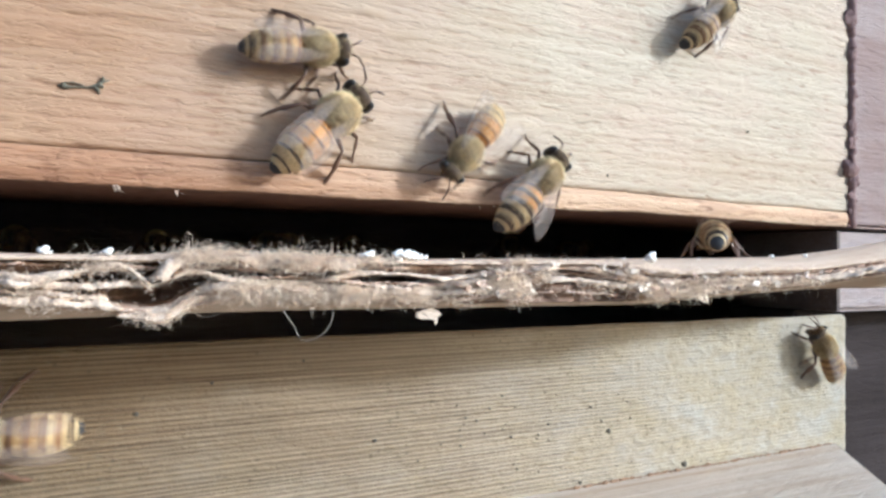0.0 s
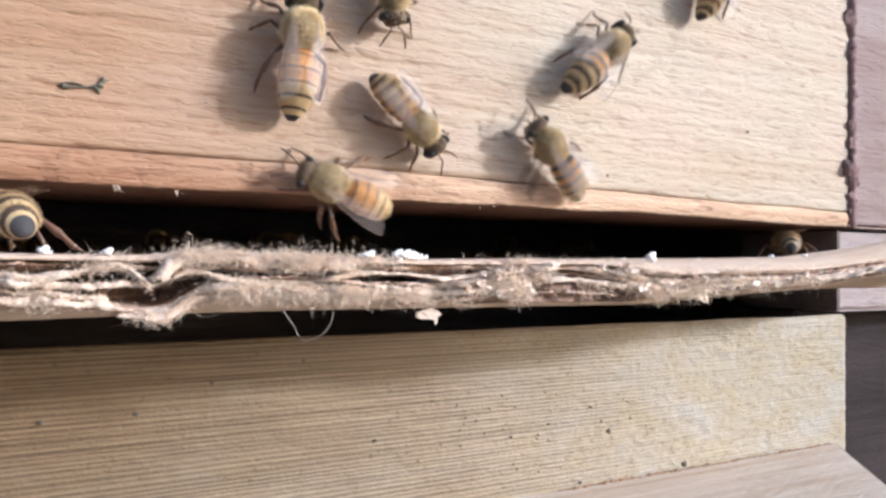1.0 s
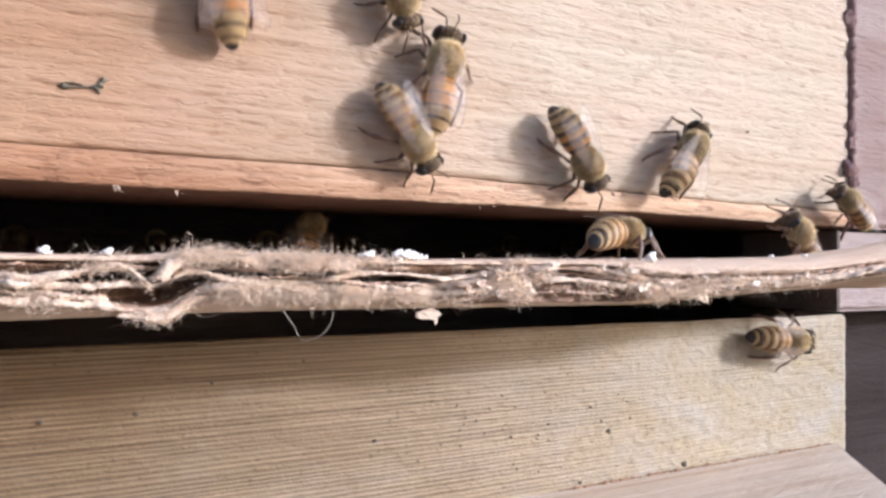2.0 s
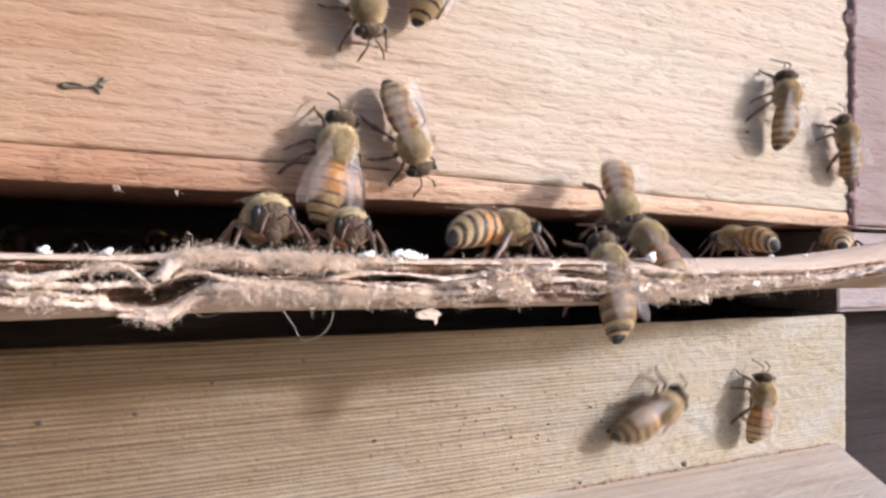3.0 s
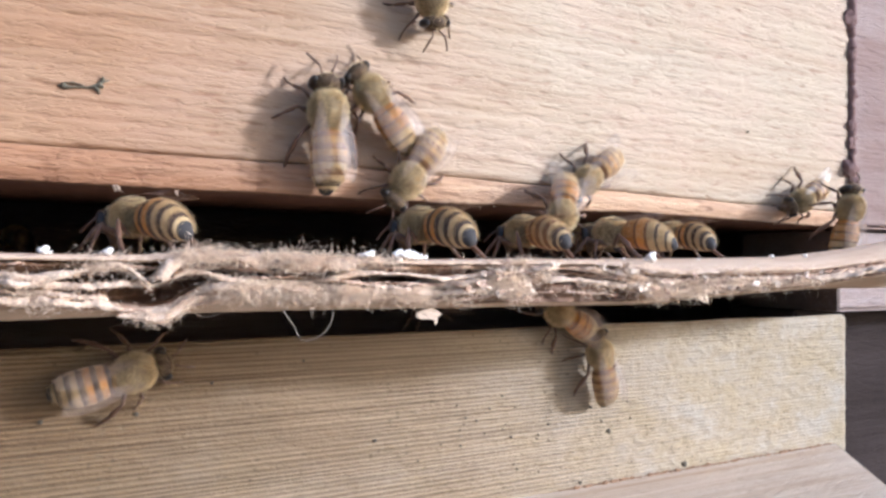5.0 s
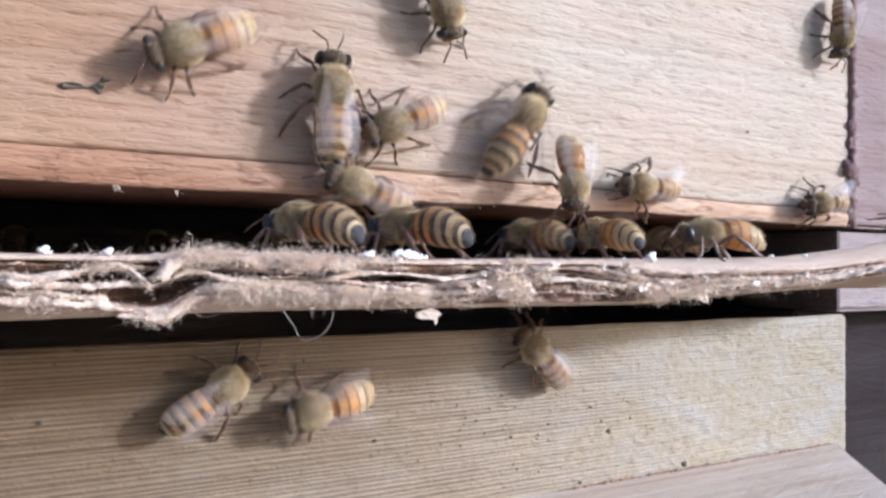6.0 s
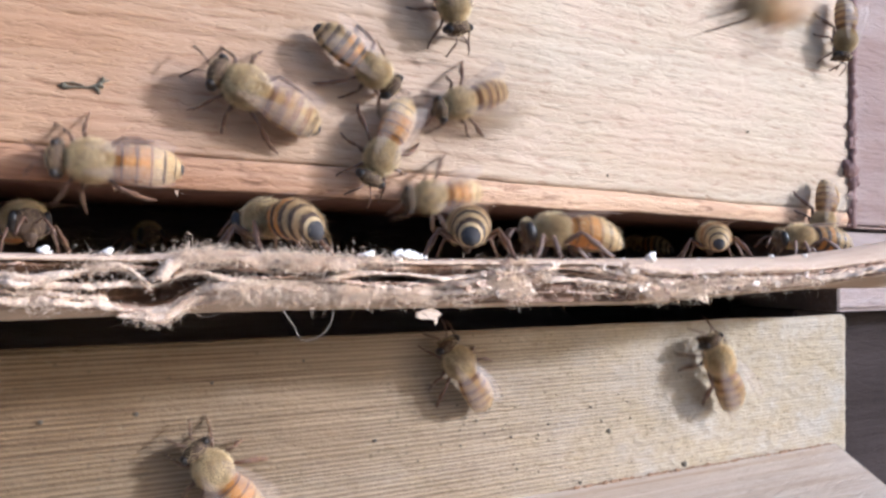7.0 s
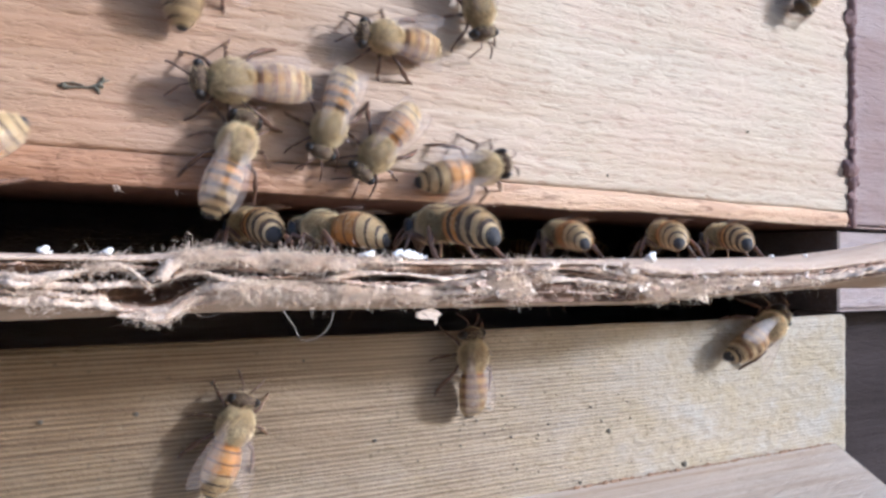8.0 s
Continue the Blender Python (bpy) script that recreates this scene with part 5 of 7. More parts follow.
    go(bee_l, [
        at(0, 30.7, -0.0, 42.8, 90, 89, 0), at(0.6, 30.7, -0.0, 38.0, 90, 89, 0), at(0.8, 30.7, -0.0, 33.9, 90, 88, 0), at(0.9, 31.1, -0.0, 32.0, 90, 85, 0),
        at(1.1, 31.4, -0.0, 31.2, 90, 88, 0), at(1.3, 32.5, -0.0, 30.4, 90, 83, 0), at(1.5, 33.6, -0.0, 30.2, 90, 76, 0), at(1.7, 33.6, -0.0, 31.1, 90, 79, 0),
        at(2.3, 30.5, -0.0, 30.9, 90, 72, 0), at(2.8, 28.6, -0.0, 29.8, 90, 75, 0), at(3, 28.1, -0.0, 29.3, 90, 81, 0), at(3.3, 29.6, -0.0, 29.3, 90, 83, 0),
        at(3.5, 30.5, -0.0, 29.2, -90, 84, 180), at(3.8, 31.3, -0.0, 30.2, -90, 84, 180), at(4.1, 31.9, -0.0, 29.7, -90, 86, 180),
        at(4.3, 32.9, -0.0, 29.6, 90, 90, 0), at(4.5, 33.7, -0.0, 30.1, 90, 88, 0), at(4.6, 34.8, -0.0, 31.0, 90, 83, 0), at(4.7, 35.3, -0.0, 31.5, 90, 81, 0),
        at(5.2, 36.8, -0.0, 31.6, 90, 79, 0), at(5.8, 38.2, -0.0, 31.2, 90, 75, 0), at(6, 38.4, -0.0, 30.7, 90, 77, 0), at(6.5, 38.9, -0.0, 31.3, 90, 76, 0),
        at(7, 39.2, -0.0, 31.4, 90, 76, 0), at(7.2, 39.4, -0.0, 32.3, 90, 76, 0), at(7.3, 40.4, -0.0, 33.4, 90, 74, 0), at(7.6, 40.6, -0.0, 34.8, 90, 77, 0),
        at(7.8, 41.1, -0.0, 34.2, 90, 80, 0), at(8, 42.8, -0.0, 31.4, 90, 75, 0)])
    go(bee_m, [
        at(0, 160.5, 72.9, 0.8, 0, -0, -124), at(0.75, 160.6, 72.9, 0.8, 0, -0, -122), at(1.2, 146.9, 72.8, 0.8, 0, -0, -120),
        at(1.4, 75.6, 2.0, 0.6, 0, -0, -126), at(1.45, 72.3, -1.8, 3.1, -36, -19, -139), at(1.5, 69.0, -5.5, 5.5, -74, -41, -138),
        at(1.55, 71.2, -6.7, 9.1, -176, -60, -92), at(1.6, 72.7, -8.7, 8.7, 95, -55, -43), at(1.7, 74.5, -5.0, 13.4, 152, -71, -71),
        at(1.9, 78.8, 0.0, 16.8, 90, -65, 0), at(2.3, 79.2, 0.0, 17.7, 90, -17, 0), at(2.45, 73.4, 0.0, 15.1, 90, 26, 0), at(2.6, 67.7, 0.0, 12.5, 90, 70, 0),
        at(2.8, 67.1, 0.0, 10.0, 90, 84, 0), at(3, 60.4, -6.8, 5.0, -23, 55, -121), at(3.1, 57.7, -6.7, 7.2, -39, 41, -147),
        at(3.2, 57.3, -6.5, 5.6, -39, 33, -146), at(3.3, 57.5, -6.0, 4.6, -38, 33, -145), at(3.5, 59.2, -4.7, 0.5, 0, -0, -138),
        at(3.8, 66.0, 4.4, 0.5, 0, -0, -140), at(4.55, 66.0, 4.4, 0.5, 0, -0, -140), at(5, 117.9, 73.7, 0.8, 0, -0, -148),
        at(7.55, 117.9, 73.7, 0.8, 0, -0, -148), at(8, 117.9, 73.7, 0.8, 0, -0, -148)])
    go(bee_n, [
        at(0, 123.0, 76.1, 0.8, 0, -0, 28), at(0.85, 123.1, 75.9, 0.8, 0, -0, 22), at(1.3, 86.7, 37.6, 0.7, 0, -0, 32), at(1.4, 64.2, 9.7, 0.5, 0, -0, 46),
        at(1.5, 67.3, 7.6, 0.5, 0, -0, 42), at(1.6, 61.3, -5.3, 0.4, 0, -0, 18), at(1.7, 63.4, -8.4, 0.5, 0, -0, 16), at(2.1, 59.1, -11.0, 0.4, 0, -0, 26),
        at(2.3, 56.1, -12.0, 0.7, 12, -33, 51), at(2.5, 53.1, -13.1, 0.9, 1, -67, 89), at(2.8, 52.7, -13.6, -0.6, 5, -68, 84),
        at(3, 51.1, -15.1, -1.6, 8, -65, 80), at(3.1, 50.8, -15.1, -0.7, 6, -66, 82), at(3.2, 51.3, -14.0, -0.0, 4, -64, 85),
        at(3.3, 52.6, -12.9, 1.0, 10, -50, 77), at(3.4, 52.7, -11.9, 1.7, 9, -48, 78), at(3.5, 52.0, -11.9, 1.6, 10, -46, 77),
        at(3.6, 50.7, -12.7, 0.4, 0, -0, 76), at(3.7, 50.1, -11.7, 0.4, 0, -0, 82), at(3.8, 49.9, -10.7, 0.4, 0, -0, 88), at(4, 49.8, -9.7, 0.4, 0, -0, 98),
        at(4.2, 48.9, -9.7, 0.3, 0, -0, 96), at(4.4, 50.7, -9.7, 0.4, 0, -0, 102), at(4.5, 48.9, -9.7, 0.3, 0, -0, 98), at(4.6, 46.3, -8.7, 0.3, 0, -0, 96),
        at(4.7, 45.4, -7.7, 0.3, 0, -0, 94), at(5.2, 48.9, -6.7, 0.3, 0, -0, 92), at(5.8, 52.2, -5.7, 0.4, 0, -0, 88), at(5.9, 54.6, -5.7, 0.4, 0, -0, 98),
        at(6, 52.2, 0.3, 0.4, 0, -0, 100), at(6.2, 53.6, 6.3, 0.4, 0, -0, 96), at(6.5, 66.0, 32.0, 0.5, 0, -0, 92), at(7, 97.6, 77.1, 0.8, 0, -0, 104), at(8, 97.6, 77.1, 0.8, 0, -0, 116)])
    go(bee_o, [
        at(0, 168.4, 77.3, 0.8, 0, -0, 106), at(1.85, 168.2, 77.2, 0.8, 0, -0, 112), at(2.3, 86.9, 7.3, 0.7, 0, -0, 80), at(2.8, 68.5, -6.7, 0.5, 0, -0, 74),
        at(3, 60.5, -11.9, 0.6, 3, -44, 85), at(3.1, 59.1, -13.8, 0.4, 0, -0, 68), at(3.3, 60.5, -11.8, 0.4, 0, -0, 68), at(3.5, 60.4, -9.9, 0.4, 0, -0, 66),
        at(3.7, 60.5, -7.8, 0.4, 0, -0, 72), at(3.9, 61.4, -4.7, 0.5, 0, -0, 84), at(4, 61.9, -2.7, 0.5, 0, -0, 88), at(4.2, 63.1, 0.3, 0.5, 0, -0, 88),
        at(4.4, 68.8, 8.3, 0.5, 0, -0, 84), at(5.55, 68.8, 8.3, 0.5, 0, -0, 84), at(6, 124.9, 77.1, 0.8, 0, -0, 116), at(6.55, 124.7, 77.0, 0.8, 0, -0, 122),
        at(7, 67.0, 10.3, 0.5, 0, -0, 88), at(7.2, 59.7, -0.7, 0.4, 0, -0, 76), at(7.3, 59.7, -0.9, 0.4, 0, -0, 62), at(7.5, 60.4, -1.0, 0.4, 0, -0, 58),
        at(7.6, 60.2, -2.1, 0.4, 0, -0, 56), at(7.7, 61.5, -1.9, 0.4, 0, -0, 64), at(7.8, 61.2, -1.7, 0.5, 0, -0, 82), at(8, 57.7, 0.3, 0.4, 0, -0, 78)])
    go(bee_p, [
        at(0, 191.6, 77.1, 0.8, 0, -0, 102), at(1.95, 191.4, 77.1, 0.8, 0, -0, 108), at(2.4, 107.9, 10.2, 0.8, 0, -0, 92), at(2.8, 89.0, -3.8, 0.8, 0, -0, 86),
        at(3, 85.0, -5.8, 0.7, 0, -0, 86), at(3.2, 81.1, -5.8, 0.7, 0, -0, 86), at(3.4, 75.9, -5.8, 0.6, 0, -0, 90), at(3.6, 74.0, -6.8, 0.6, 0, -0, 92),
        at(3.8, 73.8, -6.8, 0.6, 0, -0, 96), at(3.9, 71.1, -8.3, 2.9, -16, -25, 122), at(4, 68.3, -9.9, 5.3, -47, -37, 162),
        at(4.1, 69.2, -6.0, 6.7, -52, -25, 180), at(4.2, 70.2, -3.1, 8.2, -50, -17, 180), at(4.3, 70.7, 0.0, 12.9, -90, -13, 180),
        at(4.4, 66.8, 0.0, 14.2, -90, -11, 180), at(4.5, 63.3, 0.0, 14.2, -90, 7, 180), at(4.6, 58.7, 0.0, 12.8, -90, 25, 180),
        at(4.7, 58.0, 0.0, 12.0, -90, 54, 180), at(5.2, 62.6, 0.0, 11.0, -90, 17, 180), at(5.8, 69.0, 0.0, 11.7, -90, 2, 180),
        at(6, 69.8, 0.0, 10.9, -90, -3, 180), at(6.1, 70.4, 0.0, 13.3, -90, -6, 180), at(6.2, 67.7, 0.0, 15.9, -90, -28, 180),
        at(6.3, 65.8, 0.0, 18.2, -90, -39, 180), at(6.4, 63.1, 0.0, 19.2, -90, -24, 180), at(6.5, 60.6, 0.0, 19.7, -90, -23, 180),
        at(6.6, 57.2, 0.0, 19.3, -90, -6, 180), at(6.7, 49.7, 0.0, 19.0, -90, 16, 180), at(6.8, 45.7, 0.0, 18.4, -90, 15, 180),
        at(6.9, 41.8, 0.0, 17.7, -90, 20, 180), at(7, 40.3, 0.0, 19.4, -90, 21, 180), at(7.1, 39.6, 0.0, 21.5, -90, 13, 180),
        at(7.2, 35.5, 0.0, 20.8, -90, 23, 180), at(7.3, 34.6, 0.0, 23.8, -90, -33, 180), at(7.4, 33.0, 0.0, 25.5, -90, -29, 180),
        at(7.5, 32.8, 0.0, 26.2, -90, -29, 180), at(7.6, 33.7, 0.0, 25.8, -90, -26, 180), at(7.7, 32.7, 0.0, 26.1, -90, -21, 180),
        at(7.8, 32.8, 0.0, 25.8, -90, -3, 180), at(8, 30.4, 0.0, 26.0, -90, -3, 180)])
    go(bee_q, [
        at(0, 235.5, 77.4, 0.8, 0, -0, 98), at(1.55, 235.3, 77.4, 0.8, 0, -0, 104), at(1.775, 165.2, 36.1, 2.3, -18, -34, 136),
        at(2, 95.2, -5.1, 3.9, -66, -46, -166), at(2.4, 99.2, -0.0, 15.6, -90, -76, 180), at(2.8, 98.5, -0.0, 23.6, -90, -88, 180),
        at(2.9, 99.5, -0.0, 24.6, -90, -90, 180), at(3, 100.1, -0.0, 27.5, 90, -88, 0), at(3.1, 100.5, -0.0, 29.0, 90, -82, 0),
        at(3.2, 103.0, -0.0, 32.7, 90, -66, 0), at(3.3, 106.7, -0.0, 37.4, 90, -65, 0), at(3.4, 107.2, -0.0, 38.6, 90, -64, 0),
        at(3.5, 108.3, -0.0, 41.6, 90, -62, 0), at(3.6, 109.1, -0.0, 44.8, 90, -57, 0), at(3.7, 109.9, -0.0, 50.2, 90, -62, 0),
        at(4, 110.6, -0.0, 61.6, 90, -64, 0), at(7.55, 110.6, -0.0, 61.6, 90, -64, 0), at(8, 110.6, -0.0, 62.4, 90, -64, 0)])
    go(bee_r, [
        at(0, 170.0, 0.9, 14.0, -90, 10, 180), at(1, 165.0, 0.9, 14.0, -90, 10, 180), at(1.2, 141.0, 0.9, 9.0, -90, 10, 180),
        at(1.3, 131.0, -0.5, 7.5, -78, 10, 180), at(1.5, 124.0, -3.0, 6.2, -58, 8, -176), at(1.6, 112.7, -4.4, 5.5, -48, 5, -172), at(1.7, 113.3, -3.4, 5.7, -49, 7, -172),
        at(1.95, 114.3, -1.7, 9.4, -68, -24, 178), at(2.2, 115.2, 0.0, 13.1, -90, -57, 180), at(2.8, 115.0, 0.0, 26.3, -90, -69, 180),
        at(3, 116.1, 0.0, 22.5, -90, -73, 180), at(3.2, 116.9, 0.0, 19.6, -90, -50, 180), at(3.4, 114.3, 0.0, 17.9, -90, -47, 180),
        at(3.6, 111.9, 0.0, 16.7, -90, -59, 180), at(3.8, 109.6, 0.0, 18.0, -90, -20, 180), at(4, 106.5, 0.0, 14.0, -90, -33, 180),
        at(4.2, 105.2, 0.0, 13.2, -90, -29, 180), at(4.3, 104.2, 0.0, 12.2, -90, 10, 180), at(4.4, 103.3, 0.0, 11.2, -90, 49, 180),
        at(4.6, 102.5, 0.0, 10.2, -90, 46, 180), at(4.7, 100.6, 0.0, 9.9, -90, 27, 180), at(5.2, 107.6, 0.0, 11.2, -90, 23, 180),
        at(5.8, 110.2, 0.0, 12.0, -90, 9, 180), at(6, 109.1, 0.0, 10.3, -90, 7, 180), at(6.2, 106.7, 0.0, 10.4, -90, 31, 180),
        at(6.4, 107.9, 0.0, 9.2, -90, 66, 180), at(6.6, 108.9, 0.0, 9.6, -90, 69, 180), at(6.8, 108.6, 0.0, 8.2, -90, 70, 180),
        at(7, 109.6, 0.0, 7.0, -90, 72, 180), at(7.1, 109.3, -2.2, 3.9, -25, 39, -137), at(7.2, 109.0, -4.3, 0.8, 0, -0, -142),
        at(7.4, 114.6, -0.4, 0.8, 0, -0, -140), at(8, 221.0, 73.4, 0.8, 0, -0, -134)])
    go(bee_s, [
        at(0, 235.6, 77.3, 0.8, 0, -0, 96), at(1.95, 235.4, 77.3, 0.8, 0, -0, 102), at(2.4, 125.8, 6.1, 0.8, 0, -0, 62), at(2.8, 110.6, -4.4, 0.8, 0, -0, 44),
        at(3.2, 107.7, -6.5, 0.8, 0, -0, 40), at(3.6, 108.7, -6.4, 0.8, 0, -0, 44), at(4, 102.1, -6.9, 0.8, 0, -0, 64), at(4.2, 99.0, -7.9, 0.8, 0, -0, 64),
        at(4.4, 106.3, -8.1, 0.8, 0, -0, 22), at(4.6, 108.6, -8.1, 0.8, 0, -0, 22), at(4.65, 108.5, -7.3, 5.2, 24, -31, 23),
        at(4.7, 108.3, -6.5, 9.6, 65, -58, 0), at(5.2, 104.8, -6.3, 7.9, -81, -79, 180), at(5.35, 98.4, -8.1, 5.6, -60, -45, 173),
        at(5.5, 91.9, -9.9, 3.4, -50, -11, 180), at(5.8, 80.0, -12.0, 2.3, -49, -1, 180), at(5.9, 72.3, -12.8, 0.6, 0, -0, 148),
        at(6, 70.9, -13.4, 0.6, 0, -0, 164), at(6.1, 65.7, -13.3, 0.5, 0, -0, 162), at(6.2, 58.3, -13.7, 0.5, 0, -0, 172),
        at(6.3, 53.3, -14.9, 0.4, 0, -0, 178), at(6.4, 51.8, -15.5, 0.4, 0, -0, 168), at(6.5, 50.2, -16.6, 0.4, 0, -0, 170),
        at(6.7, 50.0, -16.8, 0.4, 0, -0, 174), at(6.9, 49.2, -15.4, 0.4, 0, -0, 166), at(7, 46.8, -13.4, 0.3, 0, -0, 164),
        at(7.1, 46.4, -11.0, 0.3, 0, -0, 156), at(7.2, 47.0, -7.7, 0.3, 0, -0, 96), at(7.3, 46.3, -5.7, 0.3, 0, -0, 74), at(7.4, 46.0, -0.5, 0.3, 0, -0, 84),
        at(7.5, 45.8, 6.0, 0.3, 0, -0, 86), at(7.6, 49.0, 14.0, 0.4, 0, -0, 74), at(8, 84.0, 77.3, 0.8, 0, -0, 76)])
    go(bee_t, [
        at(0, 109.2, -18.0, 156.0, -53, 29, 180), at(2.95, 109.2, -18.0, 156.0, -53, 29, 180), at(3.4, 108.8, -18.1, 121.0, -51, 21, 180),
        at(3.6, 106.4, -18.1, 44.7, -49, -0, -180), at(3.7, 71.5, -33.5, 7.2, -90, -16, 180), at(3.8, 50.9, -35.5, 5.0, -90, -24, 180),
        at(3.9, 55.4, -29.5, 3.1, -90, -40, -180), at(4, 75.3, -18.8, -7.9, -94, -28, -173), at(4.1, 71.4, -7.7, -11.2, -70, -65, 180),
        at(4.2, 82.5, 0.0, -24.1, -90, -64, 180), at(4.3, 93.3, 0.0, -21.4, -90, -46, 180), at(4.4, 75.1, 0.0, -15.5, -90, -51, 180),
        at(4.5, 70.8, 0.0, -14.0, -90, -90, 180), at(4.6, 65.3, 0.0, -14.1, 90, -74, 0), at(4.7, 64.3, 0.0, -13.2, 90, -85, 0),
        at(5.2, 60.6, 0.0, -12.4, -90, -71, 180), at(5.8, 55.8, 0.0, -12.0, -90, -37, 180), at(5.9, 54.3, 0.0, -11.2, -90, -50, 180),
        at(6, 51.8, 0.0, -11.3, -90, -44, 180), at(6.1, 49.0, 0.0, -11.8, -90, -28, 180), at(6.2, 48.3, 0.0, -11.8, -90, -35, 180),
        at(6.3, 46.7, 0.0, -12.1, -90, -39, 180), at(6.4, 43.8, 0.0, -11.8, -90, -53, 180), at(6.5, 41.1, 0.0, -12.4, -90, -26, 180),
        at(6.6, 40.4, 0.0, -11.6, -90, -33, 180), at(6.7, 40.0, 0.0, -12.1, -90, -51, 180), at(6.9, 40.8, 0.0, -12.2, -90, -52, 180),
        at(7, 40.6, 0.0, -12.4, -90, -55, 180), at(7.1, 39.1, 0.0, -12.4, -90, -45, 180), at(7.3, 38.8, 0.0, -12.3, -90, -54, 180),
        at(7.5, 39.5, 0.0, -12.0, -90, -51, 180), at(7.6, 40.3, 0.0, -12.2, -90, -72, 180), at(7.7, 41.9, 0.0, -13.0, -90, -83, 180),
        at(7.8, 41.4, 0.0, -12.2, -90, -86, 180), at(8, 42.5, 0.0, -11.7, -90, -88, 180)])
    go(bee_u, [
        at(0, 165.0, 2.0, -2.0, 90, 28, 0), at(1.3, 158.0, 2.0, -2.0, 90, 28, 0), at(1.5, 133.0, 1.2, -5.0, 90, 28, 0),
        at(1.6, 126.0, 0.4, -8.0, 90, 26, 0), at(1.7, 116.5, -0.0, -12.5, 90, 20, 0), at(2.2, 98.0, -0.0, -12.0, 90, 0, 0),
        at(2.6, 84.5, -0.0, -11.5, 90, -6, 0), at(2.8, 80.6, -0.0, -14.0, 90, -16, 0), at(2.9, 77.0, -0.0, -15.5, 90, -26, 0),
        at(3, 73.9, -0.0, -20.7, 90, -25, 0), at(3.1, 70.9, -0.0, -24.4, 90, -34, 0), at(3.2, 69.7, -0.0, -23.5, -90, -90, 180),
        at(3.3, 71.2, -0.0, -24.4, -90, -79, 180), at(3.4, 70.4, -0.0, -27.1, -90, -76, 180), at(3.5, 67.1, -0.0, -28.7, -90, -78, 180),
        at(3.6, 67.4, -0.0, -32.0, -90, -73, 180), at(3.7, 67.4, -0.0, -38.2, -90, -74, 180), at(4.2, 67.0, -0.0, -49.3, -90, -71, 180),
        at(7.55, 67.0, -0.0, -49.3, -90, -71, 180), at(8, 67.0, -0.0, -49.9, -90, -71, 180)])
    go(bee_v, [
        at(0, 104.8, 0.0, -65.4, -90, -57, 180), at(1.95, 104.8, 0.0, -65.4, -90, -57, 180), at(2.4, 104.8, 0.0, -61.7, -90, -57, 180),
        at(2.7, 98.0, -9.3, -26.2, -58, -37, -172), at(2.8, 93.7, -7.3, -21.0, -56, -32, -172), at(2.9, 96.4, 0.0, -21.2, -90, -78, 180),
        at(3, 95.2, 0.0, -20.6, 90, -80, 0), at(3.1, 94.5, 0.0, -19.7, 90, -89, 0), at(3.2, 92.8, 0.0, -18.9, -90, -81, 180),
        at(3.3, 91.8, 0.0, -16.7, -90, -68, 180), at(3.4, 88.7, 0.0, -15.9, -90, -61, 180), at(3.5, 87.1, 0.0, -15.0, -90, -61, 180),
        at(3.6, 81.1, 0.0, -11.7, -90, -17, 180), at(3.7, 79.7, 0.0, -11.2, -90, -21, 180), at(3.8, 77.2, 0.0, -10.3, -90, -41, 180),
        at(3.9, 74.5, 0.0, -10.2, -90, -23, 180), at(4, 73.4, 0.0, -11.1, -90, -25, 180), at(4.2, 68.1, 0.0, -11.6, -90, -10, 180),
        at(4.3, 63.1, 0.0, -12.0, -90, -5, 180), at(4.4, 61.3, 0.0, -12.0, -90, -16, 180), at(4.5, 59.5, 0.0, -11.5, -90, -27, 180),
        at(4.6, 58.8, 0.0, -10.9, -90, -33, 180), at(4.7, 57.4, 0.0, -10.3, -90, -33, 180), at(5, 55.5, 0.0, -6.5, -90, -28, 180),
        at(5.3, 72.9, 26.9, -6.3, -49, -2, 180), at(8, 76.6, 31.9, -6.6, -49, -2, 180)])
    go(bee_w, [
        at(0, -19.9, 0.0, -10.2, 90, 4, 0), at(2.95, -19.9, 0.0, -10.2, 90, 4, 0), at(3.4, -14.0, 0.0, -9.7, 90, -0, 0), at(3.6, -8.7, 0.0, -9.6, 90, -1, 0),
        at(3.8, -7.4, 0.0, -10.0, 90, -5, 0), at(4, -5.8, 0.0, -10.3, 90, -8, 0), at(4.2, -4.7, 0.0, -10.1, 90, -12, 0), at(4.4, -1.3, 0.0, -10.2, 90, -16, 0),
        at(4.6, -0.0, 0.0, -10.5, 90, -13, 0), at(4.7, 1.0, 0.0, -10.5, 90, -13, 0), at(5.2, 6.4, 0.0, -11.9, 90, -18, 0),
        at(5.8, 12.7, 0.0, -12.3, 90, -30, 0), at(5.9, 13.3, 0.0, -12.3, 90, -25, 0), at(6, 13.2, 0.0, -13.2, 90, -35, 0),
        at(6.1, 14.2, 0.0, -12.9, 90, -31, 0), at(6.2, 14.8, 0.0, -12.3, 90, -31, 0), at(6.3, 15.7, 0.0, -11.7, 90, -28, 0),
        at(6.4, 22.8, 0.0, -6.3, 90, -20, 0), at(6.5, 32.3, 13.9, -5.5, 49, -3, 0), at(6.8, 38.2, 31.9, -6.2, 49, -1, 0), at(8, 38.2, 31.9, -6.2, 49, -1, 0)])
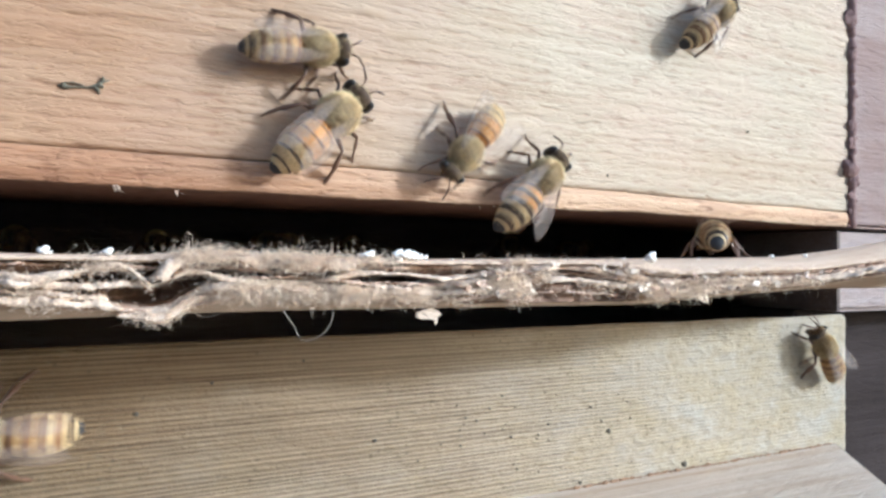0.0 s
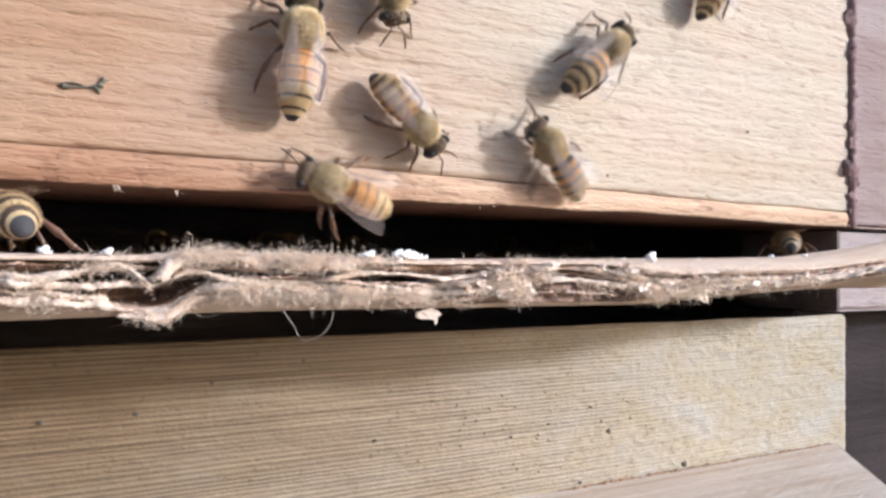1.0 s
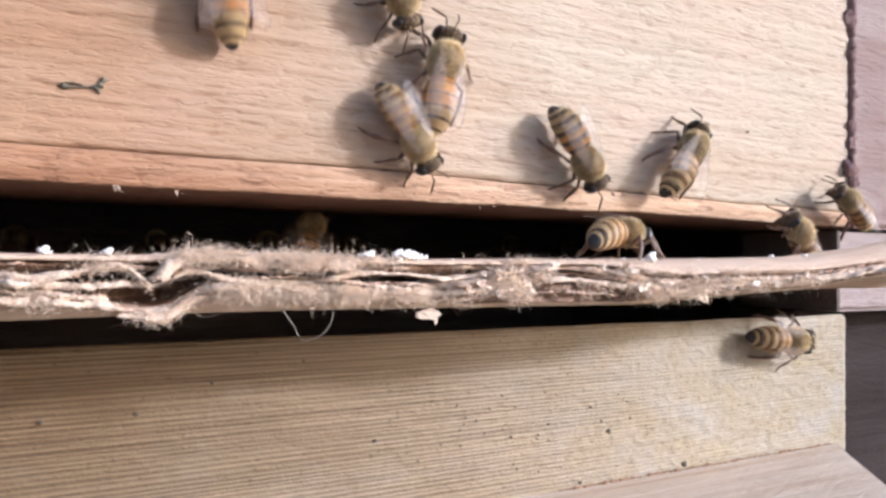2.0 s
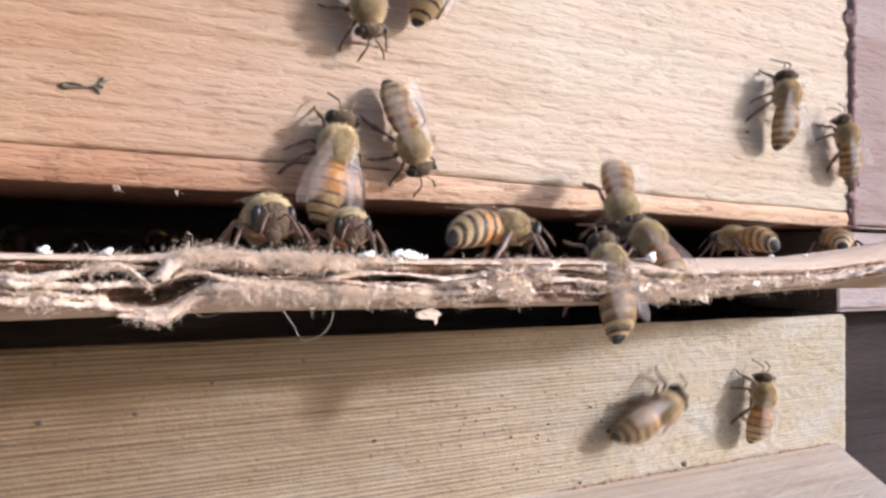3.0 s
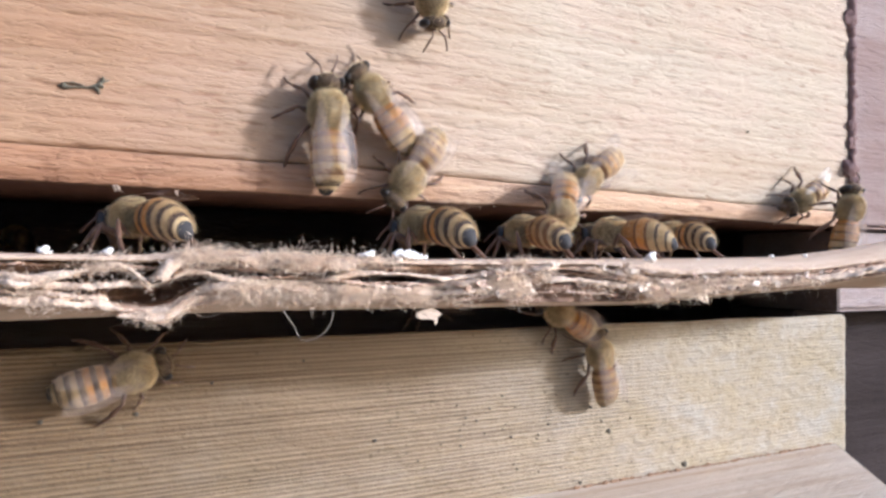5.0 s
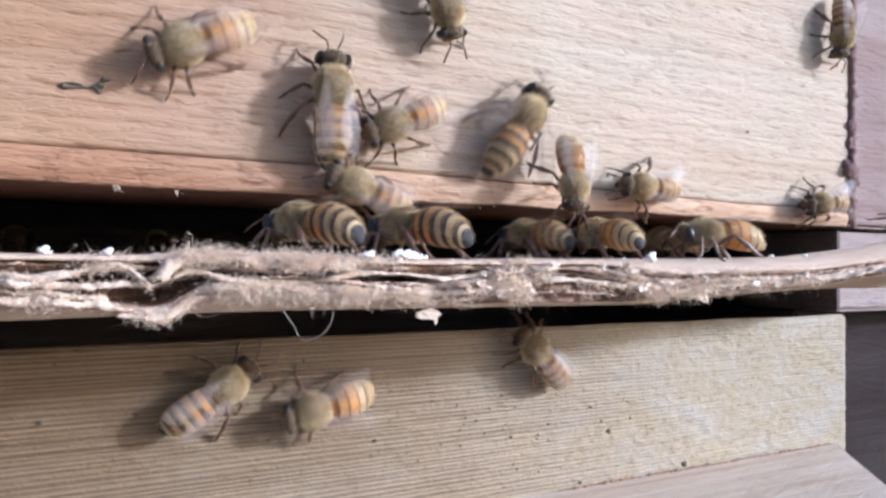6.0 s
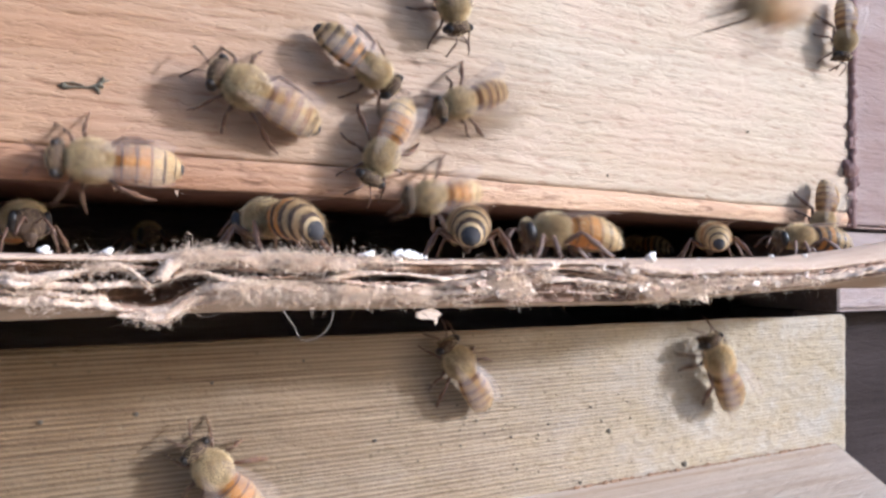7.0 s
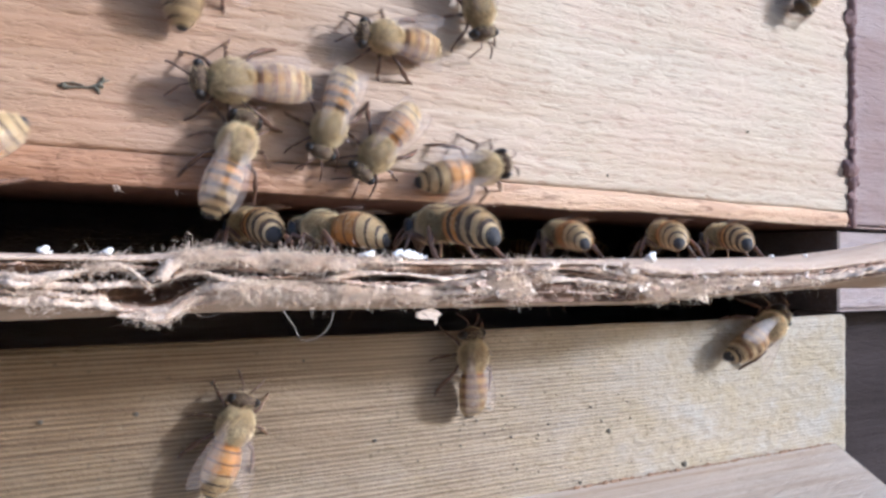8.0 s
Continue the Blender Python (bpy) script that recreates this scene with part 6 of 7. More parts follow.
    go(bee_x, [
        at(0, 53.5, 31.9, -6.2, -49, -0, 180), at(4.8, 48.8, 26.9, -6.2, -49, -1, 180), at(5.2, 32.7, 0.0, -6.8, -90, 6, 180),
        at(5.8, 27.0, 0.0, -13.2, -90, -8, 180), at(5.9, 24.5, 0.0, -14.9, -90, 7, 180), at(6, 22.4, 0.0, -16.7, -90, 13, 180),
        at(6.1, 22.3, 0.0, -20.7, -90, 29, 180), at(6.2, 20.1, 0.0, -21.1, -90, 17, 180), at(6.3, 18.5, 0.0, -21.6, -90, 10, 180),
        at(6.4, 14.6, 0.0, -22.2, -90, 15, 180), at(6.5, 13.9, 0.0, -23.8, -90, 27, 180), at(6.6, 12.5, 0.0, -24.0, -90, 9, 180),
        at(6.8, 12.9, 0.0, -23.9, -90, 19, 180), at(6.9, 12.4, 0.0, -22.7, -90, -13, 180), at(7, 11.8, 0.0, -21.7, -90, -50, 180),
        at(7.1, 12.3, 0.0, -22.2, -90, -67, 180), at(7.2, 12.1, 0.0, -22.1, -90, -77, 180), at(7.4, 13.3, 0.0, -23.9, -90, -82, 180),
        at(7.6, 12.0, 0.0, -22.3, -90, -82, -180), at(7.7, 12.2, 0.0, -21.9, -90, -89, 180), at(7.8, 13.4, 0.0, -19.5, 90, -75, 0),
        at(8, 14.0, 0.0, -17.5, 90, -72, 0)])
    go(bee_y, [
        at(0, 126.9, 0.0, -86.0, -90, -46, 180), at(5.35, 126.9, 0.0, -86.0, -90, -46, 180), at(5.8, 123.6, 0.0, -69.1, -90, -45, 180),
        at(6, 119.4, 0.0, -46.6, -90, -40, 180), at(6.2, 99.4, -5.6, -30.1, -53, -29, 180), at(6.3, 97.4, 0.0, -30.9, -90, -29, 180),
        at(6.4, 94.7, 0.0, -29.8, -90, -41, 180), at(6.5, 92.2, 0.0, -27.3, -90, -38, 180), at(6.6, 90.4, 0.0, -24.9, -90, -54, 180),
        at(6.7, 89.2, 0.0, -22.2, -90, -68, 180), at(6.8, 89.0, 0.0, -20.6, -90, -72, 180), at(6.9, 86.7, 0.0, -17.5, -90, -66, 180),
        at(7, 84.6, 0.0, -14.4, -90, -62, 180), at(7.1, 84.5, 0.0, -11.5, -90, -72, 180), at(7.2, 84.2, 0.0, -11.5, -90, -79, 180),
        at(7.3, 86.0, 0.0, -11.0, 90, -84, 0), at(7.4, 87.7, 0.0, -10.5, 90, -83, 0), at(7.5, 87.6, 0.0, -10.6, 90, -85, 0),
        at(7.6, 87.7, 0.0, -10.3, 90, -75, 0), at(7.7, 89.7, 0.0, -10.7, 90, -67, 0), at(7.8, 91.9, 0.0, -10.9, 90, -57, 0),
        at(8, 95.9, 0.0, -9.8, 90, -31, 0)])
    go(bee_z, [
        at(0, 40.3, 77.0, 0.3, 0, -0, 54), at(1.75, 40.3, 77.0, 0.3, 0, -0, 54), at(1.975, 32.7, 38.5, 2.8, 14, -43, 61), at(2.2, 25.1, 0.0, 5.4, 90, -84, 0),
        at(2.8, 23.6, 0.0, 11.3, 90, -84, 0), at(2.9, 24.4, 0.0, 13.2, 90, -80, 0), at(3, 24.6, 0.0, 12.8, 90, -78, 0), at(3.1, 25.7, 0.0, 13.6, 90, -79, 0),
        at(3.2, 26.2, 0.0, 14.7, 90, -81, 0), at(3.3, 27.4, 0.0, 15.4, 90, -80, 0), at(3.4, 27.0, 0.0, 17.0, 90, -84, 0), at(3.5, 26.9, 0.0, 18.0, 90, -82, 0),
        at(3.6, 27.1, 0.0, 19.6, 90, -74, 0), at(3.7, 26.9, 0.0, 20.2, 90, -74, 0), at(3.8, 26.3, 0.0, 21.7, 90, -83, 0), at(3.9, 25.0, 0.0, 22.5, 90, -86, 0),
        at(4, 23.9, 0.0, 23.9, -90, -89, 180), at(4.1, 23.4, 0.0, 26.8, -90, -84, 180), at(4.2, 25.7, 0.0, 30.4, -90, -76, 180),
        at(4.4, 25.3, 0.0, 30.7, -90, -73, 180), at(4.5, 25.1, 0.0, 30.0, -90, -66, 180), at(4.6, 25.3, 0.0, 29.4, -90, -64, 180),
        at(4.7, 26.1, 0.0, 31.9, -90, -64, 180), at(5.1, 25.8, 0.0, 43.6, -90, -75, 180), at(7.55, 25.8, 0.0, 43.6, -90, -75, 180),
        at(8, 25.8, 0.0, 44.1, -90, -75, 180)])
    go(bee_aa, [
        at(0, 34.3, 72.5, 0.2, -0, -0, -84), at(1.95, 34.3, 72.5, 0.2, -0, -0, -84), at(2.4, 19.1, 5.5, 0.3, 0, -0, -92), at(2.8, 15.8, -7.5, 0.5, 0, -0, -94),
        at(3, 15.4, -10.5, 0.5, 0, -0, -94), at(3.2, 16.8, -11.5, 0.4, 0, -0, -94), at(3.4, 19.0, -11.5, 0.3, 0, -0, -96),
        at(3.5, 19.4, -11.5, 0.3, 0, -0, -94), at(3.55, 20.9, -10.6, 3.3, 43, -14, -60), at(3.6, 22.5, -9.6, 6.2, 81, -47, -40),
        at(3.7, 23.3, -9.5, 6.2, 76, -43, -42), at(3.8, 24.5, -6.2, 8.1, 72, -57, -10), at(3.9, 24.7, 0.0, 9.0, 90, -69, 0), at(4, 24.3, 0.0, 9.2, 90, -63, 0),
        at(4.1, 24.2, 0.0, 11.6, 90, -75, 0), at(4.2, 23.3, 0.0, 12.8, 90, -80, 0), at(4.3, 24.0, 0.0, 14.5, 90, -86, 0),
        at(4.4, 23.1, 0.0, 16.2, -90, -88, 180), at(4.6, 22.7, 0.0, 15.8, -90, -85, 180), at(4.7, 22.8, 0.0, 15.7, -90, -85, 180),
        at(5.2, 23.9, 0.0, 17.3, 90, -90, 0), at(5.8, 24.7, 0.0, 18.6, 90, -86, 0), at(6, 24.0, 0.0, 19.3, -90, -90, 180),
        at(6.2, 23.1, 0.0, 19.3, -90, -83, 180), at(6.3, 22.4, 0.0, 19.4, -90, -75, 180), at(6.4, 21.6, 0.0, 19.2, -90, -70, 180),
        at(6.5, 21.0, 0.0, 19.1, -90, -61, 180), at(6.6, 19.4, 0.0, 18.8, -90, -58, 180), at(6.7, 18.8, 0.0, 19.0, -90, -45, 180),
        at(6.8, 18.1, 0.0, 18.4, -90, -42, 180), at(6.9, 15.9, 0.0, 18.4, -90, -39, 180), at(7, 14.5, 0.0, 18.1, -90, -23, 180),
        at(7.1, 13.9, 0.0, 17.8, -90, -7, 180), at(7.2, 13.4, 0.0, 17.3, -90, 13, 180), at(7.4, 13.8, 0.0, 17.0, -90, 12, 180),
        at(7.6, 13.5, 0.0, 17.4, -90, 13, 180), at(7.8, 13.9, 0.0, 17.9, -90, 10, 180), at(8, 13.0, 0.0, 18.6, -90, 4, 180)])
    go(bee_bb, [
        at(0, 53.4, 72.7, 0.4, 0, -0, -96), at(2.15, 53.5, 72.7, 0.4, 0, -0, -94), at(2.6, 27.5, -0.2, 0.2, 0, -0, -102),
        at(2.9, 24.7, -6.2, 0.2, 0, -0, -102), at(3, 24.1, -9.2, 0.2, 0, -0, -102), at(3.1, 26.3, -9.2, 2.1, 32, -6, -69),
        at(3.2, 28.5, -9.2, 4.0, 58, -28, -43), at(3.4, 28.8, -7.5, 6.4, 89, -57, -34), at(3.6, 29.0, -6.4, 6.8, 79, -61, -15),
        at(3.7, 27.9, -5.4, 7.8, 80, -78, 0), at(3.8, 30.0, -0.0, 10.0, 90, -82, 0), at(3.9, 30.1, -0.0, 10.4, 90, -85, 0),
        at(4, 31.2, -0.0, 11.6, -90, -90, 180), at(4.1, 31.1, -0.0, 15.6, 90, -89, 0), at(4.2, 30.8, -0.0, 16.4, 90, -82, 0),
        at(4.3, 32.3, -0.0, 18.6, 90, -83, 0), at(4.4, 33.1, -0.0, 18.8, 90, -81, 0), at(4.5, 32.0, -0.0, 19.2, 90, -73, 0),
        at(4.6, 32.5, -0.0, 21.1, 90, -70, 0), at(4.7, 31.6, -0.0, 21.4, 90, -71, 0), at(5, 28.7, -0.0, 19.2, -90, -50, 180),
        at(5.25, 29.1, -0.0, 15.1, -90, 1, 180), at(5.8, 31.9, -0.0, 14.2, -90, 38, 180), at(6, 31.3, -0.0, 15.9, -90, 23, 180),
        at(6.2, 31.7, -0.0, 15.3, -90, 24, 180), at(6.4, 31.6, -0.0, 16.1, -90, 28, 180), at(6.6, 31.8, -0.0, 15.1, -90, 31, 180),
        at(6.7, 31.8, -0.0, 14.2, -90, 38, 180), at(6.8, 31.4, -0.0, 14.4, -90, 48, 180), at(6.9, 31.5, -0.0, 14.3, -90, 46, 180),
        at(7, 30.0, -0.0, 12.0, -90, 64, 180), at(7.2, 29.7, -0.0, 11.9, -90, 64, 180), at(7.3, 30.3, -0.0, 12.1, -90, 51, 180),
        at(7.4, 29.9, -0.0, 11.8, -90, 42, 180), at(7.6, 30.1, -0.0, 12.2, -90, 39, 180), at(7.8, 30.1, -0.0, 11.9, -90, 41, 180),
        at(8, 29.5, -0.0, 12.3, -90, 51, 180)])
    go(bee_cc, [
        at(0, 37.1, 72.8, 0.2, -0, -0, -86), at(2.95, 37.1, 72.8, 0.2, -0, -0, -86), at(3.4, 19.2, -0.2, 0.3, 0, -0, -94),
        at(3.6, 17.4, -9.1, 3.7, -23, -38, -92), at(3.633, 17.9, -7.9, 5.5, -67, -49, -108), at(3.667, 18.5, -6.6, 7.2, -122, -65, -108),
        at(3.7, 19.0, -5.4, 8.9, 146, -69, -68), at(3.8, 19.1, 0.0, 11.3, 90, -78, 0), at(3.9, 19.2, 0.0, 12.3, 90, -80, 0),
        at(4, 16.4, 0.0, 16.6, 90, -71, 0), at(4.1, 16.2, 0.0, 19.7, 90, -76, 0), at(4.2, 15.5, 0.0, 23.8, 90, -84, 0), at(4.3, 14.2, 0.0, 28.5, 90, -88, 0),
        at(4.4, 10.9, 0.0, 32.6, -90, -89, 180), at(4.5, 10.3, 0.0, 37.5, -90, -89, 180), at(5, 10.2, 0.0, 42.3, -90, -89, 180),
        at(5.4, 3.8, -0.0, 38.9, -90, -86, -180), at(5.7, 0.4, 0.0, 27.4, -90, -86, 180), at(5.8, 0.4, 0.0, 25.9, -90, -86, 180),
        at(5.9, 0.2, 0.0, 31.7, -90, -88, 180), at(6.1, 0.1, 0.0, 37.4, -90, -88, 180), at(7.15, 0.1, 0.0, 37.4, -90, -88, 180),
        at(7.6, 31.0, 0.0, 45.8, -90, -86, 180), at(8, 31.0, 0.0, 45.8, -90, -86, 180)])
    go(bee_dd, [
        at(0, 19.1, -27.3, 85.4, -90, 19, 180), at(2.45, 19.1, -27.3, 85.4, -90, 19, 180), at(2.6, 19.7, -24.2, 83.6, -76, 63, -152),
        at(2.75, 20.3, -21.0, 81.9, 37, 63, -27), at(2.9, 20.9, -17.9, 80.1, 51, 19, 0), at(3.1, 19.2, -15.9, 38.6, 52, 27, 0),
        at(3.3, 17.4, -11.8, 13.3, 53, 29, 0), at(3.35, 15.7, -11.7, 9.2, 34, 71, -52), at(3.4, 14.0, -11.6, 5.0, -62, 53, 180),
        at(3.45, 12.0, -10.8, 5.1, -60, 2, 172), at(3.5, 9.9, -10.0, 5.2, -46, -47, 156), at(3.6, 10.2, -11.9, 0.5, 0, -0, 118),
        at(3.8, 8.9, -11.3, 0.5, 0, -0, 132), at(4, 6.5, -11.6, 0.5, 0, -0, 142), at(4.2, 4.8, -11.6, 0.5, 0, -0, 144), at(4.4, 4.4, -11.4, 0.5, 0, -0, 138),
        at(4.5, 3.5, -11.2, 0.4, 0, -0, 130), at(4.6, 2.1, -11.1, 0.3, 0, -0, 126), at(4.7, 1.6, -10.0, 0.3, 0, -0, 120), at(5.1, 5.4, -4.0, 0.5, 0, -0, 120),
        at(5.4, 11.7, -5.9, 0.5, 0, -0, 116), at(5.8, 17.1, -10.8, 0.4, 0, -0, 112), at(6, 18.3, -10.9, 0.3, 0, -0, 116),
        at(6.1, 17.3, -11.1, 0.3, 0, -0, 124), at(6.2, 15.3, -11.2, 0.4, 0, -0, 130), at(6.3, 11.7, -11.4, 0.5, 0, -0, 138),
        at(6.4, 10.2, -11.1, 0.5, 0, -0, 126), at(6.5, 11.0, -10.9, 0.5, 0, -0, 114), at(6.6, 11.4, -10.9, 0.5, 0, -0, 114),
        at(6.7, 12.8, -11.0, 0.5, 0, -0, 122), at(6.8, 14.0, -11.1, 0.5, 0, -0, 126), at(6.9, 14.8, -11.0, 0.5, 0, -0, 120),
        at(7, 15.1, -10.8, 0.5, 0, -0, 110), at(7.1, 14.7, -10.7, 0.5, 0, -0, 104), at(7.2, 13.7, -7.7, 0.5, 0, -0, 100), at(7.4, 13.7, -5.7, 0.5, 0, -0, 96),
        at(7.6, 14.7, -3.7, 0.5, 0, -0, 94), at(7.8, 16.1, 0.3, 0.5, 0, -0, 94), at(8, 16.0, 2.3, 0.5, 0, -0, 98)])
    go(bee_ee, [
        at(0, 10.4, -0.0, 40.0, -90, 48, 180), at(4.95, 10.4, -0.0, 40.0, -90, 48, 180), at(5.4, 11.0, -0.0, 30.5, -90, 47, 180),
        at(5.8, 10.5, -0.0, 24.1, -90, 44, 180), at(5.9, 10.6, -0.0, 24.2, -90, 41, 180), at(6, 8.2, -0.0, 21.7, -90, 25, 180),
        at(6.1, 7.7, -0.0, 20.2, -90, 42, 180), at(6.2, 6.5, -0.0, 18.3, -90, 54, 180), at(6.3, 5.9, -0.0, 13.8, -90, 66, 180),
        at(6.4, 4.6, -0.0, 10.7, -90, 70, 180), at(6.5, 5.1, -0.0, 5.6, -90, 53, 180), at(6.6, 3.1, -0.0, 5.0, -90, 55, 180),
        at(6.7, 2.9, 0.0, 5.3, -90, 52, 180), at(6.8, 1.6, -0.0, 5.6, -90, 47, 180), at(6.9, 0.3, -0.0, 5.9, -90, 28, 180),
        at(7, 0.1, -0.0, 9.3, -90, -1, 180), at(7.1, -1.2, -0.0, 10.4, -90, -6, 180), at(7.2, -3.3, -0.0, 12.7, -90, -0, 180),
        at(7.3, -4.2, -0.0, 12.9, -90, 10, 180), at(7.4, -4.4, -0.0, 13.5, -90, 28, 180), at(7.5, -4.4, -0.0, 13.9, -90, 44, 180),
        at(7.6, -5.8, 0.0, 13.3, -90, 76, 180), at(7.7, -5.4, -0.0, 12.9, -90, 86, 180), at(7.8, -6.2, -0.0, 10.3, -90, 65, 180),
        at(7.9, -9.0, -0.0, 8.4, -90, 45, 180), at(8, -12.1, -0.0, 7.7, -90, 38, 180)])
    go(bee_ff, [
        at(0, -12.1, 72.7, 0.3, -0, -0, -70), at(6.35, -12.1, 72.7, 0.3, -0, -0, -70), at(6.8, -6.0, 5.7, 0.3, -0, -0, -72),
        at(7, -6.0, 5.6, 0.3, -0, -0, -76), at(7.1, -5.1, -0.4, 0.3, -0, -0, -78), at(7.2, -3.9, -7.4, 0.3, -0, -0, -78),
        at(7.25, -1.8, -8.5, 2.6, 40, -17, -58), at(7.3, 0.4, -9.6, 5.0, 80, -42, -54), at(7.4, 1.6, -6.5, 5.2, 66, -47, -12),
        at(7.5, 1.4, -0.0, 10.2, 90, -70, 0), at(7.6, 2.3, -0.0, 11.8, 90, -72, 0), at(7.7, 3.0, -0.0, 16.9, 90, -77, 0), at(7.8, 3.6, -0.0, 21.4, 90, -75, 0),
        at(7.9, 5.3, -0.0, 27.2, 90, -81, 0), at(8, 8.4, -0.0, 32.4, 90, -88, 0)])
    go(bee_gg, [
        at(0, 12.1, 72.7, 0.5, -0, -0, -84), at(6.75, 12.1, 72.7, 0.5, -0, -0, -84), at(7.2, 5.4, 3.7, 0.4, -0, -0, -88), at(7.4, 5.7, -5.3, 0.5, -0, -0, -90),
        at(7.5, 7.4, -10.5, 1.7, 14, -23, -84), at(7.55, 8.3, -9.4, 4.2, 64, -34, -72), at(7.6, 9.3, -8.3, 6.7, 121, -49, -74),
        at(7.7, 10.7, -0.0, 9.3, 90, -80, 0), at(7.8, 11.0, -0.0, 9.5, 90, -83, -0), at(7.9, 11.8, -0.0, 10.3, 90, -77, -0),
        at(8, 13.7, -0.0, 12.1, 90, -72, 0)])
    go(bee_hh, [
        at(0, 96.0, 72.5, 0.8, 0, -0, -110), at(4.95, 96.0, 72.5, 0.8, 0, -0, -110), at(5.1, 78.8, 47.5, 2.9, -37, -16, -135),
        at(5.25, 61.6, 22.6, 5.0, -71, -44, -147), at(5.4, 44.4, -2.4, 7.0, -132, -70, -123), at(5.8, 46.8, -0.0, 10.6, 90, -66, 0),
        at(5.9, 47.0, -0.0, 13.8, 90, -75, 0), at(6, 49.9, -0.0, 18.9, 90, -56, 0), at(6.1, 54.7, -0.0, 22.1, 90, -47, 0),
        at(6.2, 59.1, -0.0, 26.2, 90, -33, 0), at(6.3, 64.7, -0.0, 28.4, 90, -33, 0), at(6.4, 70.8, -0.0, 29.4, 90, -23, 0),
        at(6.5, 75.5, -0.0, 30.0, 90, -13, 0), at(6.6, 81.6, -0.0, 30.3, 90, -8, 0), at(6.7, 83.5, -0.0, 31.5, 90, -8, 0), at(6.8, 74.8, -9.7, 24.4, 49, 1, 0),
        at(6.9, 94.2, -22.0, 44.7, 90, -5, 0), at(7, 97.9, -22.0, 88.7, 90, -15, 0), at(7.3, 97.8, -22.0, 135.8, 90, -27, 0),
        at(8, 100.5, -22.0, 140.8, 90, -28, 0)])
    go(bee_ii, [
        at(0, 114.4, 73.0, 0.8, 0, -0, -112), at(4.55, 114.4, 73.0, 0.8, 0, -0, -112), at(5, 53.4, -4.2, 4.4, -34, 55, -136),
        at(5.8, 56.4, 0.0, 11.0, -90, 80, 180), at(5.9, 57.5, 0.0, 11.4, 90, 90, 0), at(6, 54.8, -4.3, 8.7, -15, 71, -108),
        at(6.1, 53.2, -6.2, 6.7, -28, 59, -127), at(6.2, 50.9, -7.0, 5.4, -34, 47, -137), at(6.3, 47.8, -7.0, 4.8, -40, 35, -148),
        at(6.4, 48.8, -6.0, 5.6, -43, 26, -155), at(6.5, 46.4, -6.0, 4.9, -44, 20, -156), at(6.6, 44.3, -5.6, 5.7, -44, 17, -155),
        at(6.7, 43.6, -4.3, 6.3, -46, 15, -162), at(6.8, 39.9, 0.0, 10.1, -90, -7, 180), at(6.9, 38.2, 0.0, 10.6, -90, -6, 180),
        at(7, 36.4, 0.0, 7.7, -90, 8, 180), at(7.1, 31.1, -5.1, 3.5, -47, 22, -165), at(7.2, 30.3, -5.2, 3.3, -46, 19, -163),
        at(7.4, 28.0, -5.8, 2.8, -49, 11, -174), at(7.5, 24.2, -10.1, 0.2, 0, -0, -178), at(7.6, 23.1, -10.1, 0.2, 0, -0, -178),
        at(7.8, 22.4, -8.4, 0.2, 0, -0, 132), at(8, 21.4, -8.3, 0.2, 0, -0, 130)])
    go(bee_jj, [
        at(0, 188.8, 77.3, 0.8, 0, -0, 104), at(5.55, 188.6, 77.2, 0.8, 0, -0, 110), at(6, 84.6, 8.3, 0.7, 0, -0, 102), at(6.4, 74.1, -2.7, 0.6, 0, -0, 90),
        at(6.5, 73.3, -4.7, 0.6, 0, -0, 92), at(6.6, 76.1, -5.7, 0.6, 0, -0, 86), at(6.7, 77.5, -5.7, 0.6, 0, -0, 82), at(6.8, 76.9, -5.9, 0.6, 0, -0, 62),
        at(6.9, 78.6, -6.3, 0.6, 0, -0, 48), at(7.2, 80.7, -6.3, 0.7, 0, -0, 48), at(7.4, 80.4, -5.9, 0.7, 0, -0, 64), at(7.5, 79.2, -5.8, 0.7, 0, -0, 72),
        at(7.6, 74.9, -5.8, 0.6, 0, -0, 72), at(7.8, 73.0, -4.9, 0.6, 0, -0, 66), at(8, 71.8, -5.0, 0.6, 0, -0, 60)])
    go(bee_kk, [
        at(0, 189.3, 34.3, 0.8, 0, -0, 78), at(5.15, 189.0, 34.3, 0.8, 0, -0, 84), at(5.6, 134.8, 2.1, 0.8, 0, -0, 66),
        at(5.8, 127.7, -2.9, 2.5, -20, -21, 120), at(6, 120.6, -7.9, 4.2, -50, -15, 180), at(6.2, 100.7, -11.9, 2.7, -51, -23, 180),
        at(6.3, 99.4, -14.0, 0.8, 0, -0, 180), at(6.4, 97.4, -12.4, 0.8, 0, -0, 164), at(6.5, 97.8, -12.1, 0.8, 0, -0, 158),
        at(6.6, 98.4, -11.5, 0.8, 0, -0, 168), at(6.8, 94.8, -10.4, 0.8, 0, -0, 166), at(6.9, 93.0, -10.2, 0.8, 0, -0, 160),
        at(7, 95.1, -9.1, 0.8, 0, -0, 158), at(7.2, 90.2, -8.3, 0.8, 0, -0, 162), at(7.4, 89.8, -7.8, 0.8, 0, -0, 176), at(7.5, 90.3, -6.3, 0.8, 0, -0, 124),
        at(7.6, 90.9, -4.8, 0.8, 0, -0, 72), at(7.8, 85.5, -4.9, 0.7, 0, -0, 66), at(8, 84.4, -3.8, 0.7, 0, -0, 68)])
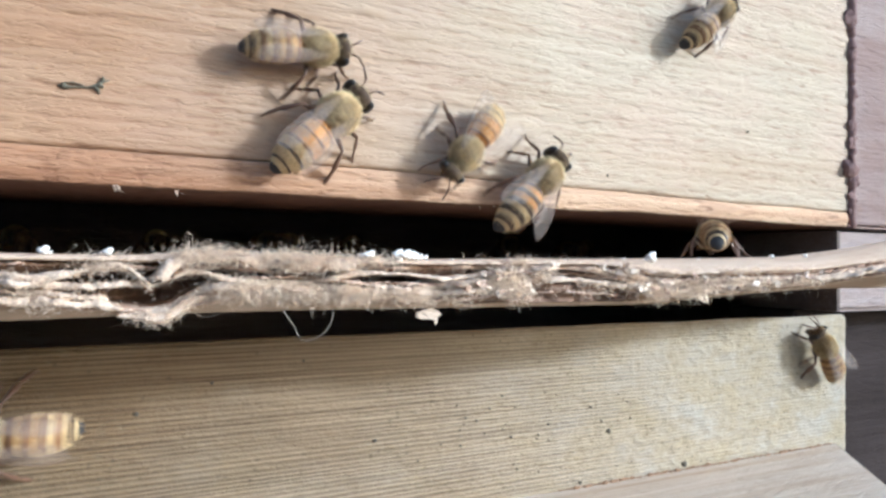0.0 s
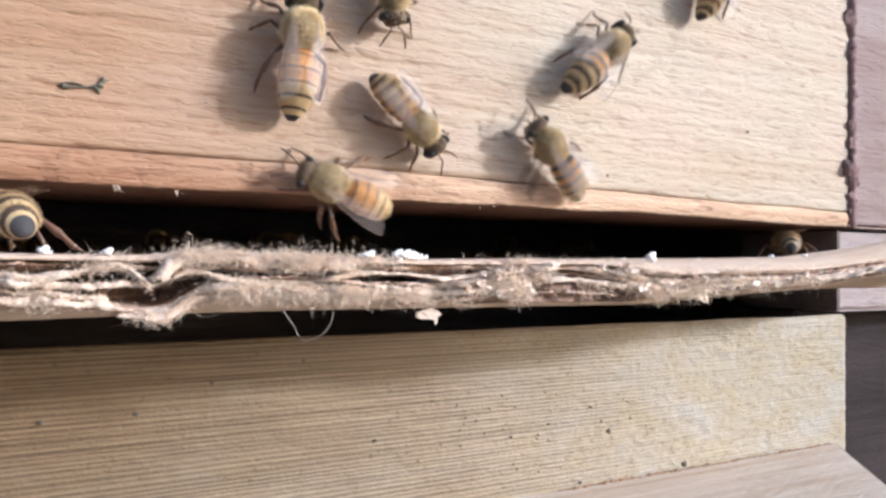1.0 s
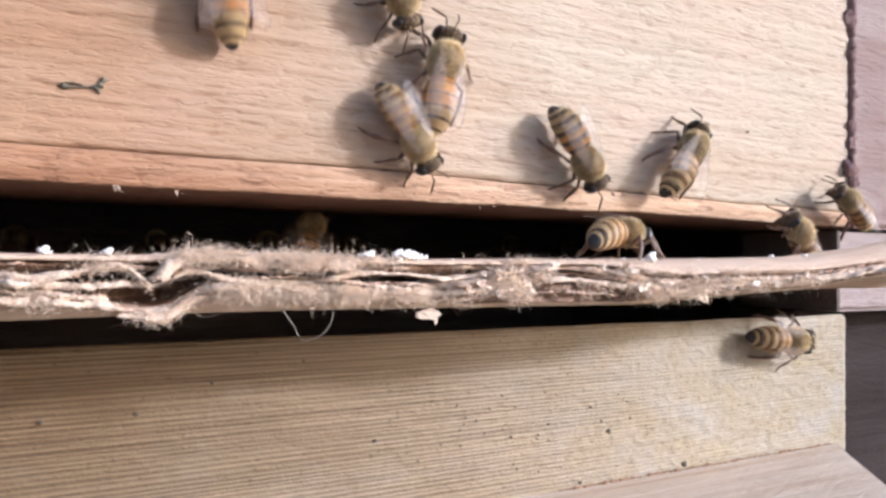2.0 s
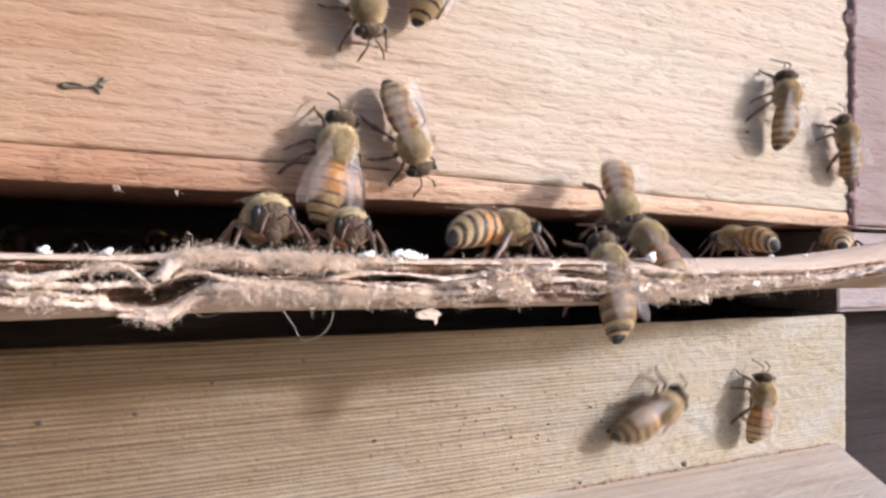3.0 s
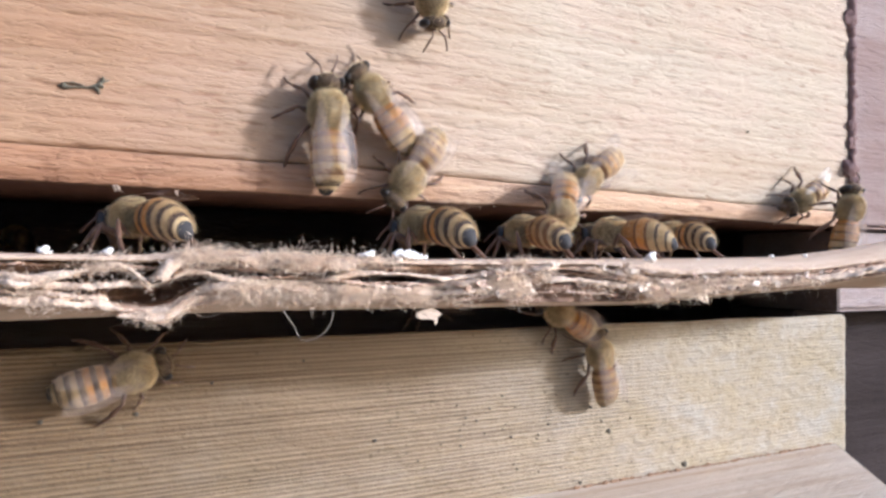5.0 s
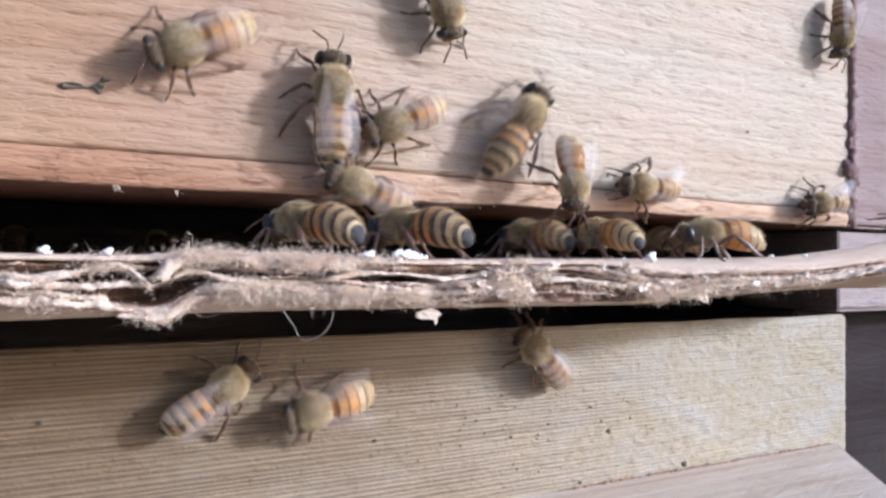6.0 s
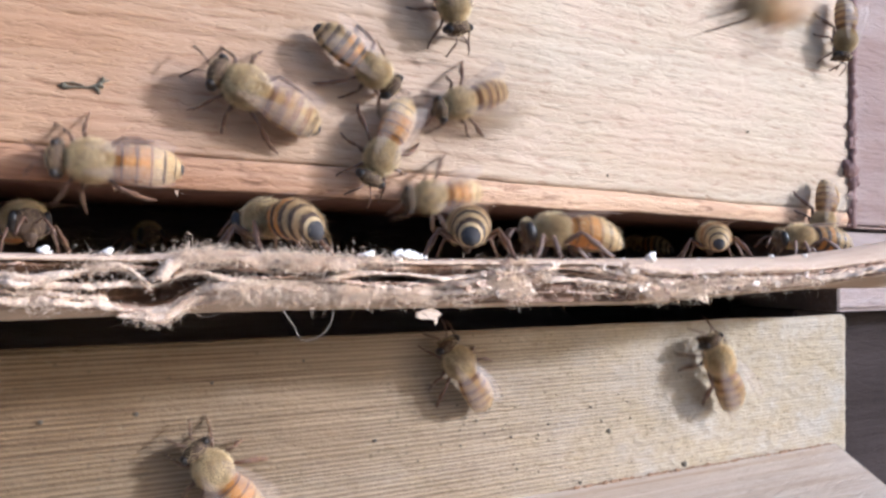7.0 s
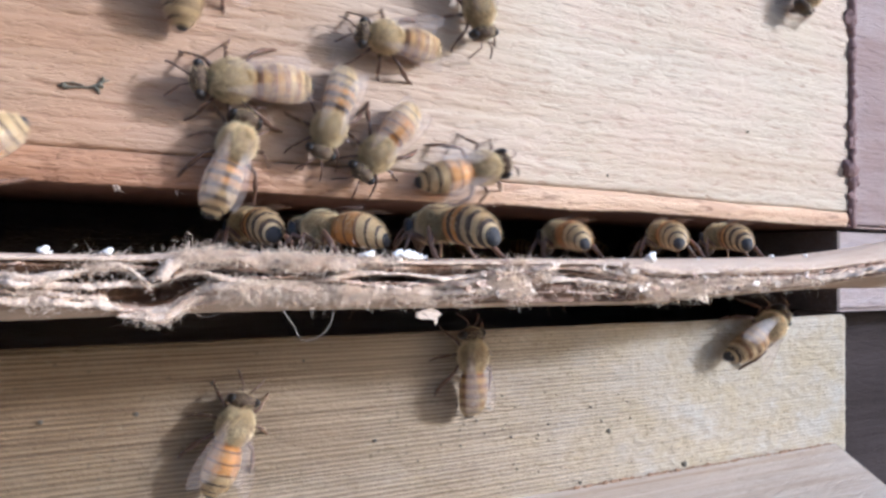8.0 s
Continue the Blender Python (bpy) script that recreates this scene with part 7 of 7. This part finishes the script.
    go(bee_ll, [
        at(0, 109.2, -18.0, 156.0, -53, 29, 180), at(3.55, 109.2, -18.0, 156.0, -53, 29, 180), at(4, 108.8, -18.1, 121.0, -51, 21, 180),
        at(4.2, 107.9, -14.1, 43.9, -49, 3, 180), at(4.3, 92.7, -12.1, 24.1, -49, 1, 180), at(4.4, 89.0, -10.1, 15.7, -49, -8, 180),
        at(4.5, 78.7, -18.0, 29.8, -52, -26, 180), at(4.6, 82.0, -25.5, 49.3, -90, 33, -180), at(4.75, 88.4, -25.5, 126.2, -90, 46, -180),
        at(5.2, 99.5, -17.8, 130.2, -61, 51, 180), at(5.5, 115.4, 0.0, 64.9, -90, 84, 180), at(5.7, 115.2, 0.0, 49.8, -90, 86, 180),
        at(5.8, 114.9, 0.0, 39.3, -90, 84, 180), at(6.6, 115.2, 0.0, 38.9, -90, 83, 180), at(7.1, 115.6, 0.0, 38.5, -90, 83, 180),
        at(7.2, 114.4, 0.0, 34.9, -90, 87, 180), at(7.4, 113.4, 0.0, 28.3, -90, 89, 180), at(7.5, 112.1, 0.0, 27.7, 90, 90, 0),
        at(7.6, 119.2, 0.0, 23.4, -90, 86, 180), at(7.7, 114.6, 0.0, 22.5, 90, 84, 0), at(7.8, 108.0, 0.0, 43.1, -90, 87, 180),
        at(7.9, 108.0, 0.0, 43.8, -90, 87, 180), at(8, 106.3, 0.0, 44.8, -90, 54, 180)])
    go(bee_nn, [
        at(0, 262.4, 77.3, 0.8, 0, -0, 94), at(3.15, 262.2, 77.3, 0.8, 0, -0, 100), at(3.6, 125.9, 0.3, 0.8, 0, -0, 76), at(4, 94.7, -9.7, 0.8, 0, -0, 86),
        at(4.1, 89.5, -10.7, 0.8, 0, -0, 94), at(4.2, 73.1, -10.7, 0.6, 0, -0, 90), at(4.3, 68.0, -11.7, 0.5, 0, -0, 98),
        at(4.4, 65.2, -11.8, 0.5, 0, -0, 108), at(4.5, 63.3, -11.8, 0.5, 0, -0, 112), at(4.6, 60.9, -12.0, 0.5, 0, -0, 122),
        at(4.7, 57.6, -11.1, 0.4, 0, -0, 124), at(5.2, 60.0, -8.7, 0.4, 0, -0, 104), at(5.8, 58.4, -9.7, 0.4, 0, -0, 92), at(5.9, 58.4, -8.7, 0.4, 0, -0, 86),
        at(6, 58.7, -6.7, 0.4, 0, -0, 88), at(6.1, 61.5, -1.7, 0.5, 0, -0, 88), at(6.4, 87.7, 34.3, 0.8, 0, -0, 106), at(7.55, 87.4, 34.1, 0.8, 0, -0, 114),
        at(8, 121.8, 77.0, 0.8, 0, -0, 120)])
    go(bee_oo, [
        at(0, 252.1, 77.3, 0.8, 0, -0, 94), at(3.55, 251.9, 77.3, 0.8, 0, -0, 100), at(4, 125.1, 6.3, 0.8, 0, -0, 82), at(4.2, 93.9, -7.7, 0.8, 0, -0, 78),
        at(4.3, 88.7, -8.7, 0.8, 0, -0, 78), at(4.4, 83.7, -9.7, 0.7, 0, -0, 76), at(4.5, 80.6, -9.8, 0.7, 0, -0, 72), at(4.6, 77.7, -9.7, 0.6, 0, -0, 74),
        at(4.7, 74.0, -7.7, 0.6, 0, -0, 78), at(5.2, 78.0, 2.3, 0.7, 0, -0, 86), at(5.8, 106.7, 38.6, 0.8, 0, -0, 108), at(7.55, 106.4, 38.5, 0.8, 0, -0, 116),
        at(8, 142.5, 77.0, 0.8, 0, -0, 120)])
    go(bee_pp, [
        at(0, 23.4, -0.0, 53.7, 90, 63, 0), at(5.35, 23.4, -0.0, 53.7, 90, 63, 0), at(5.8, 23.5, -0.0, 44.6, 90, 63, 0), at(6.2, 24.6, -0.0, 33.8, 90, 61, 0),
        at(6.3, 25.2, -0.0, 29.1, 90, 60, 0), at(6.4, 25.6, -0.0, 26.5, 90, 55, 0), at(6.5, 25.0, -0.0, 22.7, 90, 50, 0), at(6.6, 25.6, -0.0, 22.1, 90, 50, 0),
        at(6.8, 27.2, -0.0, 21.4, 90, 57, 0), at(6.9, 26.5, -0.0, 20.9, 90, 52, 0), at(7, 29.0, -0.0, 21.9, 90, 34, 0), at(7.1, 29.4, -0.0, 22.9, 90, 26, 0),
        at(7.2, 29.0, -0.0, 22.1, 90, 30, 0), at(7.3, 27.7, -0.0, 22.7, 90, 46, 0), at(7.4, 26.9, -0.0, 22.9, 90, 46, 0), at(7.5, 27.3, -0.0, 22.7, 90, 83, 0),
        at(7.6, 26.0, -0.0, 21.3, -90, 80, 180), at(7.7, 25.5, -0.0, 19.2, -90, 86, 180), at(7.8, 25.4, -0.0, 18.2, -90, 80, 180),
        at(8, 23.7, -0.0, 14.7, -90, 72, 180)])
    go(bee_qq, [
        at(0, 74.5, -22.2, 134.7, -90, 30, -180), at(6.35, 74.5, -22.2, 134.7, -90, 30, -180), at(6.8, 98.5, -19.2, 115.0, -90, 21, 180),
        at(6.9, 103.1, -21.2, 61.5, -90, 6, 180), at(7, 69.2, -19.2, 30.1, -90, 2, 180), at(7.1, 39.5, -9.9, 17.9, -50, -12, 180),
        at(7.2, 41.4, -0.0, 16.7, -90, -70, 180), at(7.3, 38.7, -0.0, 17.6, -90, -82, 180), at(7.4, 38.1, -0.0, 16.7, 90, -71, 0),
        at(7.5, 38.4, -0.0, 16.6, 90, -62, 0), at(7.6, 38.1, -0.0, 15.6, 90, -53, 0), at(7.7, 38.8, -0.0, 13.2, 90, -40, 0),
        at(7.8, 38.6, -0.0, 11.2, 90, -22, 0), at(8, 43.5, -0.0, 11.6, 90, -15, 0)])
    go(bee_mm, [
        at(0, 46.0, -27.3, 101.5, -90, 25, 180), at(3.05, 46.0, -27.3, 101.5, -90, 25, 180), at(3.5, 44.8, -22.3, 92.6, -90, 20, 180),
        at(3.8, 56.2, -19.3, 30.4, -90, 0, -180), at(3.9, 72.8, -13.3, 27.3, -90, -10, 180), at(4, 88.8, -23.3, 12.2, -90, -11, 180),
        at(4.1, 97.4, -27.3, -12.2, -90, -27, 180), at(4.5, 70.7, -22.3, -45.5, -90, -71, -180), at(4.6, 68.3, -21.3, -18.9, -90, -78, 180),
        at(4.7, 67.0, -21.3, -40.2, -90, -90, 180), at(6.15, 67.0, -21.3, -40.2, -90, -90, 180), at(6.6, 21.0, -25.3, -27.4, -90, -64, 180),
        at(6.7, 10.9, -28.3, -7.9, 90, -66, 0), at(6.8, 8.0, -23.3, -23.8, 90, -68, 0), at(7.55, 8.0, -23.3, -23.8, 90, -68, 0),
        at(8, 8.2, -23.3, -28.3, 90, -65, 0)])
    flap(bee_f, (0.07, 0.6))
    flap(bee_k, (0.4, 1.0))
    flap(bee_t, (3.4, 4.2))
    flap(bee_ll, (4.0, 4.8))
    flap(bee_mm, (3.5, 4.3), (4.4, 4.8), (6.4, 6.9))
    flap(bee_hh, (6.75, 7.2))
    flap(bee_qq, (6.8, 7.2))
    flap(bee_dd, (2.9, 3.45))


motions()
